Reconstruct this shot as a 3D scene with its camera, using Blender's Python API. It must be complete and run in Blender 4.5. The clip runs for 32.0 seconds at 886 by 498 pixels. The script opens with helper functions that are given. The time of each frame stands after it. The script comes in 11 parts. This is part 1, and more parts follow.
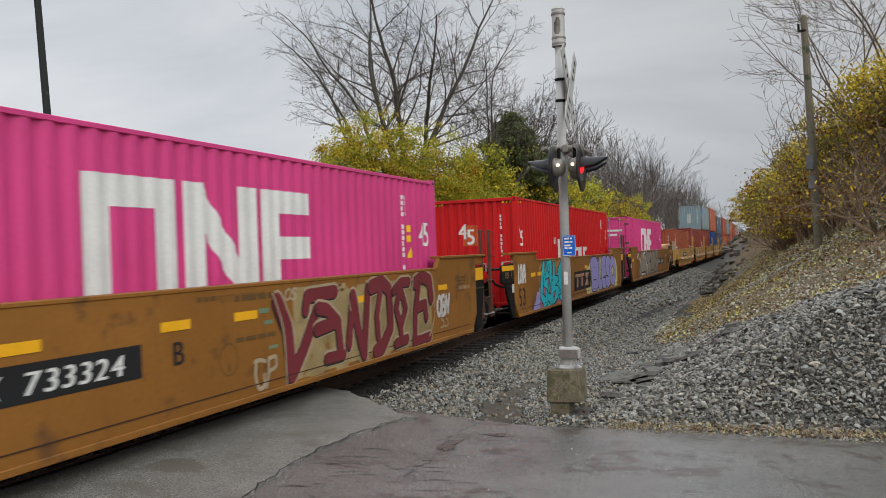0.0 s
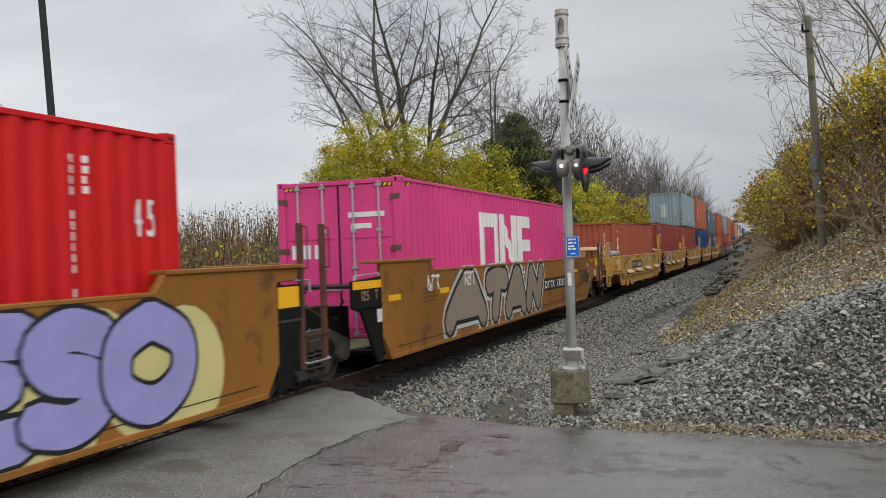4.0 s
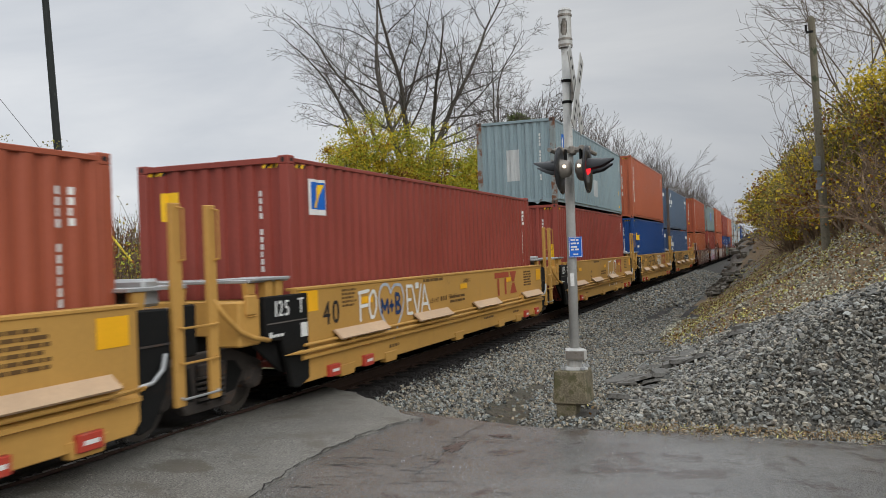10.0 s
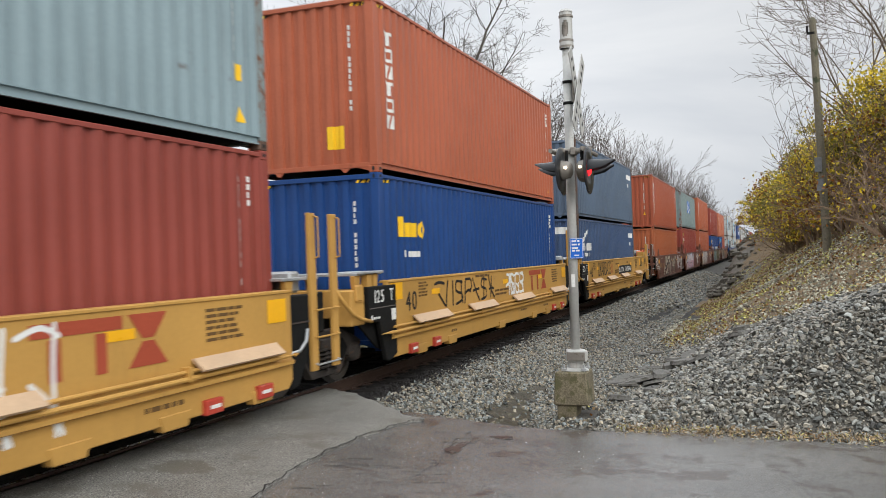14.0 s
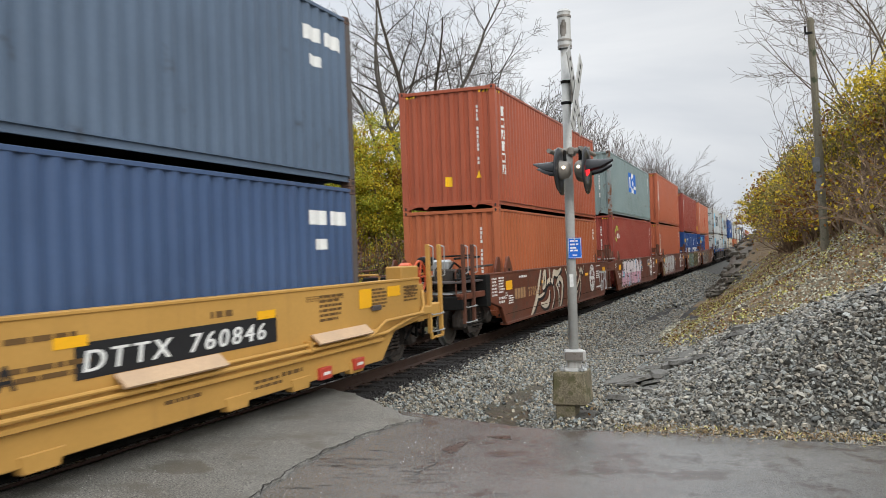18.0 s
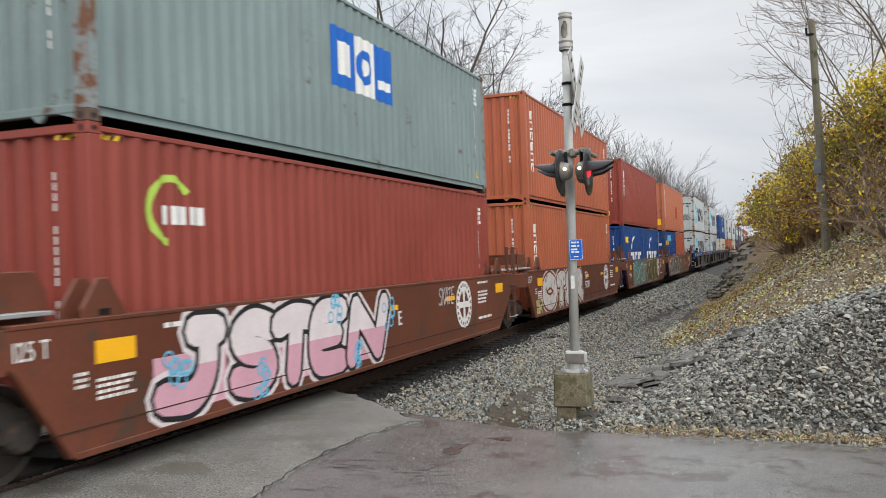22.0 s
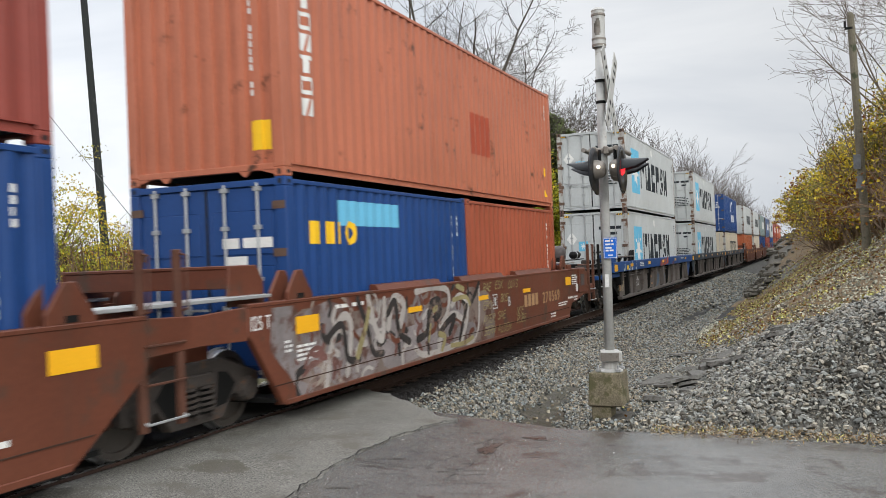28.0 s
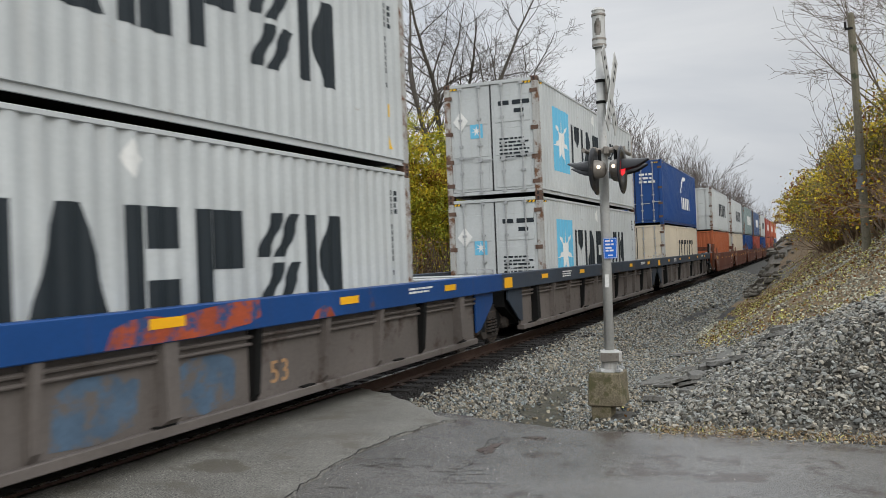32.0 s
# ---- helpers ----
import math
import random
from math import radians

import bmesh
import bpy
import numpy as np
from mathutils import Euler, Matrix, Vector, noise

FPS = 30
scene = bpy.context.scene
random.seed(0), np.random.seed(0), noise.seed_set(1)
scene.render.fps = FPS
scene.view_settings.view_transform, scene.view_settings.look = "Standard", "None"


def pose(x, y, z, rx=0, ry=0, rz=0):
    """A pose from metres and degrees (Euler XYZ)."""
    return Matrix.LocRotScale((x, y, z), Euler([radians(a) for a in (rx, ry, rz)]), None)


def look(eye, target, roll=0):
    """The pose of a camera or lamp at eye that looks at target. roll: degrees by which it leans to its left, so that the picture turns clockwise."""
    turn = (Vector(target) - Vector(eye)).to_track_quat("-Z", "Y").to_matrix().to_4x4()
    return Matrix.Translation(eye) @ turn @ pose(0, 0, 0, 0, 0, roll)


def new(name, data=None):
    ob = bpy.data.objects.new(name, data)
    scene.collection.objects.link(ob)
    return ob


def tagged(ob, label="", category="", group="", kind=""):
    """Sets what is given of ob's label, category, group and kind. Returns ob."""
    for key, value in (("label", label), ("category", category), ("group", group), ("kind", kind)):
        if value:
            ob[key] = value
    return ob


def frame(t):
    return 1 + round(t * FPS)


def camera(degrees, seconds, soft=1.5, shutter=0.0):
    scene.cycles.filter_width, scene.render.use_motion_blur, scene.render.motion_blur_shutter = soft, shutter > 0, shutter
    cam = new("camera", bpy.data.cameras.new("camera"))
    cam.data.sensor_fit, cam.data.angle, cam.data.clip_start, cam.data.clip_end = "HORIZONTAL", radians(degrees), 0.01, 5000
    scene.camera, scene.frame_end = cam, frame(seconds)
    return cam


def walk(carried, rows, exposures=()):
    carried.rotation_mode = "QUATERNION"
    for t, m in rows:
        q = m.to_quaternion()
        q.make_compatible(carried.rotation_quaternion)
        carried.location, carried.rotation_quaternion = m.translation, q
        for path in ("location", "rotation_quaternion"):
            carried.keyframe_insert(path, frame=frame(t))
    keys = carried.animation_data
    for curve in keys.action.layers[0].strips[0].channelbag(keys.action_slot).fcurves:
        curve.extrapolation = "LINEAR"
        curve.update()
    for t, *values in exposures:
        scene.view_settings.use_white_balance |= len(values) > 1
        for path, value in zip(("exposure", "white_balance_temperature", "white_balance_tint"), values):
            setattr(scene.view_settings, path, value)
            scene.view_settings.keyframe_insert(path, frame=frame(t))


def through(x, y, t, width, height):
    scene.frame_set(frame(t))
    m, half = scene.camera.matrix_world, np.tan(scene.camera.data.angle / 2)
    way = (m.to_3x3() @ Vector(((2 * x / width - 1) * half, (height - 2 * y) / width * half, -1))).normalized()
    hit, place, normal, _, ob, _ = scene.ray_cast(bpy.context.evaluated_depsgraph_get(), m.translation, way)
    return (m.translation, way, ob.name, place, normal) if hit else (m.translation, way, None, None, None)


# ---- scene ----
# ---- camera ----
EYE = Vector((7.117, 0.0, 1.878))
# seconds, heading (degrees from the track towards the right), tilt up, lean
VIEW = [
    (0, -20.13, 0.25, -2.13), (0.5, -20.19, 0.32, -2.09), (1, -20.3, 0.27, -2.12), (1.5, -20.25, 0.28, -2.16), (2, -20.27, 0.35, -2.03),
    (2.5, -20.29, 0.36, -2.04), (3, -20.29, 0.34, -2.1), (3.5, -20.36, 0.32, -2.16), (5.5, -20.36, 0.35, -2.14), (6, -20.62, 0.38, -2.21),
    (6.5, -20.61, 0.35, -2.22), (7, -20.7, 0.25, -2.18), (7.5, -20.7, 0.3, -2.21), (8, -20.57, 0.38, -2.14), (8.5, -20.61, 0.41, -2.1),
    (9, -20.6, 0.37, -2.11), (9.5, -20.59, 0.32, -2.08), (10, -20.54, 0.35, -2.07), (10.5, -20.58, 0.4, -2.07), (11, -20.53, 0.4, -2.08),
    (11.5, -20.57, 0.39, -2.08), (12, -20.51, 0.31, -2.12), (12.5, -20.54, 0.36, -2.11), (13, -20.56, 0.36, -2.09), (13.5, -20.55, 0.4, -2.1),
    (14, -20.6, 0.42, -2.03), (14.5, -20.53, 0.45, -2.04), (16.5, -20.54, 0.39, -2.03), (17, -20.5, 0.43, -2.08), (17.5, -20.5, 0.44, -2.1),
    (18, -20.49, 0.41, -2.05), (18.5, -20.49, 0.39, -1.99), (19, -20.54, 0.41, -2.04), (19.5, -20.45, 0.38, -2.06), (20, -20.54, 0.4, -2.04),
    (20.5, -20.6, 0.41, -2.06), (21, -20.51, 0.4, -2.04), (21.5, -20.46, 0.38, -2.03), (22, -20.56, 0.51, -2.03), (22.5, -20.65, 0.56, -2.11),
    (23, -21.08, 0.62, -2.26), (23.5, -21.62, 0.63, -2.34), (24, -22.24, 0.58, -2.31), (24.5, -22.68, 0.49, -2.3), (25, -22.74, 0.49, -2.28),
    (25.5, -22.68, 0.48, -2.26), (27.5, -22.74, 0.54, -2.26), (28, -22.74, 0.54, -2.3), (28.5, -22.65, 0.53, -2.24), (29, -22.74, 0.54, -2.28),
    (29.5, -22.78, 0.53, -2.25), (30, -22.69, 0.48, -2.28), (30.5, -22.79, 0.49, -2.29), (31, -22.77, 0.53, -2.22), (31.5, -22.74, 0.54, -2.26),
    (32, -22.74, 0.53, -2.22),
]


def view_pose(yaw, pitch, roll):
    a, b = radians(yaw), radians(pitch)
    way = Vector((math.sin(a) * math.cos(b), math.cos(a) * math.cos(b), math.sin(b)))
    return look(EYE, EYE + way, roll)


cam = camera(53.77, 32.0, 0.4, 0.3)
walk(cam, [(t, view_pose(a, b, c)) for t, a, b, c in VIEW], [(0.0, -0.26), (1.0, -0.3), (1.6, -0.46), (2.2, -0.34), (3.0, -0.24), (7.0, -0.2), (8.0, -0.32), (9.0, -0.32), (11.0, -0.1), (13.5, 0.22), (17.0, 0.14), (18.0, 0.22), (19.0, 0.06), (20.0, 0.26), (21.0, 0.33), (23.0, 0.2), (25.0, 0.28), (28.0, 0.22), (30.0, 0.06), (31.0, -0.26), (32.0, -0.02)])

# ---- sky and light ----
world = bpy.data.worlds.new("overcast")
scene.world = world
world.use_nodes = True


def node_tree(tree):
    tree.nodes.clear()

    def node(kind, **values):
        n = tree.nodes.new(kind)
        for k, val in values.items():
            if k in n.inputs:
                n.inputs[k].default_value = val
        return n
    return node


def build_world():
    node = node_tree(world.node_tree)
    link = world.node_tree.links.new
    sky = node("ShaderNodeTexSky")
    sky.sky_type, sky.sun_disc = "NISHITA", False
    sky.sun_elevation, sky.sun_rotation = radians(27.6), radians(133)
    grey = node("ShaderNodeHueSaturation")
    grey.inputs["Saturation"].default_value = 0.16
    link(sky.outputs[0], grey.inputs["Color"])
    coord = node("ShaderNodeTexCoord")
    stretch = node("ShaderNodeMapping")
    stretch.inputs["Scale"].default_value = (1.0, 1.0, 3.2)
    link(coord.outputs["Generated"], stretch.inputs[0])
    cloud = node("ShaderNodeTexNoise", Scale=2.1, Detail=6.0, Roughness=0.55, Distortion=0.35)
    link(stretch.outputs[0], cloud.inputs["Vector"])
    ramp = node("ShaderNodeValToRGB")
    ramp.color_ramp.elements[0].position, ramp.color_ramp.elements[0].color = 0.33, (0.545, 0.585, 0.645, 1)
    ramp.color_ramp.elements[1].position, ramp.color_ramp.elements[1].color = 0.68, (0.80, 0.82, 0.845, 1)
    link(cloud.outputs[0], ramp.inputs[0])
    mix = node("ShaderNodeMix")
    mix.data_type = "RGBA"
    mix.inputs[0].default_value = 0.9
    dim = node("ShaderNodeMix")
    dim.data_type, dim.blend_type = "RGBA", "MULTIPLY"
    dim.inputs[0].default_value = 1.0
    link(grey.outputs[0], dim.inputs[6])
    dim.inputs[7].default_value = (0.12, 0.12, 0.12, 1)
    link(dim.outputs[2], mix.inputs[6])
    link(ramp.outputs[0], mix.inputs[7])
    # an overcast sky is brighter overhead than at the horizon
    parts = node("ShaderNodeSeparateXYZ")
    link(coord.outputs["Generated"], parts.inputs[0])
    rise = node("ShaderNodeMapRange")
    for i, val in ((1, 0.30), (2, 0.95), (3, 0.93), (4, 3.75)):
        rise.inputs[i].default_value = val
    link(parts.outputs[2], rise.inputs[0])
    # the cloud is thinner, and so brighter, towards the far side of the line
    side = node("ShaderNodeVectorMath")
    side.operation = "DOT_PRODUCT"
    side.inputs[1].default_value = (-0.94, 0.34, 0.0)
    link(coord.outputs["Generated"], side.inputs[0])
    glow = node("ShaderNodeMapRange")
    for i, val in ((1, 0.30), (2, 0.95), (3, 0.91), (4, 1.32)):
        glow.inputs[i].default_value = val
    link(side.outputs["Value"], glow.inputs[0])
    both = node("ShaderNodeMath")
    both.operation = "MULTIPLY"
    link(rise.outputs[0], both.inputs[0])
    link(glow.outputs[0], both.inputs[1])
    back = node("ShaderNodeBackground")
    link(both.outputs[0], back.inputs["Strength"])
    link(mix.outputs[2], back.inputs[0])
    out = node("ShaderNodeOutputWorld")
    link(back.outputs[0], out.inputs[0])


build_world()
sun = new("sun", bpy.data.lights.new("sun", "SUN"))
sun.data.energy, sun.data.angle, sun.data.color = 1.6, radians(40), (1.0, 0.97, 0.93)
sun.matrix_world = look((90, -70, 65), (0, 15, 0))


# ---- the train's way ----
def run(t):
    """Metres that the train has gone at t seconds."""
    return 6.8691341 * t + 0.01351791 * t ** 2 - 5.1141768e-4 * t ** 3 + 1.426e-7 * t ** 4 + 9.6016e-7 * t ** 5 - 1.78385e-8 * t ** 6


# ---- mesh helpers ----
class Shape:
    """Vertices and faces, gathered piece by piece."""

    def __init__(self):
        self.v, self.f = [], []

    def add(self, verts, faces):
        n = len(self.v)
        self.v += [tuple(p) for p in verts]
        self.f += [tuple(i + n for i in face) for face in faces]
        return self

    def box(self, x0, x1, y0, y1, z0, z1):
        return self.add([(x0, y0, z0), (x1, y0, z0), (x1, y1, z0), (x0, y1, z0), (x0, y0, z1), (x1, y0, z1), (x1, y1, z1), (x0, y1, z1)],
                        [(0, 3, 2, 1), (4, 5, 6, 7), (0, 1, 5, 4), (1, 2, 6, 5), (2, 3, 7, 6), (3, 0, 4, 7)])

    def prism(self, poly, axis, a, b):
        """A polygon extruded along an axis; its own coordinates are the two others in the order x, y, z."""
        place = {"x": lambda p, h: (h, p[0], p[1]), "y": lambda p, h: (p[0], h, p[1]), "z": lambda p, h: (p[0], p[1], h)}[axis]
        n = len(poly)
        verts = [place(p, a) for p in poly] + [place(p, b) for p in poly]
        faces = [tuple(range(n))[::-1], tuple(range(n, 2 * n))] + [(i, (i + 1) % n, n + (i + 1) % n, n + i) for i in range(n)]
        return self.add(verts, faces)

    def tube(self, p0, p1, r0, r1=None, n=8, caps=True):
        p0, p1 = Vector(p0), Vector(p1)
        r1 = r0 if r1 is None else r1
        d = (p1 - p0).normalized()
        a = d.orthogonal().normalized()
        b = d.cross(a)
        ring = [a * math.cos(2 * math.pi * i / n) + b * math.sin(2 * math.pi * i / n) for i in range(n)]
        verts = [p0 + q * r0 for q in ring] + [p1 + q * r1 for q in ring]
        faces = [(i, (i + 1) % n, n + (i + 1) % n, n + i) for i in range(n)]
        if caps:
            faces += [tuple(range(n))[::-1], tuple(range(n, 2 * n))]
        return self.add(verts, faces)

    def path(self, points, r, n=6):
        """One bent round bar through the points."""
        pts = [Vector(p) for p in points]
        ways = [(b - a).normalized() for a, b in zip(pts, pts[1:])]
        side = ways[0].orthogonal().normalized()
        verts = []
        for i, p in enumerate(pts):
            d = (ways[max(0, i - 1)] + ways[min(i, len(ways) - 1)]).normalized()
            side = (side - d * side.dot(d)).normalized()
            other = d.cross(side)
            verts += [p + (side * math.cos(2 * math.pi * k / n) + other * math.sin(2 * math.pi * k / n)) * r for k in range(n)]
        m = len(pts)
        faces = [(i * n + k, i * n + (k + 1) % n, (i + 1) * n + (k + 1) % n, (i + 1) * n + k) for i in range(m - 1) for k in range(n)]
        return self.add(verts, faces + [tuple(range(n))[::-1], tuple(range((m - 1) * n, m * n))])

    def lathe(self, profile, centre, axis="x", n=24):
        """Rings of (radius, height along the axis) about the centre."""
        c = Vector(centre)
        verts, faces = [], []
        for r, h in profile:
            for i in range(n):
                a = 2 * math.pi * i / n
                u, w = r * math.cos(a), r * math.sin(a)
                verts.append(c + Vector({"x": (h, u, w), "y": (u, h, w), "z": (u, w, h)}[axis]))
        for k in range(len(profile) - 1):
            for i in range(n):
                j = (i + 1) % n
                faces.append((k * n + i, k * n + j, (k + 1) * n + j, (k + 1) * n + i))
        return self.add(verts, faces)


def mesh_of(shape, name, material, smooth=False, bevel=0.0):
    me = bpy.data.meshes.new(name)
    me.from_pydata(shape.v, [], shape.f)
    bm = bmesh.new()
    bm.from_mesh(me)
    bmesh.ops.recalc_face_normals(bm, faces=bm.faces)
    if bevel:
        bmesh.ops.bevel(bm, geom=[e for e in bm.edges if len(e.link_faces) == 2 and e.calc_face_angle(0) > 0.6], offset=bevel, segments=1, affect="EDGES")
    bm.to_mesh(me)
    bm.free()
    if smooth:
        me.polygons.foreach_set("use_smooth", [True] * len(me.polygons))
    me.materials.append(material)
    return me


def part(name, shape, material, parent, label="", smooth=False, bevel=0.0):
    me = shape if isinstance(shape, bpy.types.Mesh) else mesh_of(shape, name, material, smooth, bevel)
    ob = new(name, me)
    ob.parent = parent
    return tagged(ob, label)


def thing(name, label, category, at=(0, 0, 0), group="", kind="", turn=0):
    ob = new(name)
    ob.empty_display_size = 0.3
    ob.matrix_basis = pose(*at, 0, 0, turn)
    return tagged(ob, label, category, group, kind)


def solid(name, shape, material, label, category="", kind="", group="", smooth=False, bevel=0.0):
    """A thing that is one mesh."""
    return tagged(new(name, mesh_of(shape, name, material, smooth, bevel)), label, category, group, kind)


# ---- materials ----
def principled(name, colour, rough=0.6, metal=0.0, coarse=0.12, coarse_size=1.2, fine=0.06, fine_size=35.0, second=None, second_at=0.62,
               second_size=3.0, bump=0.15, bump_size=60.0, streak=0.0, rough_vary=0.15, each=0.0, island=0.0, coords="Object", coat=0.0, wet=0.0, through=0.0, spec=0.26, tint=0.0):
    """A surface whose colour varies at two scales, with spots of a second colour (rust, dirt, moss) and fine relief.
    streak: vertical runs of the second colour. each, island: how far pieces differ from one another."""
    mat = bpy.data.materials.new(name)
    mat.use_nodes = True
    node = node_tree(mat.node_tree)
    link = mat.node_tree.links.new
    out, bsdf = node("ShaderNodeOutputMaterial"), node("ShaderNodeBsdfPrincipled")
    link(bsdf.outputs[0], out.inputs[0])
    coord = node("ShaderNodeTexCoord")
    vec = coord.outputs[coords]

    def noise_at(size, detail=4.0, source=vec, rough_noise=0.6):
        n = node("ShaderNodeTexNoise", Scale=size, Detail=detail, Roughness=rough_noise)
        link(source, n.inputs["Vector"])
        return n.outputs[0]

    def scaled(value, lo, hi, a=0.25, b=0.75):
        m = node("ShaderNodeMapRange")
        m.inputs[1].default_value, m.inputs[2].default_value, m.inputs[3].default_value, m.inputs[4].default_value = a, b, lo, hi
        link(value, m.inputs[0])
        return m.outputs[0]

    def mixed(fac, a, b, blend="MIX"):
        m = node("ShaderNodeMix")
        m.data_type, m.blend_type = "RGBA", blend
        for socket, val in ((m.inputs[0], fac), (m.inputs[6], a), (m.inputs[7], b)):
            if isinstance(val, (int, float)):
                socket.default_value = val
            elif isinstance(val, tuple):
                socket.default_value = (*val[:3], 1)
            else:
                link(val, socket)
        return m.outputs[2]

    def grey(value):
        c = node("ShaderNodeCombineColor")
        for i in range(3):
            link(value, c.inputs[i])
        return c.outputs[0]

    big = noise_at(coarse_size)
    small = noise_at(fine_size, 3.0)
    col = mixed(1.0, colour, grey(scaled(big, 1 - coarse, 1 + coarse)), "MULTIPLY")
    col = mixed(1.0, col, grey(scaled(small, 1 - fine, 1 + fine)), "MULTIPLY")
    if each:
        info = node("ShaderNodeObjectInfo")
        col = mixed(1.0, col, grey(scaled(info.outputs["Random"], 1 - each, 1 + each, 0, 1)), "MULTIPLY")
    if island:
        geo = node("ShaderNodeNewGeometry")
        col = mixed(1.0, col, grey(scaled(geo.outputs["Random Per Island"], 1 - island, 1 + island, 0, 1)), "MULTIPLY")
        if tint:
            turn = node("ShaderNodeMath")
            turn.operation = "MULTIPLY"
            turn.inputs[1].default_value = 37.0
            link(geo.outputs["Random Per Island"], turn.inputs[0])
            rest = node("ShaderNodeMath")
            rest.operation = "FRACT"
            link(turn.outputs[0], rest.inputs[0])
            ramp = node("ShaderNodeValToRGB")
            ramp.color_ramp.elements[0].color = (1 - tint, 1.0, 1 + tint, 1)
            ramp.color_ramp.elements[1].color = (1 + 1.2 * tint, 1.0, 1 - 1.4 * tint, 1)
            link(rest.outputs[0], ramp.inputs[0])
            col = mixed(1.0, col, ramp.outputs[0], "MULTIPLY")
    if second:
        mask = scaled(noise_at(second_size, 7.0, vec, 0.68), 0, 1, second_at, second_at + 0.09)
        if streak:
            squeeze = node("ShaderNodeMapping")
            squeeze.inputs["Scale"].default_value = (1.0, 1.0, 0.07)
            link(vec, squeeze.inputs[0])
            runs = scaled(noise_at(7.0, 5.0, squeeze.outputs[0], 0.7), 0, streak, 0.56, 0.75)
            add = node("ShaderNodeMath")
            add.operation, add.use_clamp = "ADD", True
            link(mask, add.inputs[0])
            link(runs, add.inputs[1])
            mask = add.outputs[0]
        col = mixed(mask, col, second)
    link(col, bsdf.inputs["Base Color"])
    bsdf.inputs["Metallic"].default_value = metal
    bsdf.inputs["Specular IOR Level"].default_value = 0.5 if wet else spec
    if wet:
        link(scaled(noise_at(0.35, 4.0), rough, wet, 0.44, 0.62), bsdf.inputs["Roughness"])
    else:
        link(scaled(big, max(0.04, rough - rough_vary), min(1, rough + rough_vary)), bsdf.inputs["Roughness"])
    if coat:
        bsdf.inputs["Coat Weight"].default_value = coat
        bsdf.inputs["Coat Roughness"].default_value = 0.3
    if bump:
        b = node("ShaderNodeBump", Strength=bump)
        b.inputs["Distance"].default_value = 0.01
        link(noise_at(bump_size, 4.0), b.inputs["Height"])
        link(b.outputs[0], bsdf.inputs["Normal"])
    if through:
        thin, blend = node("ShaderNodeBsdfTranslucent"), node("ShaderNodeMixShader")
        link(col, thin.inputs[0])
        blend.inputs[0].default_value = through
        link(bsdf.outputs[0], blend.inputs[1])
        link(thin.outputs[0], blend.inputs[2])
        link(blend.outputs[0], out.inputs[0])
    return mat


RUST = (0.075, 0.032, 0.018)


def box_paint(name, colour, wear=0.66, streak=0.18, second=RUST, rough=0.46, coat=0.1):
    return principled(name, colour, rough, 0, 0.16, 0.5, 0.06, 22, second, wear, 2.2, 0.12, 45, streak, 0.12, coat=coat)


PINK = box_paint("pink_paint", (0.60, 0.052, 0.205), 0.7, 0.12, (0.2, 0.03, 0.06))
SCARLET = box_paint("scarlet_paint", (0.50, 0.008, 0.009), 0.72, 0.1, (0.22, 0.02, 0.015), 0.62, 0.0)
BROWN_RED = box_paint("brown_red_paint", (0.31, 0.078, 0.04), 0.66, 0.2)
DEEP_RED = box_paint("deep_red_paint", (0.235, 0.05, 0.036), 0.7, 0.1)
ORANGE = box_paint("orange_paint", (0.36, 0.1, 0.05), 0.68, 0.16)
FADED_ORANGE = box_paint("faded_orange_paint", (0.41, 0.135, 0.075), 0.6, 0.3)
BURNT_ORANGE = box_paint("burnt_orange_paint", (0.345, 0.1, 0.042), 0.68, 0.2)
GREY_BLUE = box_paint("grey_blue_paint", (0.215, 0.285, 0.305), 0.64, 0.24)
GREY_GREEN = box_paint("grey_green_paint", (0.18, 0.235, 0.232), 0.62, 0.3)
ROYAL_BLUE = box_paint("royal_blue_paint", (0.012, 0.05, 0.175), 0.68, 0.12)
NAVY = box_paint("navy_paint", (0.05, 0.085, 0.165), 0.67, 0.16, RUST, 0.42)
DUSTY_SLATE = principled("dusty_slate_blue_paint", (0.088, 0.124, 0.176), 0.5, 0, 0.2, 0.4, 0.06, 22, (0.05, 0.06, 0.075), 0.62, 2.2, 0.12, 45, 0.25)
PALE_GREY = box_paint("pale_grey_paint", (0.43, 0.45, 0.445), 0.67, 0.14, (0.22, 0.13, 0.07))
RUSTY_POST = principled("rust_streaked_post", (0.36, 0.36, 0.34), 0.65, 0, 0.15, 1.5, 0.08, 20, (0.13, 0.065, 0.035), 0.5, 3.0, 0.15, 45, 0.6)
RUSTY_BLUE_POST = principled("rust_streaked_grey_blue_post", (0.2, 0.24, 0.24), 0.65, 0, 0.2, 1.5, 0.1, 20, (0.14, 0.06, 0.03), 0.5, 3.0, 0.15, 45, 0.6)
DARK_POST = principled("grimy_brown_grey_post", (0.085, 0.075, 0.07), 0.65, 0, 0.2, 1.5, 0.1, 20, (0.1, 0.05, 0.03), 0.54, 3.0, 0.15, 45, 0.5)
CREAM = box_paint("cream_paint", (0.5, 0.44, 0.34), 0.62, 0.24, (0.2, 0.09, 0.04))
WELL_BROWN = principled("brown_car_paint", (0.24, 0.1, 0.018), 0.55, 0, 0.26, 0.45, 0.1, 18, (0.12, 0.055, 0.02), 0.55, 1.3, 0.15, 40, 0.45)
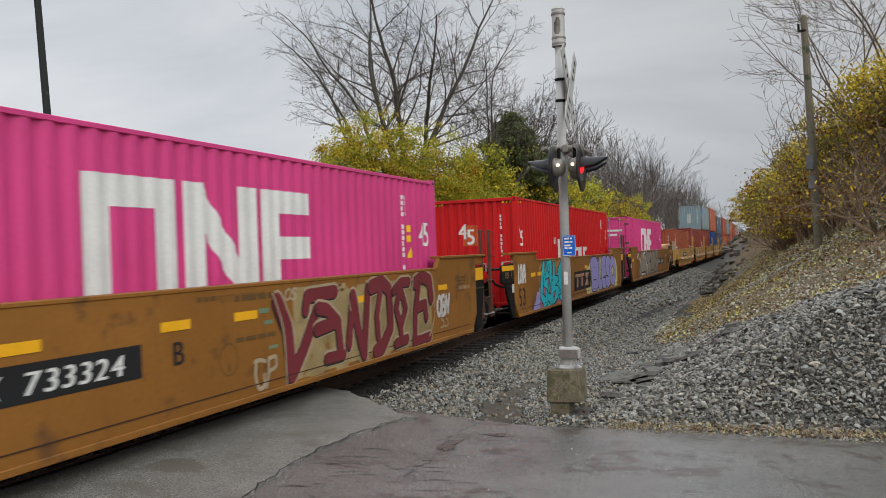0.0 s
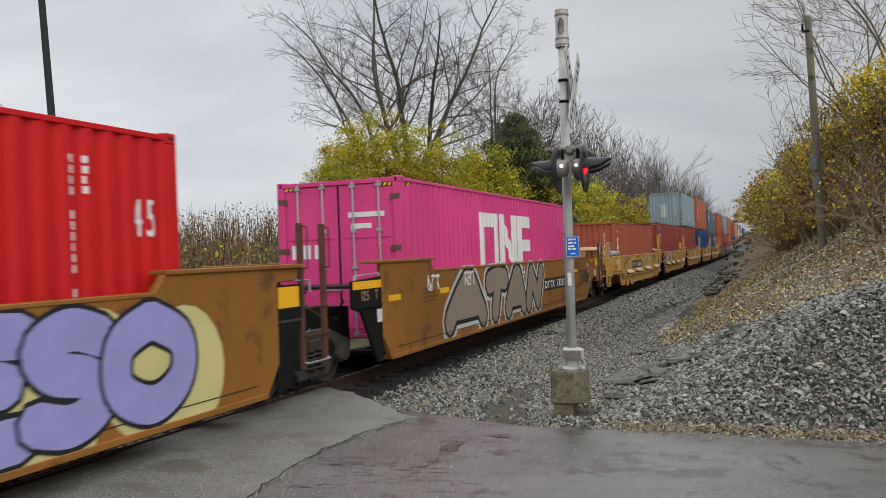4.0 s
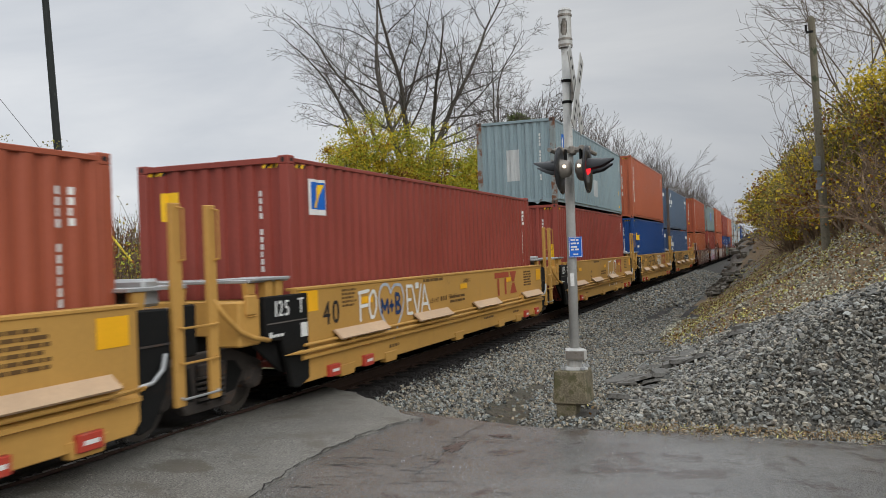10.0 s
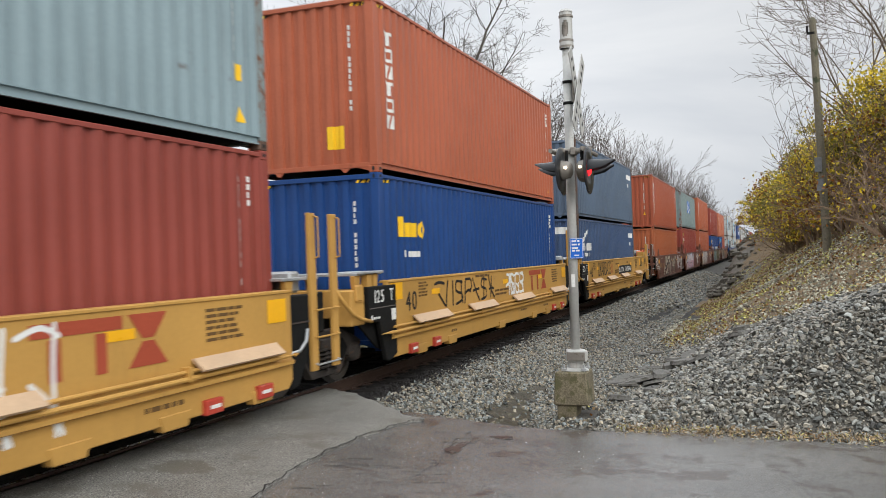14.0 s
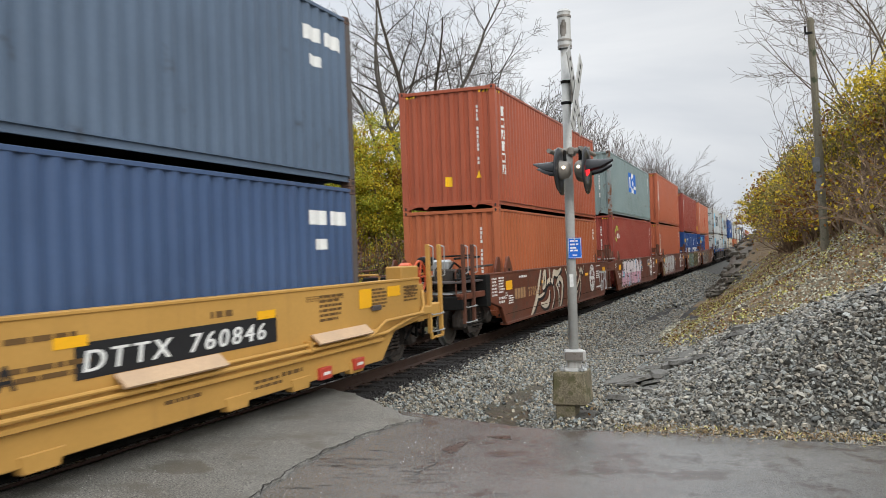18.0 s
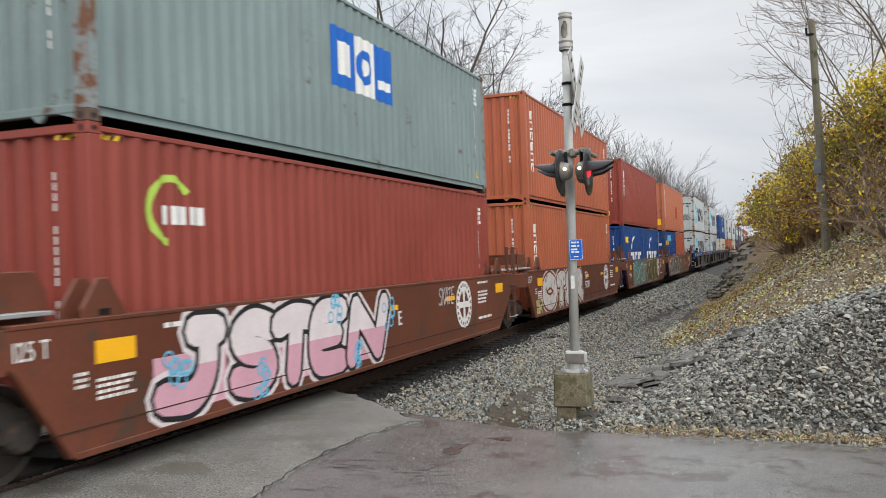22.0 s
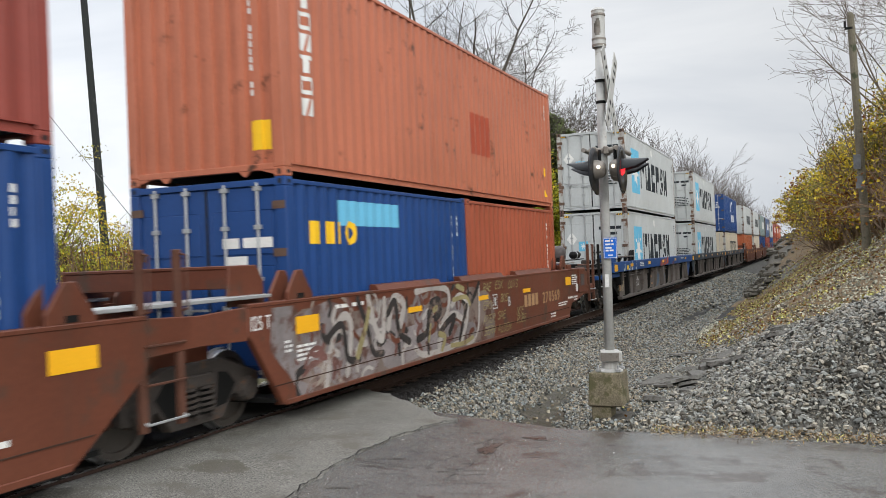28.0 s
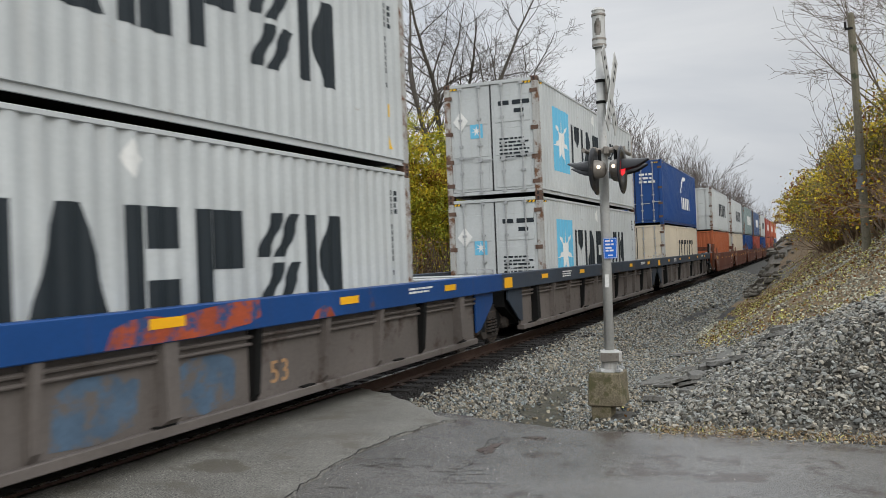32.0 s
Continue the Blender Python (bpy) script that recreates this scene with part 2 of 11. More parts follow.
WELL_YELLOW = principled("yellow_car_paint", (0.44, 0.245, 0.062), 0.55, 0, 0.14, 0.5, 0.06, 20, (0.2, 0.11, 0.045), 0.66, 1.8, 0.15, 40, 0.25)
WELL_RUST = principled("rust_brown_car_paint", (0.116, 0.037, 0.02), 0.5, 0, 0.3, 0.5, 0.12, 18, (0.068, 0.04, 0.028), 0.55, 1.4, 0.15, 40, 0.5)
WELL_BLUE = principled("blue_car_paint", (0.009, 0.052, 0.18), 0.5, 0, 0.2, 0.6, 0.1, 20, (0.1, 0.05, 0.035), 0.66, 1.7, 0.15, 40, 0.2)
WELL_GREY = principled("grey_brown_car_panel", (0.115, 0.1, 0.09), 0.7, 0, 0.25, 0.7, 0.12, 20, (0.05, 0.035, 0.028), 0.56, 1.6, 0.2, 40, 0.4)
BLACK_STEEL = principled("black_steel", (0.007, 0.007, 0.0066), 0.75, 0, 0.3, 2, 0.15, 30, (0.035, 0.022, 0.015), 0.62, 4, 0.2, 50, spec=0.16)
BOGIE_STEEL = principled("brown_cast_steel", (0.048, 0.041, 0.036), 0.85, 0.1, 0.3, 2.5, 0.2, 30, (0.09, 0.05, 0.03), 0.56, 5, 0.3, 50)
WHEEL_STEEL = principled("worn_wheel_steel", (0.09, 0.08, 0.07), 0.5, 0.5, 0.2, 3, 0.1, 30, RUST, 0.62, 5, 0.15, 60)
TREAD_STEEL = principled("bright_tread_steel", (0.45, 0.45, 0.44), 0.28, 0.9, 0.1, 4, 0.1, 40, None, bump=0.05)
GALVANISED = principled("galvanised_steel", (0.38, 0.39, 0.39), 0.5, 0.5, 0.12, 3, 0.1, 30, (0.16, 0.1, 0.06), 0.68, 4)
LADDER_RUST = principled("rusty_ladder_paint", (0.095, 0.04, 0.025), 0.65, 0, 0.2, 3, 0.1, 30, RUST, 0.55, 4)
GRIMY_SEAM = principled("grimy_weld_seam", (0.05, 0.025, 0.016), 0.8, 0, 0.3, 3, 0.2, 30, None, bump=0.1)
CASTING = principled("weathered_corner_casting", (0.12, 0.075, 0.055), 0.7, 0.2, 0.25, 4, 0.15, 30, RUST, 0.55, 6)
WHITE_MARK = principled("white_stencil_paint", (0.66, 0.66, 0.63), 0.6, 0, 0.08, 2, 0.08, 30, (0.4, 0.37, 0.33), 0.66, 5, 0.05)
BLACK_MARK = principled("black_stencil_paint", (0.015, 0.015, 0.016), 0.6, 0, 0.1, 2, 0.1, 30, (0.05, 0.045, 0.04), 0.68, 5, 0.05)
BROWN_MARK = principled("faded_brown_stencil", (0.12, 0.065, 0.022), 0.65, 0, 0.15, 2, 0.1, 30, None, bump=0.05)
TAN_MARK = principled("faded_tan_stencil", (0.34, 0.2, 0.1), 0.65, 0, 0.15, 2, 0.1, 30, (0.16, 0.08, 0.05), 0.62, 5, 0.05)
AMBER = principled("amber_reflector", (0.8, 0.4, 0.015), 0.4, 0, 0.06, 3, 0.05, 40, (0.45, 0.22, 0.05), 0.72, 5, 0.05)
SIGN_YELLOW = principled("yellow_label", (0.8, 0.48, 0.02), 0.5, 0, 0.06, 3, 0.05, 40, None, bump=0.03)
RED_MARK = principled("red_stencil", (0.33, 0.062, 0.03), 0.6, 0, 0.1, 2, 0.1, 30, None, bump=0.05)
TAN_PINK = principled("faded_tan_pink_stencil", (0.36, 0.2, 0.13), 0.65, 0, 0.15, 2, 0.1, 30, (0.2, 0.1, 0.05), 0.62, 5, 0.05)
MAUVE_PINK = principled("mauve_pink_spray_paint", (0.33, 0.11, 0.18), 0.6, 0, 0.2, 3, 0.06, 30, None, bump=0.05)
PALE_WHITE = principled("pinkish_white_spray_paint", (0.62, 0.55, 0.55), 0.6, 0, 0.1, 2, 0.06, 30, None, bump=0.05)
STREAKED_WHITE = principled("streaked_white_spray_paint", (0.5, 0.48, 0.45), 0.65, 0, 0.15, 2, 0.08, 30, (0.22, 0.15, 0.12), 0.54, 5.0, 0.05)
OLIVE_SPRAY = principled("olive_spray_paint", (0.1, 0.085, 0.03), 0.65, 0, 0.3, 2, 0.1, 30, (0.02, 0.018, 0.012), 0.55, 3, 0.05)
FADED_SPRAY = principled("faded_grey_spray_haze", (0.17, 0.13, 0.11), 0.65, 0, 0.3, 1.2, 0.1, 30, (0.09, 0.04, 0.028), 0.52, 2.2, 0.05)
FADED_MAROON = principled("faded_maroon_spray", (0.13, 0.06, 0.05), 0.65, 0, 0.4, 1.5, 0.15, 20, (0.28, 0.24, 0.2), 0.52, 2.5, 0.05)
SMUDGED_BLACK = principled("smudged_black_spray", (0.03, 0.026, 0.024), 0.65, 0, 0.3, 2, 0.1, 30, (0.15, 0.11, 0.09), 0.56, 3, 0.05)
FADED_WHITE = principled("faded_white_spray_paint", (0.36, 0.33, 0.3), 0.65, 0, 0.25, 2, 0.1, 30, (0.14, 0.07, 0.05), 0.56, 4, 0.05)
BEIGE_HAZE = principled("beige_spray_haze", (0.3, 0.22, 0.1), 0.65, 0, 0.3, 2.5, 0.08, 30, (0.2, 0.11, 0.03), 0.55, 3, 0.05)
GREY_HAZE = principled("blotchy_grey_spray_haze", (0.2, 0.175, 0.17), 0.65, 0, 0.4, 1.6, 0.15, 24, (0.1, 0.05, 0.038), 0.52, 2.6, 0.05)
OLIVE_HAZE = principled("pale_olive_spray", (0.27, 0.23, 0.11), 0.65, 0, 0.3, 2, 0.1, 30, (0.12, 0.07, 0.04), 0.55, 4, 0.05)
TEAL = principled("teal_spray_paint", (0.012, 0.42, 0.49), 0.6, 0, 0.1, 2, 0.06, 30, None, bump=0.05)
LILAC = principled("lilac_spray_paint", (0.28, 0.26, 0.52), 0.6, 0, 0.1, 2, 0.06, 30, None, bump=0.05)
MAROON = principled("maroon_spray_paint", (0.16, 0.024, 0.03), 0.6, 0, 0.15, 2, 0.06, 30, None, bump=0.05)
BEIGE = principled("beige_spray_paint", (0.36, 0.29, 0.19), 0.65, 0, 0.16, 2, 0.06, 30, None, bump=0.05)
SPRAY_GREY = principled("grey_brown_spray_paint", (0.235, 0.19, 0.145), 0.6, 0, 0.1, 2, 0.06, 30, None, bump=0.05)
ROSE = principled("rose_spray_paint", (0.55, 0.3, 0.36), 0.6, 0, 0.1, 2, 0.06, 30, None, bump=0.05)
PALE_YELLOW = principled("pale_yellow_spray_paint", (0.52, 0.46, 0.2), 0.6, 0, 0.1, 2, 0.06, 30, None, bump=0.05)
SKY_BLUE = principled("sky_blue_paint", (0.13, 0.42, 0.60), 0.55, 0, 0.06, 2, 0.05, 30, None, bump=0.05)
BRIGHT_BLUE = principled("bright_blue_paint", (0.01, 0.11, 0.44), 0.55, 0, 0.06, 2, 0.05, 30, None, bump=0.05)
GREEN_SPRAY = principled("green_spray_paint", (0.14, 0.2, 0.13), 0.6, 0, 0.15, 2, 0.06, 30, None, bump=0.05)
LAMP_RED = principled("red_marker", (0.4, 0.05, 0.03), 0.5, 0, 0.15, 5, 0.1, 30, (0.3, 0.2, 0.15), 0.6, 6)


# ---- ground, track and road ----
ASPHALT_OLD = principled("old_wet_asphalt", (0.112, 0.108, 0.1), 0.25, 0, 0.22, 0.6, 0.9, 75, (0.07, 0.058, 0.05), 0.53, 2.3, 0.35, 110, wet=0.12)
GRIT = principled("pale_road_grit", (0.24, 0.235, 0.215), 0.8, 0, 0.2, 9, 0.2, 60, None, bump=0, island=0.5)
ASPHALT_NEW = principled("pale_crossing_asphalt", (0.142, 0.136, 0.118), 0.62, 0, 0.22, 0.8, 1.25, 62, (0.1, 0.09, 0.072), 0.52, 1.5, 0.8, 80, wet=0.44)
# near-black: the shade under the train is put into this asphalt's colour
SHADED_INFILL = principled("asphalt_darkened_for_train_shade", (0.02, 0.018, 0.016), 0.7, 0, 0.25, 1.5, 0.5, 60, (0.02, 0.018, 0.016), 0.5, 3, 0.5, 80)
SCRAPE = principled("brown_scraped_asphalt", (0.04, 0.032, 0.028), 0.8, 0, 0.2, 2, 0.3, 60)
DAMP = principled("damp_silty_asphalt", (0.1, 0.092, 0.074), 0.5, 0, 0.2, 3, 0.3, 70, (0.12, 0.11, 0.1), 0.56, 6, 0.3, 70)
MUD = principled("wet_brown_mud", (0.03, 0.026, 0.012), 0.4, 0, 0.35, 5, 0.35, 30, (0.1, 0.085, 0.04), 0.56, 9, 0.6, 30)
# stones coloured almost black to carry the shade the train casts on them
SHADED_BALLAST = principled("black_ballast_with_train_shade", (0.018, 0.016, 0.015), 0.7, 0, 0.25, 7, 0.2, 60, None, bump=0.5, island=0.5)
ASPHALT_DARK = principled("dark_asphalt_crack", (0.02, 0.018, 0.017), 0.8, 0, 0.2, 2, 0.3, 60)
PUDDLE = principled("wet_brown_silt", (0.058, 0.037, 0.028), 0.35, 0, 0.3, 9, 0.3, 50, (0.09, 0.08, 0.072), 0.5, 12, 0.2, 60)
# bed far darker than its stones: shade of the gaps painted in
SHADED_BED = principled("ballast_bed_with_gap_shade", (0.02, 0.018, 0.016), 0.8, 0, 0.3, 9, 0.5, 40, (0.018, 0.016, 0.014), 0.5, 18, 0.9, 30)
BALLAST_FAR = principled("distant_grey_ballast", (0.06, 0.058, 0.05), 0.8, 0, 0.35, 9, 0.6, 30, (0.03, 0.028, 0.025), 0.5, 14, 0.9, 22)
DIRT = principled("brown_leaf_litter_soil", (0.118, 0.08, 0.043), 0.9, 0, 0.35, 1.2, 0.45, 22, (0.17, 0.125, 0.065), 0.55, 9, 0.9, 26)
GRASS_GROUND = principled("rough_autumn_grass", (0.085, 0.08, 0.035), 0.95, 0, 0.3, 0.4, 0.4, 14, (0.12, 0.085, 0.045), 0.55, 4, 0.8, 20)
STONE = principled("grey_limestone_ballast", (0.172, 0.169, 0.148), 0.55, 0, 0.35, 9, 0.2, 60, (0.1, 0.078, 0.055), 0.6, 12, 0, 70, island=0.85, tint=0.16)
STONE_DARK = principled("dark_grey_rubble", (0.175, 0.17, 0.148), 0.5, 0, 0.3, 7, 0.2, 60, (0.085, 0.068, 0.05), 0.58, 5, 0.3, 60, island=0.8, tint=0.07)
CHIP = principled("pale_tan_stone_chips", (0.33, 0.325, 0.255), 0.75, 0, 0.25, 6, 0.2, 60, (0.12, 0.09, 0.06), 0.6, 9, 0.4, 60, island=0.7)
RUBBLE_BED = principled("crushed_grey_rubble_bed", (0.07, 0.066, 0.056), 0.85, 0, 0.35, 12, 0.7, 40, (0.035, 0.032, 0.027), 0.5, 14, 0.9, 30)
SLAB = principled("grey_weathered_slab", (0.112, 0.108, 0.097), 0.75, 0, 0.35, 3, 0.3, 40, (0.06, 0.055, 0.045), 0.55, 6, 0.5, 50, each=0.3)
SHALE = principled("brown_grey_shale", (0.082, 0.072, 0.056), 0.7, 0, 0.4, 4, 0.5, 40, (0.04, 0.033, 0.022), 0.55, 5, 0.7, 40, island=0.4)
TIE_WOOD = principled("creosoted_tie_wood", (0.012, 0.0105, 0.0095), 0.85, 0, 0.3, 4, 0.3, 40, (0.028, 0.024, 0.02), 0.62, 6, 0.6, 50, each=0.3)
RAIL_STEEL = principled("rusty_rail_steel", (0.055, 0.034, 0.026), 0.7, 0.2, 0.2, 3, 0.2, 40)
CONCRETE = principled("mossy_concrete", (0.15, 0.128, 0.085), 0.9, 0, 0.35, 5, 0.5, 60, (0.085, 0.08, 0.04), 0.5, 7, 0.6, 50)


def smooth(a, b, x):
    t = np.clip((np.asarray(x, float) - a) / (b - a), 0, 1)
    return t * t * (3 - 2 * t)


def wave(x, y, s):
    return np.sin(x * s + 1.3 * np.sin(y * s * 0.7)) * np.cos(y * s * 1.1 + 0.8 * np.sin(x * s * 0.6))


def land(x, y):
    """Height of the ground."""
    x, y = np.asarray(x, float), np.asarray(y, float)
    right = -0.22 - 0.40 * smooth(1.7, 3.55, x) + 0.34 * smooth(3.75, 4.6, x)
    foot = 5.3 + 0.25 * np.sin(y * 0.23) - 0.6 * smooth(16, 45, y) - 0.85 * smooth(50, 105, y)
    climb = np.clip(x - foot, 0, None)
    # a cut rock face at the foot of the far bank
    face = 1.7 * smooth(0.0, 1.0, x - foot) * smooth(36, 56, y)
    grade = 0.46 + 0.2 * smooth(13, 22, y)
    hill = np.where(climb < 7, climb * grade, 7 * grade + (climb - 7) * 0.12)
    hill = np.minimum(hill + face, 7.6)
    hill = hill * smooth(10.35, 12.6, y) * (1 - smooth(250, 500, y))
    right = right + hill + 0.05 * wave(x, y, 1.7) * smooth(4.8, 6, x) + 0.12 * wave(x, y, 0.5) * smooth(6, 8, x)
    left = -0.22 - 0.35 * smooth(1.7, 3.2, -x)
    bank = np.clip(-x - 5.0, 0, 6) * 0.42 * smooth(24, 40, y) * (1 - smooth(250, 500, y))
    left = left + bank + 0.06 * wave(x, y, 0.6) * smooth(4, 6, -x)
    z = np.where(x >= 0, right, left)
    paved = 1 - smooth(10.55, 11.2, y)
    under = road_height(x) - 0.14
    return z * (1 - paved) + under * paved


def road_height(x):
    x = np.asarray(x, float)
    return np.where(x >= 0, -0.015 - 0.25 * smooth(0.9, 4.6, x) - 0.03 * smooth(4.6, 12, x), -0.015 - 0.25 * smooth(1.2, 8, -x))


def lines(*spans):
    out = []
    for a, b, step in spans:
        out += list(np.arange(a, b, step))
    return np.array(out + [spans[-1][1]])


def sheet(xs, ys, height):
    gx, gy = np.meshgrid(xs, ys)
    z = height(gx, gy)
    nx, ny = len(xs), len(ys)
    i, j = np.meshgrid(np.arange(nx - 1), np.arange(ny - 1))
    a = (j * nx + i).ravel()
    return np.stack([gx.ravel(), gy.ravel(), z.ravel()], 1), np.stack([a, a + 1, a + nx + 1, a + nx], 1)


def quick_mesh(name, verts, faces, materials, index=None, smooth_faces=False):
    """A mesh from arrays; all faces have the same number of corners."""
    me = bpy.data.meshes.new(name)
    verts, faces = np.asarray(verts, np.float32), np.asarray(faces, np.int32)
    n, k = faces.shape
    me.vertices.add(len(verts))
    me.vertices.foreach_set("co", verts.ravel())
    me.loops.add(n * k)
    me.loops.foreach_set("vertex_index", faces.ravel())
    me.polygons.add(n)
    me.polygons.foreach_set("loop_start", np.arange(0, n * k, k, dtype=np.int32))
    me.polygons.foreach_set("loop_total", np.full(n, k, np.int32))
    for m in materials:
        me.materials.append(m)
    if index is not None:
        me.polygons.foreach_set("material_index", np.asarray(index, np.int32))
    me.polygons.foreach_set("use_smooth", np.full(n, smooth_faces))
    me.update(calc_edges=True)
    me.validate()
    return me


def heap_edge(x):
    """Where the rubble heap ends and the leafy bank begins."""
    return np.interp(x, [4.6, 5.4, 6.5, 7.13, 7.87, 8.57, 9.5, 12], [20.2, 17.9, 16.1, 15.3, 14.6, 13.4, 12.6, 11.6]) + 0.25 * np.sin(x * 4.1) + 0.12 * np.sin(x * 11)


def far_ditch(x, y):
    return (np.abs(x - np.interp(y, [28, 34, 38, 43], [3.1, 3.3, 3.6, 4.1])) < np.interp(y, [27, 31, 36, 41, 45], [-0.05, 0.14, 0.2, 0.22, 0.0]) * (1 + 0.4 * np.sin(y * 2.7) + 0.3 * np.sin(y * 7.1)))


def build_ground():
    xs = lines((-2600, -300, 460), (-300, -60, 40), (-60, -14, 4), (-14, -2, 0.6), (-2, 12, 0.17), (12, 30, 1.2), (30, 90, 10), (90, 300, 42), (300, 2600, 460))
    ys = lines((-2600, -200, 400), (-200, -20, 30), (-20, 8, 2.5), (8, 10, 0.3), (10, 24, 0.17), (24, 60, 0.5), (60, 200, 4), (200, 600, 50), (600, 3000, 400))
    verts, faces = sheet(xs, ys, land)
    mid = verts[faces].mean(1)
    x, y = mid[:, 0], mid[:, 1]
    edge = 4.6 + 0.5 * np.sin(y * 0.5) + 0.4 * np.sin(y * 1.3 + x)
    heap = y < heap_edge(x)
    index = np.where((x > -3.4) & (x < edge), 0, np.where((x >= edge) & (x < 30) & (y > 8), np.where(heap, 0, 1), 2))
    # the far ditch keeps the near-black bed, a painted line of shade
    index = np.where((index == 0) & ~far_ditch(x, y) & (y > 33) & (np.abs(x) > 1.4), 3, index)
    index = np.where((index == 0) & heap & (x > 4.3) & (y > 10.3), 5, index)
    foot = 5.3 + 0.25 * np.sin(y * 0.23) - 0.6 * smooth(16, 45, y) - 0.85 * smooth(50, 105, y)
    index = np.where((y > 37) & (y < 200) & (x > foot - 0.3) & (x < foot + 1.5 + 0.4 * np.sin(y)), 4, index)
    tagged(new("ground", quick_mesh("ground", verts, faces, [SHADED_BED, DIRT, GRASS_GROUND, BALLAST_FAR, SHALE, RUBBLE_BED], index, True)),
           "ground of ballast, leaf litter and rough autumn grass", "ground", kind="structure")


build_ground()


def build_track():
    ties = tagged(new("railway_track"), "single railway track with rusty rails on creosoted ties", "railway track", kind="structure")
    profile = [(-0.07, -0.18), (0.07, -0.18), (0.07, -0.165), (0.012, -0.14), (0.010, -0.045), (0.036, -0.035), (0.036, -0.004), (0.03, 0.0),
               (-0.03, 0.0), (-0.036, -0.004), (-0.036, -0.035), (-0.010, -0.045), (-0.012, -0.14), (-0.07, -0.165)]
    for x in (-0.753, 0.753):
        rail = part("rail", Shape().prism([(x + a, b) for a, b in profile], "y", -60, 420), RAIL_STEEL, ties)
        part("running_surface", Shape().box(x - 0.026, x + 0.026, -60, 420, 0.0005, 0.003), TREAD_STEEL, rail, "polished rail head")
    tie = mesh_of(Shape().box(-1.3, 1.3, -0.115, 0.115, -0.36, -0.182), "tie", TIE_WOOD, bevel=0.008)
    plate = Shape()
    for x in (-0.753, 0.753):
        plate.box(x - 0.18, x + 0.18, -0.09, 0.09, -0.182, -0.17)
        for sx in (-0.1, 0.1):
            plate.box(x + sx - 0.015, x + sx + 0.015, -0.05, -0.02, -0.17, -0.145)
    plate = mesh_of(plate, "tie_plate", RAIL_STEEL)
    y = 10.9
    rng = random.Random(4)
    for i in range(130):
        ob = part("tie", tie, None, ties)
        ob.matrix_basis = pose(rng.uniform(-0.04, 0.04), y, 0, 0, 0, rng.uniform(-1.2, 1.2))
        if i < 45:
            part("tie_plate", plate, None, ties).matrix_basis = pose(0, y, 0.0)
        y += 0.5 + rng.uniform(-0.03, 0.03)
    rest = Shape()
    while y < 400:
        rest.box(-1.3, 1.3, y - 0.115, y + 0.115, -0.36, -0.182)
        y += 0.5
    tagged(part("far_ties", rest, TIE_WOOD, ties), kind="stuff")


build_track()


def slab(name, material, xs, ys, label, lift=0.0, edge=None):
    """A paved sheet with thickness; edge(x) moves its far border."""
    far = ys[-1]

    def height(x, y):
        return road_height(x) + lift + 0.012 * wave(x, y, 0.9) + 0.004 * wave(x, y, 4.1)
    verts, faces = sheet(xs, ys, height)
    if edge:
        grow = np.clip((verts[:, 1] - (far - 2.5)) / 2.5, 0, 1)
        verts[:, 1] += grow * edge(verts[:, 0])
    n = len(verts)
    low = verts.copy()
    low[:, 2] -= 0.2
    nx, ny = len(xs), len(ys)
    rim = list(range(nx)) + [j * nx + nx - 1 for j in range(1, ny)] + [(ny - 1) * nx + i for i in range(nx - 2, -1, -1)] + [j * nx for j in range(ny - 2, 0, -1)]
    skirt = [(a, b, b + n, a + n)[::-1] for a, b in zip(rim, rim[1:] + rim[:1])]
    faces = np.concatenate([faces, np.array(skirt)])
    return tagged(new(name, quick_mesh(name, np.concatenate([verts, low]), faces, [material], None, True)), label, "road", kind="structure")


def ragged(x):
    return 0.10 * np.sin(x * 2.3) + 0.06 * np.sin(x * 5.1 + 1) + 0.03 * np.sin(x * 13 + 2)


def patch_border(y):
    return np.interp(y, [-9, 4, 6, 6.98, 7.83, 8.45, 9.11, 9.94, 10.2], [4.6, 3.35, 2.95, 2.78, 2.67, 2.66, 2.71, 2.84, 3.12]) + 0.02 * np.sin(y * 9) + 0.012 * np.sin(y * 23 + 1)


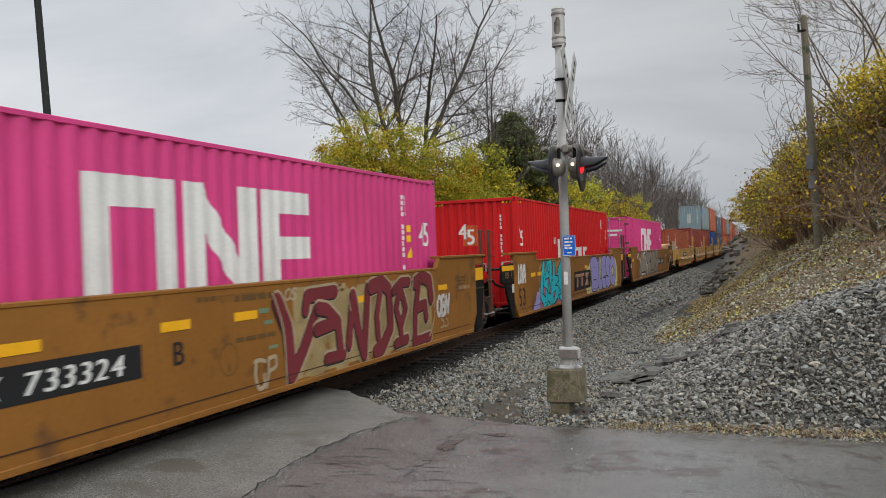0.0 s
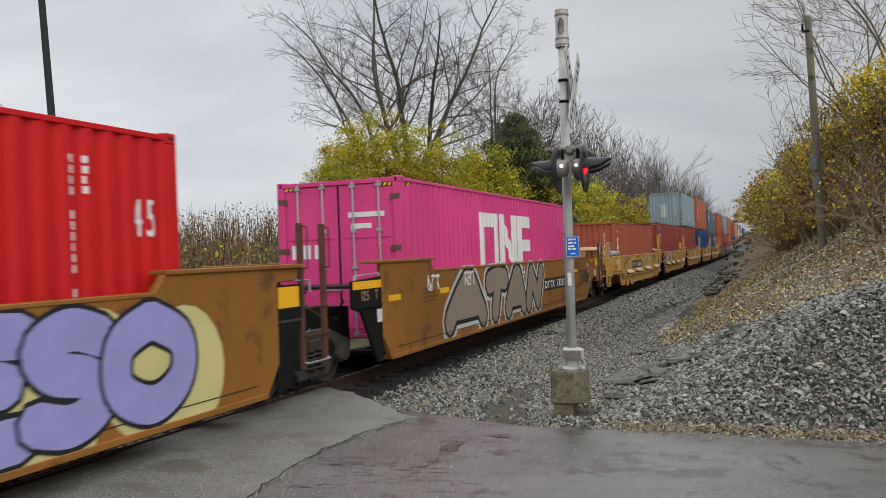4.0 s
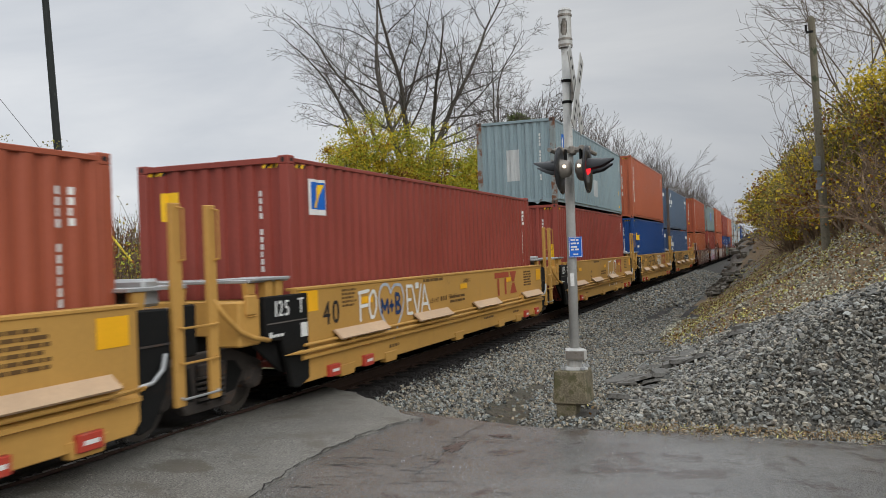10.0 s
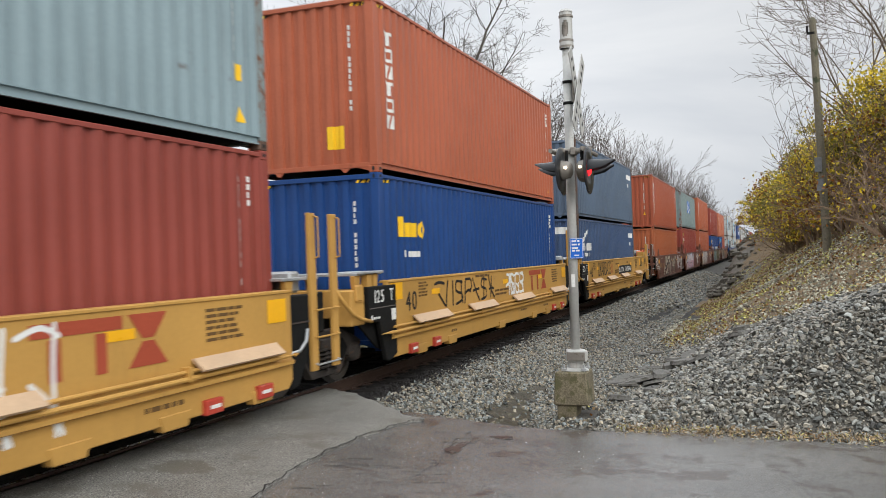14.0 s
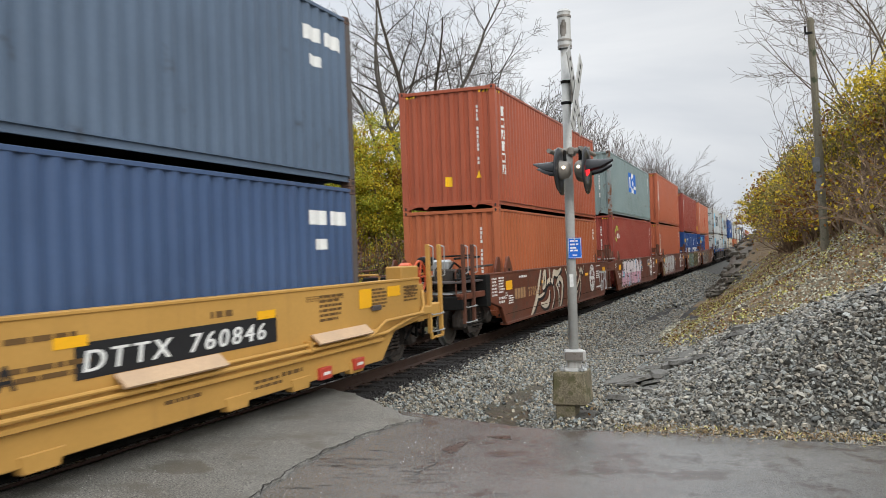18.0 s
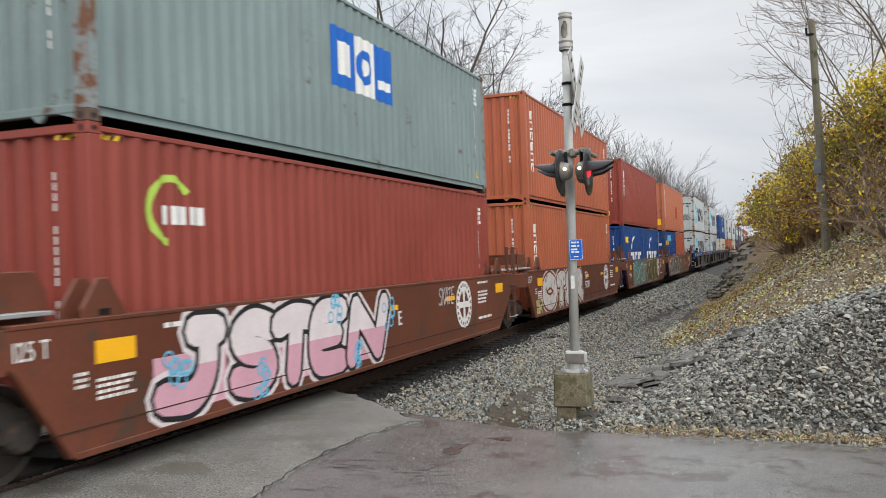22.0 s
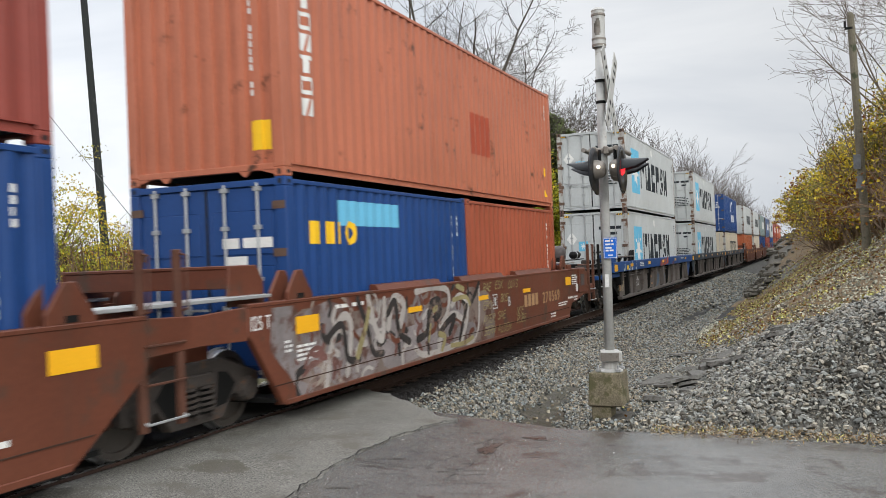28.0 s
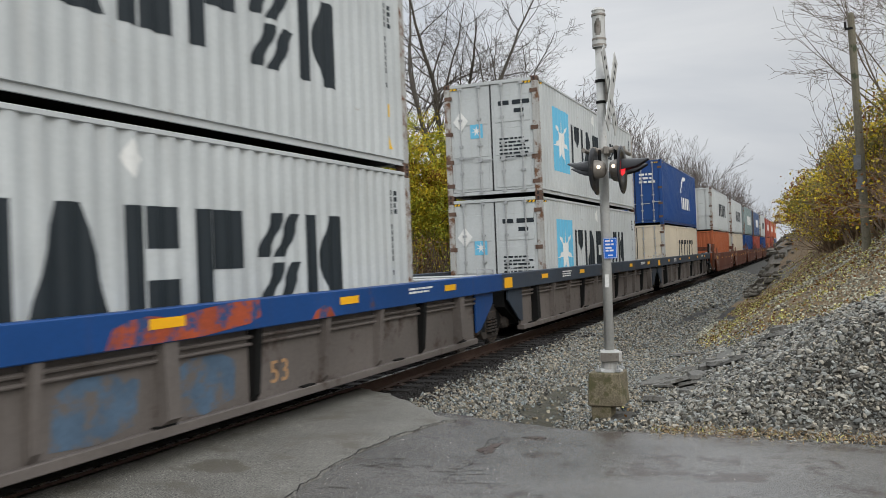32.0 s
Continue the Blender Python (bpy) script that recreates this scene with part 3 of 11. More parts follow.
def build_road():
    near = lines((-9, 5, 1.0), (5, 10.4, 0.12))
    slab("road", ASPHALT_OLD, lines((2.5, 9, 0.12), (9, 40, 2.0)), near, "old dark wet asphalt road with cracks", -0.012, lambda x: 0.35 * ragged(x) + 0.04 - 0.025 * (x - 3))
    crossing = slab("road_crossing", ASPHALT_NEW, lines((0.86, 3.0, 0.07)), near, "paler coarse asphalt patch beside the rail", 0.006)
    co = np.array([v.co[:] for v in crossing.data.vertices])
    far = np.interp(co[:, 0], [0.86, 1.5, 2.2, 2.7, 3.0], [11.5, 11.15, 10.55, 10.15, 10.12]) + 0.03 * np.sin(co[:, 0] * 14) + 0.02 * np.sin(co[:, 0] * 31)
    co[:, 1] += np.clip((co[:, 1] - 7.9) / 2.5, 0, 1) * (far - 10.4)
    co[:, 0] = 0.86 + (co[:, 0] - 0.86) / 2.14 * (patch_border(co[:, 1]) - 0.86)
    n = len(co) // 2
    co[:n, 2] = road_height(co[:n, 0]) + 0.006 + 0.012 * wave(co[:n, 0], co[:n, 1], 0.9) + 0.004 * wave(co[:n, 0], co[:n, 1], 4.1) - 0.02 * smooth(10.2, 11.4, co[:n, 1])
    co[n:, 2] = co[:n, 2] - 0.3
    crossing.data.vertices.foreach_set("co", co.astype(np.float32).ravel())
    slab("road_between_rails", SHADED_INFILL, lines((-0.64, 0.64, 0.16)), lines((-9, 10.3, 0.5)), "asphalt infill between the rails", 0.004)
    slab("road_beyond", ASPHALT_OLD, lines((-40, -6, 2.0), (-6, -0.86, 0.3)), lines((-9, 10.3, 0.5)), "asphalt road beyond the track", 0.0)
    rng = random.Random(9)

    def crack(points, wide, lift=0.004, ink=ASPHALT_DARK, name="road_crack"):
        s = Shape()
        pts = []
        for (x0, y0), (x1, y1) in zip(points, points[1:]):
            steps = max(2, int(math.hypot(x1 - x0, y1 - y0) / 0.06))
            for k in range(steps):
                t = k / steps
                pts.append((x0 + (x1 - x0) * t + rng.uniform(-0.025, 0.025), y0 + (y1 - y0) * t + rng.uniform(-0.025, 0.025)))
        pts.append(points[-1])
        left, right = [], []
        for k, (x, y) in enumerate(pts):
            w = wide * rng.uniform(0.3, 1.0) * (0.25 if k in (0, len(pts) - 1) else 1)
            z = float(road_height(x)) - 0.012 + 0.012 * float(wave(x, y, 0.9)) + 0.004 * float(wave(x, y, 4.1)) + lift
            left.append((x - w, y + w * 0.4, z))
            right.append((x + w, y - w * 0.4, z))
        n = len(pts)
        s.add(left + right, [(k, k + 1, n + k + 1, n + k) for k in range(n - 1)])
        tagged(solid(name, s, ink, "dark crack in the old asphalt", "crack"), kind="structure")
    crack([(float(patch_border(y)), y) for y in np.arange(5.2, 10.2, 0.16)], 0.013, 0.024)
    crack([(3.72, 10.35), (3.7, 9.9), (3.66, 9.4), (3.74, 8.9), (3.82, 8.3), (3.8, 7.7)], 0.006)
    crack([(3.62, 8.6), (3.5, 8.3), (3.47, 8.05)], 0.004)
    crack([(3.7, 8.35), (3.66, 8.15), (3.72, 8.0)], 0.003)
    crack([(4.1, 9.5), (4.0, 9.2)], 0.003)
    crack([(4.25, 9.2), (4.3, 8.95), (4.24, 8.75)], 0.003)
    # short dark scrapes
    for k in range(150):
        x, y = rng.uniform(2.75, 5.2), rng.uniform(6.0, 9.9)
        if x > float(patch_border(y)) + 0.12:
            d = rng.uniform(0.05, 0.2) * (1 if x < 4.3 else 0.6)
            crack([(x - d, y - 0.35 * d), (x, y), (x + d, y + rng.uniform(0.2, 0.5) * d)], rng.uniform(0.005, 0.014), 0.003, SCRAPE)
    for cx, cy, rx, ry in ((3.79, 9.05, 0.075, 0.25), (4.12, 9.75, 0.12, 0.09), (1.82, 6.9, 0.28, 0.24)):
        s = Shape()
        ring = []
        for k in range(56):
            a = 2 * math.pi * k / 56
            rough = 1.0 if cx > 2.9 else 0.3
            m = 1 + rough * (0.25 * math.sin(3 * a + cx) + 0.15 * math.sin(5 * a + cy) + 0.16 * math.sin(11 * a + 2 * cx) + 0.1 * math.sin(17 * a))
            x, y = cx + rx * m * math.cos(a), cy + ry * m * math.sin(a)
            lift = 0.002 if cx < 2.9 else -0.012
            ring.append((x, y, float(road_height(x)) + lift + 0.012 * float(wave(x, y, 0.9)) + 0.004 * float(wave(x, y, 4.1)) + 0.005))
        s.add(ring, [tuple(range(56))])
        tagged(solid("puddle", s, PUDDLE if cx > 2.9 else DAMP, "shallow damp hollow with brown silt in the road", "puddle"), kind="structure")


build_road()


# ---- loose stones ----
def stone_kinds(rng, flat, count=8):
    base = np.array([(-1, -1, -1), (1, -1, -1), (1, 1, -1), (-1, 1, -1), (-1, -1, 1), (1, -1, 1), (1, 1, 1), (-1, 1, 1)], float) * 0.62
    kinds = []
    for _ in range(count):
        k = base * (1 + rng.uniform(-0.45, 0.35, (8, 3)))
        k[4:, :2] *= rng.uniform(0.45, 0.95)
        kinds.append(k * np.array([1, rng.uniform(0.45, 0.95), flat * rng.uniform(0.7, 1.2)]))
    return np.array(kinds)


STONE_FACES = np.array([(0, 3, 2, 1), (4, 5, 6, 7), (0, 1, 5, 4), (1, 2, 6, 5), (2, 3, 7, 6), (3, 0, 4, 7)])


def strew(name, seed, pts, size, material, label, flat=0.75, category="gravel", sink=0.25, fine=False, height=None):
    """Many stones, in one object, at the points given, on the ground."""
    rng = np.random.default_rng(seed)
    n = len(pts)
    kinds = stone_kinds(rng, flat)
    s = size[0] + (size[1] - size[0]) * rng.random(n) ** 2.2
    yaw, tip, tip2 = rng.uniform(0, 6.28, n), rng.normal(0, 0.45, n), rng.normal(0, 0.45, n)
    v = kinds[rng.integers(0, len(kinds), n)]
    if fine:
        caps = v[:, STONE_FACES].mean(2) * rng.uniform(1.0, 1.55, (n, 6, 1)) + rng.normal(0, 0.08, (n, 6, 3))
        v = np.concatenate([v, caps], 1)
    v = v * s[:, None, None]
    c, d = np.cos(tip)[:, None], np.sin(tip)[:, None]
    y, z = v[:, :, 1] * c - v[:, :, 2] * d, v[:, :, 1] * d + v[:, :, 2] * c
    x = v[:, :, 0]
    c, d = np.cos(tip2)[:, None], np.sin(tip2)[:, None]
    x, z = x * c - z * d, x * d + z * c
    c, d = np.cos(yaw)[:, None], np.sin(yaw)[:, None]
    x, y = x * c - y * d, x * d + y * c
    h = (height or land)(pts[:, 0], pts[:, 1])
    out = np.stack([x + pts[:, 0:1], y + pts[:, 1:2], z + (h + s * (0.4 - sink))[:, None]], 2).reshape(-1, 3)
    if fine:
        tris = np.array([(f[k], f[(k + 1) % 4], 8 + i) for i, f in enumerate(STONE_FACES) for k in range(4)])
        faces = (np.arange(n)[:, None, None] * 14 + tris[None]).reshape(-1, 3)
    else:
        faces = (np.arange(n)[:, None, None] * 8 + STONE_FACES[None, 1:]).reshape(-1, 4)
    return tagged(new(name, quick_mesh(name, out, faces, [material])), label, category, kind="stuff")


def spots(seed, n, x0, x1, y0, y1, keep=None):
    rng = np.random.default_rng(seed)
    p = np.stack([rng.uniform(x0, x1, n), y0 + (y1 - y0) * rng.random(n) ** 1.0], 1)
    return p if keep is None else p[keep(p[:, 0], p[:, 1], rng.random(n))]


def build_stones():
    clear = lambda x, y: ~((np.abs(x - 4.66) < 0.26) & (np.abs(y - 11.42) < 0.3))
    def ditch(x, y):
        return np.abs(x - np.interp(y, [11.2, 12.6, 14.2, 15.4], [3.58, 3.3, 3.08, 3.15])) < np.interp(y, [11.0, 11.4, 12.6, 14.2, 15.4, 15.8], [0.16, 0.28, 0.32, 0.17, 0.11, -1]) * (1 + 0.3 * np.sin(y * 5) + 0.2 * np.sin(y * 13))
    strew("ballast_stones", 1, spots(1, 33000, 1.36, 3.9, 10.2, 21, lambda x, y, r: (r < smooth(1.45, 2.15, x + 0.08 * np.sin(y * 12.5))) & (y > np.interp(x, [1.4, 2.2, 2.9, 3.9], [11.35, 10.75, 10.3, 10.5])) & ~(ditch(x, y) & (r < 0.94))), (0.017, 0.042), STONE, "grey crushed limestone ballast along the track", 0.9, sink=-0.15)
    strew("far_ballast_stones", 8, spots(8, 9000, 1.38, 4.3, 34, 75, lambda x, y, r: ~far_ditch(x, y)), (0.055, 0.1), STONE, "grey ballast far along the track", 0.9, sink=-0.1)
    strew("far_ballast_stones", 2, spots(2, 16000, 1.38, 4.4, 21, 35, lambda x, y, r: ~far_ditch(x, y)), (0.03, 0.06), STONE, "grey crushed limestone ballast farther along the track")
    strew("verge_stones", 3, spots(3, 30000, 3.7, 6.2, 10.5, 25, lambda x, y, r: clear(x, y) & ~ditch(x, y) & (y < heap_edge(x) + 0.2 + 1.6 * r ** 2) | (x < 4.4) & ~ditch(x, y)), (0.016, 0.045), STONE, "grey gravel and rubble round the signal base", 0.8, sink=0.0)
    strew("rubble_stones", 4, spots(4, 38000, 5.0, 10.6, 10.42, 17.5, lambda x, y, r: y < heap_edge(x) + 0.3 * (r - 0.5)), (0.017, 0.04), STONE_DARK, "dark grey rubble heaped on the bank", 0.8, "rubble", -0.2)
    strew("rubble_stones", 14, spots(14, 13500, 5.2, 10.6, 10.46, 17.5, lambda x, y, r: y < heap_edge(x)), (0.028, 0.08), STONE_DARK, "larger broken stones lying on the rubble heap", 0.45, "rubble", -0.1, True)
    grit_on = lambda x, y: road_height(x) - 0.004 + 0.012 * wave(x, y, 0.9) + 0.004 * wave(x, y, 4.1) + np.where(x < patch_border(y), 0.012, -0.006)
    strew("road_grit", 15, spots(15, 9000, 0.95, 6.5, 5.6, 10.35, lambda x, y, r: r < np.where(x < patch_border(y), 0.95, np.where(x < 4.4, 0.4, 0.12)) * (0.5 + 0.5 * smooth(-0.3, 0.5, wave(x, y, 2.1)))), (0.003, 0.009), GRIT, "pale grit worn loose on the road", 0.6, "grit", 0.3, height=grit_on)
    strew("bank_chips", 9, spots(9, 28000, 4.4, 10.5, 13.2, 27, lambda x, y, r: (y > heap_edge(x) - 0.2) & (r < 0.25 + 0.75 * smooth(-0.5, 0.4, wave(x, y, 1.1) + 0.5 * wave(x, y, 2.9)))), (0.014, 0.04), CHIP, "pale tan stone chips on the leafy bank", 0.5, "rubble", 0.0)
    strew("bank_pebbles", 5, spots(5, 3500, 5.0, 13, 15, 34), (0.02, 0.06), SHALE, "scattered shale bits on the leafy bank", 0.5, "rubble")
    strew("shoulder_stones", 6, spots(6, 2500, -3.2, -1.0, 10.6, 40), (0.03, 0.06), STONE, "grey ballast on the track's other shoulder")
    # the dark band along the train: its shade is in the stones' colour
    strew("between_rail_stones", 7, spots(7, 16000, -0.65, 2.05, 10.9, 22, lambda x, y, r: (np.abs(x - 0.753) > 0.12) & (y > 11.4)), (0.025, 0.05), SHADED_BALLAST, "ballast between and beside the rails, darkened for the train's shade", sink=0.1)
    xs, ys = lines((2.6, 4.1, 0.06)), lines((10.9, 15.7, 0.1))
    verts, faces = sheet(xs, ys, lambda x, y: land(x, y) + 0.012)
    mid = verts[faces].mean(1)
    tagged(new("ditch_mud", quick_mesh("ditch_mud", verts, faces[ditch(mid[:, 0], mid[:, 1])], [MUD], None, True)), "wet brown mud in the ditch beside the track", "mud", kind="structure")


build_stones()


def rock(rng, sx, sy, sz):
    s = Shape()
    n = rng.randint(6, 9)
    low, high = [], []
    for k in range(n):
        a = 2 * math.pi * k / n + rng.uniform(-0.2, 0.2)
        m = rng.uniform(0.66, 1.14)
        low.append((sx * m * math.cos(a), sy * m * math.sin(a), -sz * 0.8))
        m *= rng.uniform(0.72, 0.95)
        high.append((sx * m * math.cos(a), sy * m * math.sin(a), sz * rng.uniform(0.5, 1.0)))
    s.add(low + high, [tuple(range(n))[::-1], tuple(range(n, 2 * n))] + [(k, (k + 1) % n, n + (k + 1) % n, n + k) for k in range(n)])
    return s


def build_rocks():
    rng = random.Random(12)
    # broken slabs lying in loose stacks among the rubble
    for x, y, wide, count in ((5.15, 14.2, 0.46, 5), (5.5, 13.6, 0.34, 4), (5.4, 12.3, 0.26, 2), (5.75, 14.8, 0.36, 4), (6.1, 14.6, 0.36, 4), (6.35, 15.0, 0.3, 3), (5.5, 15.6, 0.32, 3), (4.9, 17.9, 0.3, 2), (6.6, 13.7, 0.17, 1), (7.3, 13.2, 0.15, 1), (8.1, 12.6, 0.15, 1), (7.6, 11.6, 0.12, 1)):
        for k in range(count):
            a = wide * rng.uniform(0.45, 1.0)
            px, py = x + rng.gauss(0, 0.55 * wide), y + rng.gauss(0, 0.75 * wide)
            ob = solid("rock", rock(rng, a, a * rng.uniform(0.45, 0.75), rng.uniform(0.02, 0.045)), SLAB, "flat grey broken slab lying in the rubble", "rock", group="rocks on the bank", bevel=0.005)
            ob.matrix_basis = pose(px, py, float(land(px, py)) + 0.045 + 0.03 * (k % 3), rng.uniform(-12, 12), rng.uniform(-16, 4) - 14 * min(1, max(0, px - 5.3)), rng.uniform(-60, 60))
    # ledges of layered shale at the foot of the cutting and down its cut face
    for i in range(280):
        y = 38 + 58 * (i / 280) ** 1.4 + rng.uniform(-0.9, 0.9)
        foot = 5.3 + 0.25 * math.sin(y * 0.23) - 0.6 * float(smooth(16, 45, y)) - 0.85 * float(smooth(50, 105, y))
        up = rng.random()
        x = foot - 0.25 + 2.0 * up * float(smooth(30, 44, y)) + rng.uniform(-0.2, 0.2)
        a = rng.uniform(0.07, 0.26) * (0.6 + y / 80)
        ob = solid("shale_ledge", rock(rng, a * 0.9, a * 1.3, rng.uniform(0.03, 0.085) * (0.7 + y / 70)), SHALE, "ledge of dark layered shale at the cutting's foot", "rock", group="shale ledges", bevel=0.015)
        ob.matrix_basis = pose(x, y, float(land(x, y)) + rng.uniform(-0.04, 0.16), rng.uniform(-9, 9), rng.uniform(-16, 4), rng.uniform(-80, 80))


build_rocks()


# ---- paint laid on flat and on corrugated walls ----
def clip_axis(poly, k, limit, keep_low):
    out = []
    for i in range(len(poly)):
        p, q = poly[i], poly[(i + 1) % len(poly)]
        a, b = p[k] - limit, q[k] - limit
        ina, inb = (a <= 0, b <= 0) if keep_low else (a >= 0, b >= 0)
        if ina:
            out.append(p)
        if ina != inb:
            t = a / (a - b)
            out.append((p[0] + (q[0] - p[0]) * t, p[1] + (q[1] - p[1]) * t))
    return out


class Wall:
    """A wall as breakpoints (along, depth) and a placing of (along, height, out)."""

    def __init__(self, breaks, place):
        self.breaks, self.place = breaks, place

    def lay(self, polys, off=0.003):
        s = Shape()
        for k, poly in enumerate(polys):
            lift = off + 0.00001 * (k * 7 % 50)
            lo, hi = min(p[0] for p in poly), max(p[0] for p in poly)
            for (a, da), (b, db) in zip(self.breaks, self.breaks[1:]):
                if b <= lo or a >= hi:
                    continue
                piece = clip_axis(clip_axis(poly, 0, a, False), 0, b, True)
                if len(piece) < 3:
                    continue
                s.add([self.place(p[0], p[1], lift - (da + (db - da) * (p[0] - a) / (b - a))) for p in piece], [tuple(range(len(piece)))])
        return s


def convex(poly):
    """A painted outline as triangles, by cutting off its ears."""
    pts = list(poly)
    turn = lambda a, b, c: (b[0] - a[0]) * (c[1] - a[1]) - (b[1] - a[1]) * (c[0] - a[0])
    if sum(p[0] * q[1] - q[0] * p[1] for p, q in zip(pts, pts[1:] + pts[:1])) < 0:
        pts.reverse()
    out = []
    while len(pts) > 3:
        for i in range(len(pts)):
            a, b, c = pts[i - 1], pts[i], pts[(i + 1) % len(pts)]
            if turn(a, b, c) > 0 and not any(turn(a, b, p) >= 0 and turn(b, c, p) >= 0 and turn(c, a, p) >= 0 for p in pts if p not in (a, b, c)):
                out.append([a, b, c])
                pts.pop(i)
                break
        else:
            break
    return out + [pts]


def ribs(a, b, pitch=0.278, depth=0.036, flat=0.26):
    n = max(1, round((b - a) / pitch))
    p = (b - a) / n
    out = [(a, 0.0)]
    for i in range(n):
        s = a + i * p
        out += [(s + p * flat * 0.5, 0.0), (s + p * 0.5 - p * flat * 0.5, depth), (s + p * 0.5 + p * flat * 0.5, depth), (s + p - p * flat * 0.5, 0.0)]
    return out + [(b, 0.0)]


def corrugated(breaks, z0, z1, place):
    s = Shape()
    n = len(breaks)
    s.add([place(a, z0, -d) for a, d in breaks] + [place(a, z1, -d) for a, d in breaks], [(i, i + 1, n + i + 1, n + i) for i in range(n - 1)])
    s.add([place(a, z0, -d - 0.006) for a, d in breaks] + [place(a, z1, -d - 0.006) for a, d in breaks], [(i, n + i, n + i + 1, i + 1) for i in range(n - 1)])
    return s


GLYPHS = {}


def glyph(ch):
    """Triangles of a letter of the built-in font, at height 1, and its advance."""
    if ch not in GLYPHS:
        cu = bpy.data.curves.new("glyph", "FONT")
        cu.body, cu.size, cu.resolution_u = ch, 1.0, 3
        ob = bpy.data.objects.new("glyph", cu)
        scene.collection.objects.link(ob)
        graph = bpy.context.evaluated_depsgraph_get()
        graph.update()
        me = ob.evaluated_get(graph).to_mesh()
        me.calc_loop_triangles()
        tris = [[(me.vertices[i].co.x / 0.73, me.vertices[i].co.y / 0.73) for i in t.vertices] for t in me.loop_triangles]
        ob.evaluated_get(graph).to_mesh_clear()
        bpy.data.objects.remove(ob)
        bpy.data.curves.remove(cu)
        wide = max((p[0] for t in tris for p in t), default=0.4)
        GLYPHS[ch] = (tris, wide + 0.14)
    return GLYPHS[ch]


def words(text, a, z, height, stretch=1.0, slant=0.0, bold=0.0, flip=False):
    """Polygons of a line of text that starts at a, its foot at z. flip: along falls from left to right."""
    out, at = [], 0.0
    for ch in text:
        if ch == " ":
            at += 0.45
            continue
        tris, wide = glyph(ch)
        for dx in ((0.0, bold) if bold else (0.0,)):
            for t in tris:
                out.append([(a + (-1 if flip else 1) * (x + dx + slant * y + at) * height * stretch, z + y * height) for x, y in t])
        at += wide + bold
    return out


def rect(a0, a1, z0, z1):
    return [(a0, z0), (a1, z0), (a1, z1), (a0, z1)]


def bars(a, z, rows, long, high, gap, rng):
    """Lines of writing too small to read."""
    out = []
    for r in range(rows):
        at = a
        end = a + long * rng.uniform(0.75, 1.0)
        while at < end - 0.02:
            w = min(end - at, rng.uniform(0.08, 0.3) * max(0.3, long))
            out.append(rect(at, at + w, z - r * (high + gap) - high, z - r * (high + gap)))
            at += w + high * 0.6
    return out


def column(a, z_top, count, wide, high, gap=0.35, breaks=()):
    """A column of characters too small to read."""
    return [rect(a, a + wide * (0.6 if i % 5 == 2 else 1.0), z_top - i * high * (1 + gap) - high - 0.12 * sum(i >= b for b in breaks), z_top - i * high * (1 + gap) - 0.12 * sum(i >= b for b in breaks)) for i in range(count)]


def ring(a, z, r0, r1, n=28, start=0.0, stop=6.2832):
    out = []
    for i in range(n):
        t0, t1 = start + (stop - start) * i / n, start + (stop - start) * (i + 1) / n
        out.append([(a + r0 * math.cos(t0), z + r0 * math.sin(t0)), (a + r1 * math.cos(t0), z + r1 * math.sin(t0)), (a + r1 * math.cos(t1), z + r1 * math.sin(t1)), (a + r0 * math.cos(t1), z + r0 * math.sin(t1))])
    return out


def stroke(points, wide):
    """A thick line with round ends as quads."""
    out = []
    for (a0, z0), (a1, z1) in zip(points, points[1:]):
        d = math.hypot(a1 - a0, z1 - z0) or 1
        u, w = (a1 - a0) / d * wide, (z1 - z0) / d * wide
        out.append([(a0 - w, z0 + u), (a0 - 0.7 * (u + w), z0 + 0.7 * (u - w)), (a0 - u, z0 - w), (a0 - 0.7 * (u - w), z0 - 0.7 * (u + w)), (a0 + w, z0 - u), (a1 + w, z1 - u),
                    (a1 + 0.7 * (u + w), z1 - 0.7 * (u - w)), (a1 + u, z1 + w), (a1 + 0.7 * (u - w), z1 + 0.7 * (u + w)), (a1 - w, z1 + u)])
    return out


def star(a, z, r, points=7, inner=0.3):
    out = []
    for i in range(points):
        t = math.pi / 2 + 2 * math.pi * i / points
        h = math.pi / points
        out.append([(a, z), (a + r * inner * math.cos(t - h), z + r * inner * math.sin(t - h)), (a + r * math.cos(t), z + r * math.sin(t)), (a + r * inner * math.cos(t + h), z + r * inner * math.sin(t + h))])
    return out


def eased(pts):
    """A smooth line through the points."""
    fine = []
    for p, q, r, s in zip([pts[0]] + pts, pts, pts[1:], pts[2:] + [pts[-1]]):
        for k in range(5):
            t = k / 5
            fine.append(tuple(0.5 * (2 * q[j] + (r[j] - p[j]) * t + (2 * p[j] - 5 * q[j] + 4 * r[j] - s[j]) * t * t + (3 * q[j] - p[j] - 3 * r[j] + s[j]) * t ** 3) for j in (0, 1)))
    return fine + [pts[-1]]


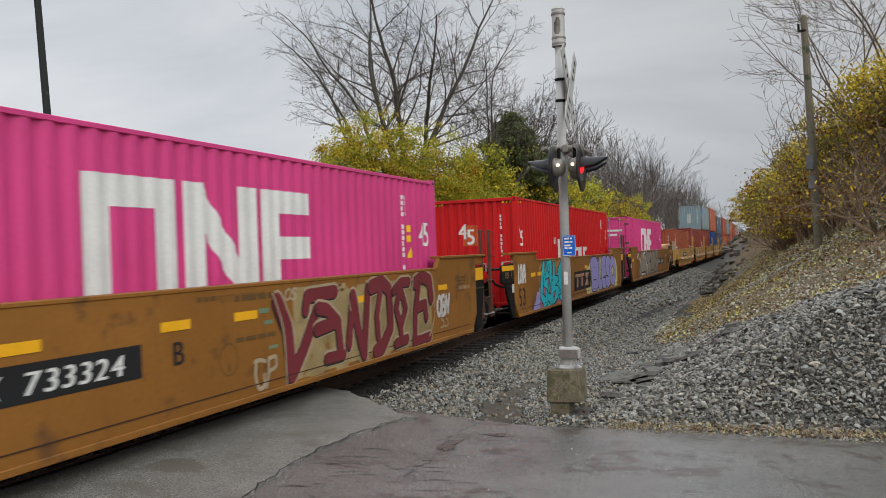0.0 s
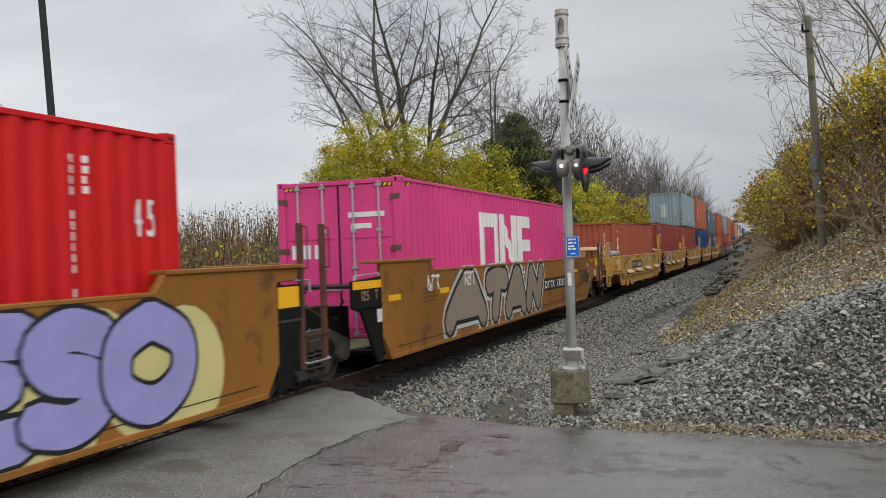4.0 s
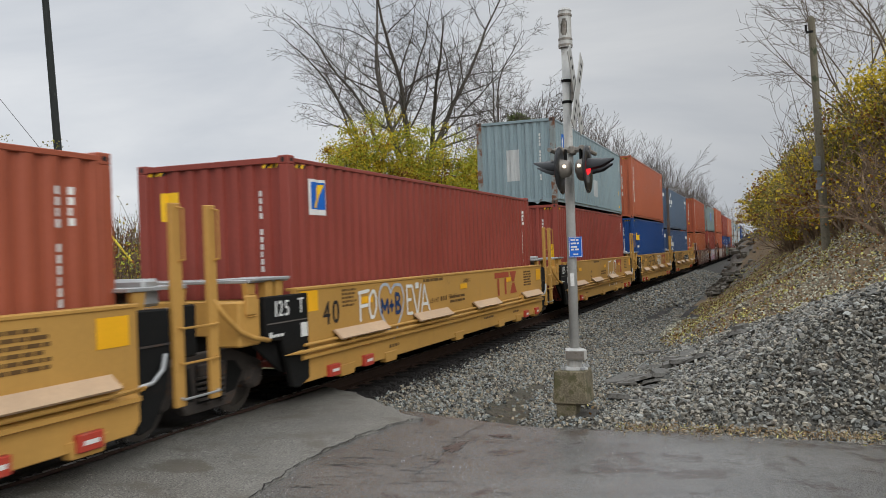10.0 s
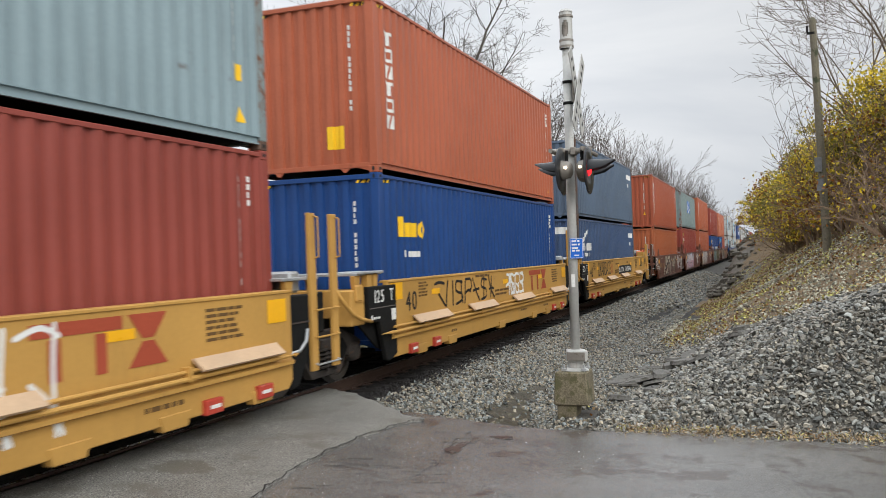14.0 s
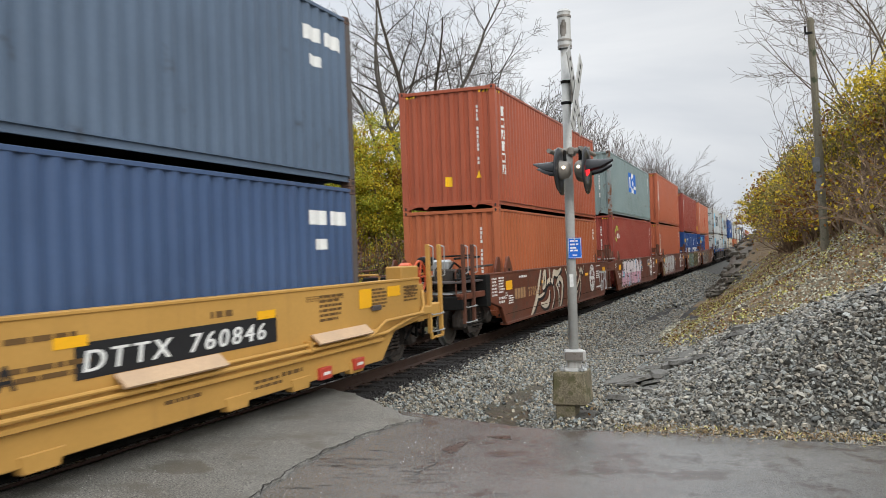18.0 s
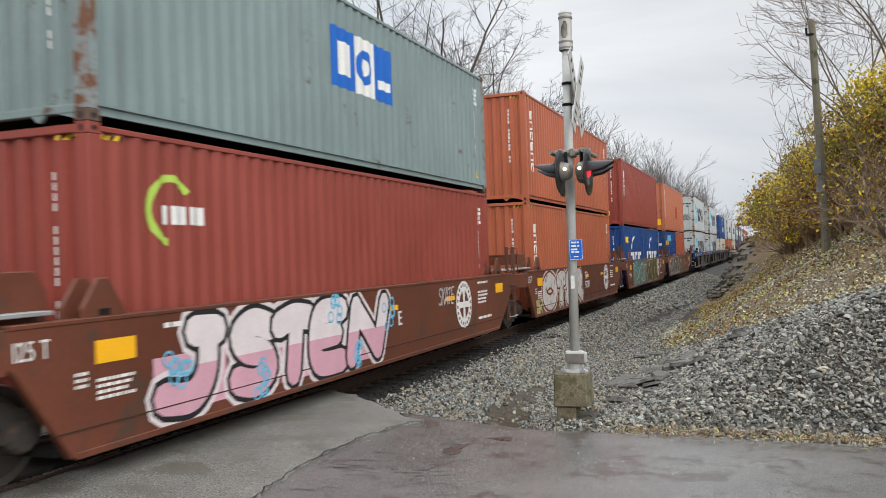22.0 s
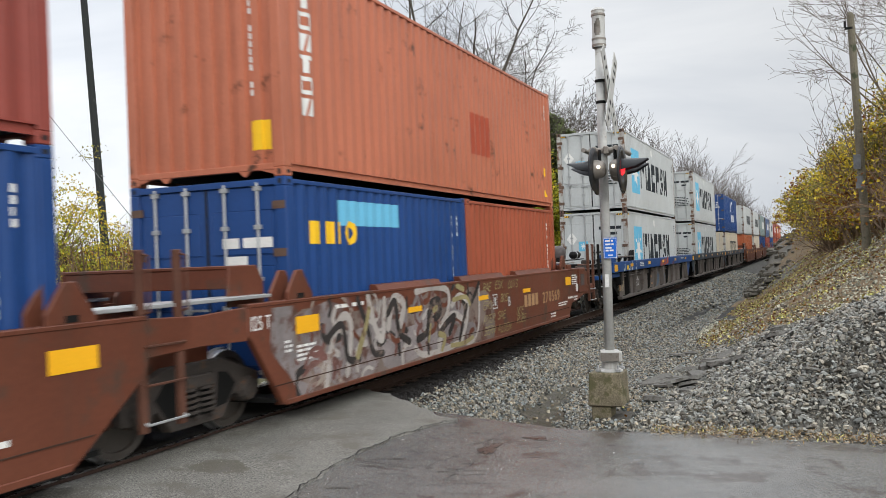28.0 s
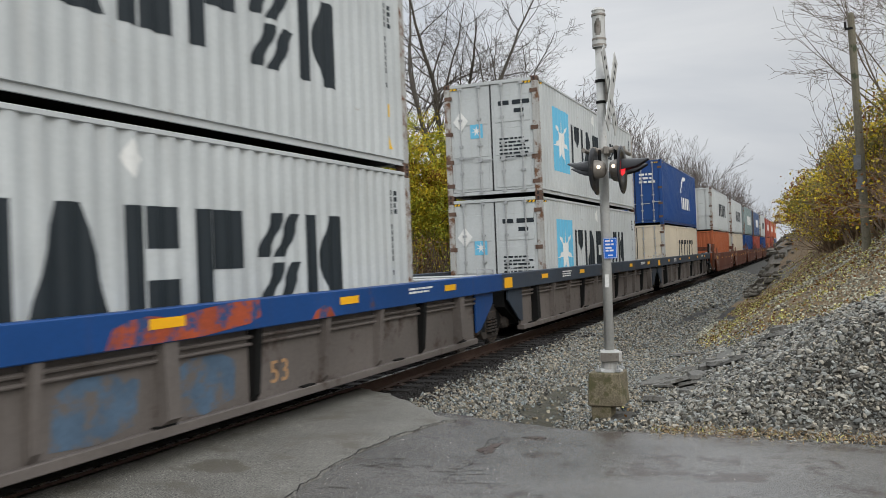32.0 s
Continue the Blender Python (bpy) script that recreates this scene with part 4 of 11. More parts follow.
STROKES = [[(0.08, 0.0), (0.2, 0.5), (0.3, 1.0)], [(0.3, 1.0), (0.85, 0.95), (0.9, 0.62), (0.35, 0.5)], [(0.35, 0.5), (0.7, 0.3), (0.95, 0.0)], [(0.85, 0.0), (0.78, 0.5), (0.8, 1.0)],
           [(0.05, 0.92), (0.5, 1.0), (0.95, 0.94)], [(0.52, 1.0), (0.46, 0.5), (0.4, 0.0)], [(0.9, 0.9), (0.3, 0.95), (0.15, 0.6), (0.75, 0.45), (0.8, 0.12), (0.15, 0.0)],
           [(0.2, 1.0), (0.1, 0.4), (0.35, 0.0), (0.8, 0.1), (0.85, 0.5)], [(0.15, 0.42), (0.5, 0.5), (0.85, 0.46)], [(0.1, 1.0), (0.45, 0.45), (0.9, 0.0)]]


def scrawl(rng, a0, a1, z0, z1, count, curl=1.0):
    """Letter-like strokes that spell nothing."""
    paths = []
    w = (a1 - a0) / count
    for i in range(count):
        lean = rng.uniform(-0.08, 0.12)
        for pts in rng.sample(STROKES, rng.choice((2, 2, 3))):
            line = [(a0 + w * (i + min(1.0, max(0.0, x + lean * (y - 0.5) + rng.uniform(-0.05, 0.05)))), z0 + (z1 - z0) * min(1, max(0, y + rng.uniform(-0.05, 0.05)))) for x, y in pts]
            paths.append([(min(max(x, a0), a1), min(max(y, z0), z1)) for x, y in eased(line)])
    return paths


LETTERS = {
    "A": [[(0.0, 0.0), (0.2, 0.5), (0.45, 1.0)], [(0.45, 1.0), (0.62, 0.95), (0.8, 0.5), (1.0, 0.0)], [(0.2, 0.33), (0.8, 0.33)]],
    "B": [[(0.08, 0.95), (0.2, 0.5), (0.16, 0.0)], [(0.1, 0.95), (0.6, 1.0), (0.85, 0.78), (0.6, 0.56), (0.25, 0.52)], [(0.25, 0.5), (0.75, 0.46), (0.95, 0.24), (0.65, 0.0), (0.2, 0.02)]],
    "C": [[(0.8, 0.98), (0.35, 0.9), (0.05, 0.5), (0.12, 0.12), (0.5, 0.0), (0.78, 0.16), (0.76, 0.45)]],
    "D": [[(0.1, 1.0), (0.12, 0.5), (0.1, 0.0)], [(0.1, 1.0), (0.6, 0.95), (0.92, 0.55), (0.65, 0.08), (0.1, 0.0)]],
    "E": [[(0.9, 1.0), (0.3, 0.98), (0.12, 0.55), (0.2, 0.05), (0.85, 0.0)], [(0.18, 0.52), (0.72, 0.55)]],
    "G": [[(0.85, 0.9), (0.35, 0.98), (0.06, 0.5), (0.3, 0.04), (0.85, 0.1), (0.86, 0.45), (0.55, 0.45)]],
    "J": [[(0.55, 1.0), (0.85, 0.98)], [(0.72, 0.98), (0.7, 0.4), (0.5, 0.05), (0.15, 0.1)]],
    "K": [[(0.12, 1.0), (0.16, 0.5), (0.1, 0.0)], [(0.9, 1.0), (0.55, 0.72), (0.2, 0.5)], [(0.3, 0.52), (0.65, 0.3), (0.92, 0.0)]],
    "L": [[(0.35, 1.0), (0.25, 0.55), (0.12, 0.05), (0.55, 0.0), (0.9, 0.12)]],
    "N": [[(0.05, 0.0), (0.12, 0.5), (0.2, 1.0)], [(0.2, 0.95), (0.5, 0.5), (0.75, 0.05)], [(0.75, 0.05), (0.86, 0.5), (0.98, 1.0)]],
    "O": [[(0.5, 1.0), (0.12, 0.75), (0.1, 0.25), (0.5, 0.0), (0.88, 0.25), (0.9, 0.72), (0.5, 1.0)]],
    "R": [[(0.1, 0.0), (0.2, 0.5), (0.12, 0.98)], [(0.12, 0.98), (0.7, 1.0), (0.9, 0.74), (0.6, 0.5), (0.22, 0.48)], [(0.4, 0.5), (0.7, 0.25), (0.96, 0.0)]],
    "S": [[(0.92, 0.88), (0.5, 1.0), (0.14, 0.82), (0.3, 0.58), (0.74, 0.45), (0.86, 0.18), (0.5, 0.0), (0.08, 0.1)]],
    "T": [[(0.02, 0.88), (0.5, 1.0), (0.98, 0.94)], [(0.56, 0.95), (0.5, 0.5), (0.42, 0.0)]],
    "V": [[(0.0, 1.0), (0.2, 0.5), (0.42, 0.0)], [(0.42, 0.0), (0.6, 0.45), (0.95, 0.95)]],
    "Y": [[(0.0, 1.0), (0.25, 0.7), (0.48, 0.5)], [(0.98, 1.0), (0.5, 0.5), (0.42, 0.0)]],
}


def hand_letters(text, spans, z0, z1, lean=0.0, sharp=False):
    """The lines of hand-drawn letters, letter by letter. spans: where each one starts and ends."""
    out = []
    for ch, (a0, a1) in zip(text, spans):
        smooth_line = list if sharp else eased
        out.append([smooth_line([(a0 + (a1 - a0) * x + lean * (y - 0.5), z0 + (z1 - z0) * y) for x, y in line]) for line in LETTERS[ch]])
    return out


def even(a0, a1, n, over=0.0):
    w = (a1 - a0) / n
    return [(a0 + w * k - over * w * (k > 0), a0 + w * (k + 1) + over * w * (k < n - 1)) for k in range(n)]


def sprayed(parent, wall, text, spans, z0, z1, wide, fill, outline, rim=0.055, cloud=None, edge=None, base=None, shadow=None, lean=0.0, level=0.45, sharp=False):
    """A piece of graffiti: fat outlined letters. cloud: a colour behind all; edge: an outermost line; base: the fill's lower colour; shadow: what shows between the strokes."""
    pad = wide + rim
    forms = hand_letters(text, [(a + pad, b - pad) for a, b in spans], z0 + pad, z1 - pad, lean, sharp)
    lo, hi = min(p[0] for f in forms for q in f for p in q), max(p[0] for f in forms for q in f for p in q)
    if cloud:
        n = int((hi - lo) / 0.7) + 2
        puffs = [q for k in range(n) for q in ring(lo + (hi - lo) * k / (n - 1), z0 + (z1 - z0) * (0.42 + 0.12 * math.sin(2.3 * k)), 0.0, (z1 - z0) * (0.46 + 0.08 * math.sin(4.1 * k)), 20)]
        part("spray_cloud", wall.lay([clip_axis(clip_axis(q, 1, z0, False), 1, z1, True) for q in puffs], 0.003), cloud, parent)
    if shadow:
        part("spray_shadow", wall.lay([rect(a + pad * 1.2, b - pad * 1.2, z0 + pad * 0.6, z0 + (z1 - z0) * 0.62) for a, b in spans], 0.0034), shadow, parent)
    low, high = z0 - 0.02, z1 + 0.02
    cut = lambda polys: [q for q in (clip_axis(clip_axis(p, 1, low, False), 1, high, True) for p in polys) if len(q) > 2]
    if edge:
        part("spray_edge", wall.lay(cut([q for f in forms for p in f for q in stroke(p, wide + rim * 2.0)]), 0.0038), edge, parent)
    for k, form in enumerate(forms):
        lift = 0.0046 + 0.0014 * k
        if outline:
            part("spray_outline", wall.lay(cut([q for p in form for q in stroke(p, wide + rim)]), lift), outline, parent)
        quads = cut([q for p in form for q in stroke(p, wide)])
        if not base:
            part("spray_lettering", wall.lay(quads, lift + 0.0007), fill, parent)
            continue
        split = z0 + (z1 - z0) * level
        for paint, keep_low in ((fill, False), (base, True)):
            half = [q for q in (clip_axis(p, 1, split, keep_low) for p in quads) if len(q) > 2]
            part("spray_lettering", wall.lay(half, lift + 0.0007), paint, parent)


def piece(parent, wall, letters, fill, outline, rim, cloud):
    """Interlocked painted letters: for each one its bars, as half a width and the points of its line, with a pale rim and a dark drop line on a cloud of a third colour."""
    ends = [p for letter in letters for _, line in letter for p in line]
    lo, hi = min(p[0] for p in ends), max(p[0] for p in ends)
    n = int((hi - lo) / 0.35)
    field = [rect(lo + (hi - lo) * k / n, lo + (hi - lo) * (k + 1) / n, 0.33 + 0.03 * math.sin(2.9 * k), 1.46 + 0.05 * math.sin(2.1 * k)) for k in range(1, n)]
    part("spray_cloud", wall.lay(field, 0.003), cloud, parent)
    for k, letter in enumerate(letters):
        lift = 0.004 + 0.0014 * k
        for name, grow_by, shift, off, ink in (("spray_outline", rim, 0.0, 0.0, outline), ("spray_drop_line", 0.008, -0.03, 0.0004, BLACK_MARK), ("spray_lettering", 0.0, 0.0, 0.0008, fill)):
            quads = [q for wide, line in letter for q in stroke([(x + shift, z + shift * 0.6) for x, z in line], 1.15 * wide + grow_by)]
            part(name, wall.lay([q for q in (clip_axis(clip_axis(p, 1, 0.28, False), 1, 1.56, True) for p in quads) if len(q) > 2], lift + off), ink, parent)


def tag_line(parent, wall, text, a0, a1, z0, z1, wide, ink, lean=0.05, off=0.006):
    """A quick one-line tag in thin strokes."""
    forms = hand_letters(text, even(a0, a1, len(text)), z0, z1, lean)
    part("tag_scrawl", wall.lay([q for f in forms for p in f for q in stroke(p, wide)], off), ink, parent)


def ribbons(parent, wall, lines, ink, dark=None):
    """Long calligraphic lines that swell and thin. lines: the greatest half width and the points of each."""
    for k, (wide, pts) in enumerate(lines):
        fine = eased(pts)
        n = len(fine) - 1
        swell = [wide * (0.3 + 0.7 * math.sin(math.pi * (0.08 + 0.84 * (i + 0.5) / n)) ** 1.5) for i in range(n)]
        if dark:
            part("spray_outline", wall.lay([q for i in range(n) for q in stroke([(x + 0.05, z - 0.05) for x, z in fine[i:i + 2]], swell[i] + 0.03)], 0.004 + 0.0008 * k), dark, parent)
        part("spray_lettering", wall.lay([q for i in range(n) for q in stroke(fine[i:i + 2], swell[i])], 0.0046 + 0.0008 * k), ink, parent)


def rings_of_paint(parent, wall, spots_at, ink, seed=1):
    """Clusters of small sprayed loops."""
    rng = random.Random(seed)
    for a, z, r in spots_at:
        polys = []
        for k in range(7):
            x, y = a + rng.uniform(-r, r), z + rng.uniform(-r, r)
            polys += ring(x, y, 0.06, 0.085, 10)
        part("spray_loops", wall.lay(polys, 0.014), ink, parent)


def swirl(parent, wall, seed, a0, a1, z0, z1, count, wide, ink, edge=None):
    """Long looping sprayed lines that thicken and thin."""
    rng = random.Random(seed)
    for i in range(count):
        s, e = a0 + (a1 - a0) * i / count - 0.2, a0 + (a1 - a0) * (i + 1) / count + 0.5
        turns, ph, mid = rng.uniform(0.6, 1.4), rng.uniform(0, 6.28), rng.uniform(0.42, 0.58)
        pts = []
        for k in range(40):
            t = k / 39
            a = s + (e - s) * t + 0.38 * math.sin(2 * math.pi * turns * t + ph)
            z = z0 + (z1 - z0) * (mid + (0.4 - 0.08 * t) * math.sin(2 * math.pi * turns * 0.8 * t + ph * 1.7))
            pts.append((min(max(a, a0), a1), min(max(z, z0 + wide), z1 - wide)))
        pieces, rims = [], []
        for k in range(39):
            h = wide * (0.3 + 0.7 * math.sin(math.pi * (k + 0.5) / 39) * (0.6 + 0.4 * math.sin(k * 0.5 + ph)))
            pieces += stroke(pts[k:k + 2], h)
            rims += stroke(pts[k:k + 2], h + 0.03)
        if edge:
            part("spray_outline", wall.lay(rims, 0.004 + 0.003 * i), edge, parent)
        part("spray_lettering", wall.lay(pieces, 0.0055 + 0.003 * i), ink, parent)


# ---- containers ----
MOVING = []


def ride(ob, u):
    MOVING.append((ob, u))
    return ob


def container(u, base, long, high, paint, label, near="wall", stripes=True, ends=None, group="containers on the train"):
    """A shipping container whose near end stands u metres down the train, its floor at base. Returns it and its painted walls."""
    box = ride(thing("shipping_container", label, "shipping container", (0, u, base), group), u)
    W = 1.219
    side = lambda a, z, o: (W - 0.012 + o, a, z)
    other = lambda a, z, o: (-W + 0.012 - o, a, z)
    front = lambda a, z, o: (a, 0.03 - o, z)
    back = lambda a, z, o: (a, long - 0.03 + o, z)
    rb = ribs(0.16, long - 0.16)
    re = ribs(-W + 0.14, W - 0.14, 0.245, 0.04, 0.42)
    z0, z1 = 0.16, high - 0.06
    walls = {"side": Wall(rb, side), "front": Wall(re, front)}
    part("side_panel", corrugated(rb, z0, z1, side), paint, box)
    part("side_panel", corrugated(rb, z0, z1, other), paint, box)
    part("end_panel", corrugated(re, z0, z1, back), paint, box)
    roof = Shape()
    n = round(long / 0.56)
    for i in range(n):
        a, b = 0.1 + (long - 0.2) * i / n, 0.1 + (long - 0.2) * (i + 1) / n
        roof.box(-W + 0.03, W - 0.03, a, b - 0.09, high - 0.045, high - 0.026)
        roof.box(-W + 0.03, W - 0.03, b - 0.09, b, high - 0.055, high - 0.036)
    part("roof_panel", roof, paint, box)
    part("floor", Shape().box(-W + 0.06, W - 0.06, 0.1, long - 0.1, 0.12, 0.16), BLACK_STEEL, box)
    for sx in (-1, 1):
        part("top_rail", Shape().box(*sorted((sx * (W - 0.06), sx * (W - 0.004))), 0.16, long - 0.16, high - 0.085, high - 0.03), paint, box, bevel=0.006)
        rail = Shape().prism([(sx * (W - 0.05), 0.07), (sx * (W - 0.012), 0.07), (sx * (W - 0.012), 0.09), (sx * (W - 0.035), 0.095), (sx * (W - 0.035), 0.155), (sx * (W - 0.004), 0.16), (sx * (W - 0.004), 0.175), (sx * (W - 0.05), 0.175)], "y", 0.16, long - 0.16)
        part("bottom_rail", rail, paint, box)
        for a in (0.0, long):
            s = 1 if a == 0 else -1
            post = Shape().prism([(sx * W, a), (sx * W, a + s * 0.16), (sx * (W - 0.03), a + s * 0.16), (sx * (W - 0.03), a + s * 0.05), (sx * (W - 0.15), a + s * 0.05), (sx * (W - 0.15), a)], "z", 0.115, high - 0.115)
            part("corner_post", post, RUSTY_POST if paint in (PALE_GREY, CREAM) else RUSTY_BLUE_POST if paint in (GREY_BLUE, GREY_GREEN) else DARK_POST if paint in (NAVY, DUSTY_SLATE) else paint, box, bevel=0.01)
            for z in (0.0, high - 0.118):
                c = Shape().box(*sorted((sx * (W - 0.162), sx * W)), *sorted((a, a + s * 0.178)), z, z + 0.118)
                cast = part("corner_casting", c, CASTING if paint in (NAVY, DUSTY_SLATE, GREY_BLUE, GREY_GREEN, CREAM, PALE_GREY) else paint, box, bevel=0.01)
                yy = a - s * 0.002
                part("casting_hole", Shape().prism([(sx * (W - 0.081) + 0.026 * math.cos(k * 0.785), z + 0.059 + 0.04 * math.sin(k * 0.785)) for k in range(8)], "y", yy, yy + s * 0.01), BLACK_MARK, cast)
                xx = sx * (W + 0.002)
                part("casting_hole", Shape().prism([(a + s * 0.09 + 0.04 * math.cos(k * 0.785), z + 0.059 + 0.026 * math.sin(k * 0.785)) for k in range(8)], "x", xx, xx - sx * 0.01), BLACK_MARK, cast)
    for a, s in ((0.0, 1), (long, -1)):
        part("end_header", Shape().box(-W + 0.15, W - 0.15, *sorted((a + s * 0.006, a + s * 0.07)), high - 0.1, high - 0.02), paint, box, bevel=0.006)
        sill = Shape().box(-W + 0.15, W - 0.15, *sorted((a + s * 0.006, a + s * 0.1)), 0.09, 0.17)
        if near == "wall" or a > 0:
            for c in (-0.62, 0.62):
                sill.prism([(c - 0.09, 0.09), (c + 0.09, 0.09), (c + 0.02, 0.02), (c - 0.02, 0.02)], "y", *sorted((a + s * 0.01, a + s * 0.05)))
            for c in (-1, 1):
                sill.prism([(c * (W - 0.16), 0.09), (c * (W - 0.16), 0.03), (c * (W - 0.38), 0.09)], "y", *sorted((a + s * 0.012, a + s * 0.05)))
        part("end_sill", sill, paint, box, bevel=0.005)
    if near == "wall":
        part("end_panel", corrugated(re, z0, z1, front), paint, box)
    else:
        for sx in (-1, 1):
            door = Shape().box(*sorted((sx * 0.012, sx * (W - 0.15))), 0.03, 0.06, 0.18, high - 0.105)
            bands = [0.24 + (high - 0.5) * k / 3 for k in range(3)]
            for b in bands:
                door.box(*sorted((sx * 0.09, sx * (W - 0.22))), 0.018, 0.032, b, b + (high - 0.5) / 3 - 0.14)
            leaf = part("door", door, paint, box, bevel=0.012)
            part("door_gasket", Shape().box(*sorted((sx * 0.002, sx * 0.012)), 0.022, 0.05, 0.18, high - 0.105), BLACK_MARK, leaf)
            for c in (0.30, 0.80):
                x = sx * c
                rod = Shape().tube((x, 0.0, 0.1), (x, 0.0, high - 0.06), 0.018, n=6)
                for z in (0.14, 0.62, 1.3, 1.95, high - 0.16):
                    rod.box(x - 0.05, x + 0.05, -0.02, 0.03, z, z + 0.055)
                part("lock_rod", rod, GALVANISED, leaf)
                h = Shape().box(*sorted((x - 0.02, x - sx * 0.0 + 0.34)), -0.035, -0.018, 0.93 + 0.08 * (c > 0.5), 0.96 + 0.08 * (c > 0.5)).box(x - 0.05, x + 0.05, -0.04, 0.0, 0.9 + 0.08 * (c > 0.5), 1.0 + 0.08 * (c > 0.5))
                part("door_handle", h, GALVANISED, leaf)
            for z in (0.3, 0.9, 1.6, high - 0.4):
                part("hinge", Shape().box(*sorted((sx * (W - 0.2), sx * (W - 0.01))), -0.004, 0.03, z, z + 0.1), CASTING, leaf)
        walls["front"] = Wall([(-W, 0.0), (W, 0.0)], lambda a, z, o: (a, 0.016 - o, z))
    if stripes:
        for wall, a0 in (("front", -W + 0.16), ("front", W - 0.42), ("side", 0.18)):
            dark, light = [], []
            for k in range(6):
                a = a0 + 0.045 * k
                (dark if k % 2 else light).append([(a, high - 0.155), (a + 0.045, high - 0.155), (a + 0.075, high - 0.105), (a + 0.03, high - 0.105)])
            part("height_warning_stripe", walls[wall].lay(light, 0.004), SIGN_YELLOW, box)
            part("height_warning_stripe", walls[wall].lay(dark, 0.004), BLACK_MARK, box)
    return box, walls


def codes(box, walls, high, ink=None, near=True, far_at=None, sticker=True, seed=0):
    """Columns of identification characters, as bars, and the small warning labels."""
    ink = ink or WHITE_MARK
    rng = random.Random(seed)
    if near:
        part("end_code", walls["front"].lay(column(0.72, high - 0.45, 12, 0.055, 0.075, 0.32, (4, 10)), 0.004), ink, box)
        if sticker:
            part("warning_label", walls["front"].lay([[(0.68, 0.72), (0.82, 0.72), (0.75, 0.9)]], 0.005), SIGN_YELLOW, box)
    if far_at:
        part("side_code", walls["side"].lay(column(far_at - 0.42, high - 0.35, 11, 0.055, 0.075, 0.32, (4, 10)), 0.004), ink, box)
        part("side_code", walls["side"].lay(column(far_at - 0.24, high - 0.35, 4, 0.05, 0.07), 0.004), ink, box)
        part("warning_label", walls["side"].lay([[(far_at - 0.38, 0.3), (far_at - 0.22, 0.3), (far_at - 0.3, 0.5)]], 0.005), SIGN_YELLOW, box)
        part("warning_label", walls["side"].lay([rect(far_at - 0.36, far_at - 0.26, 0.8, 1.0)], 0.005), SIGN_YELLOW, box)


# ---- well cars ----
WHEELS = []


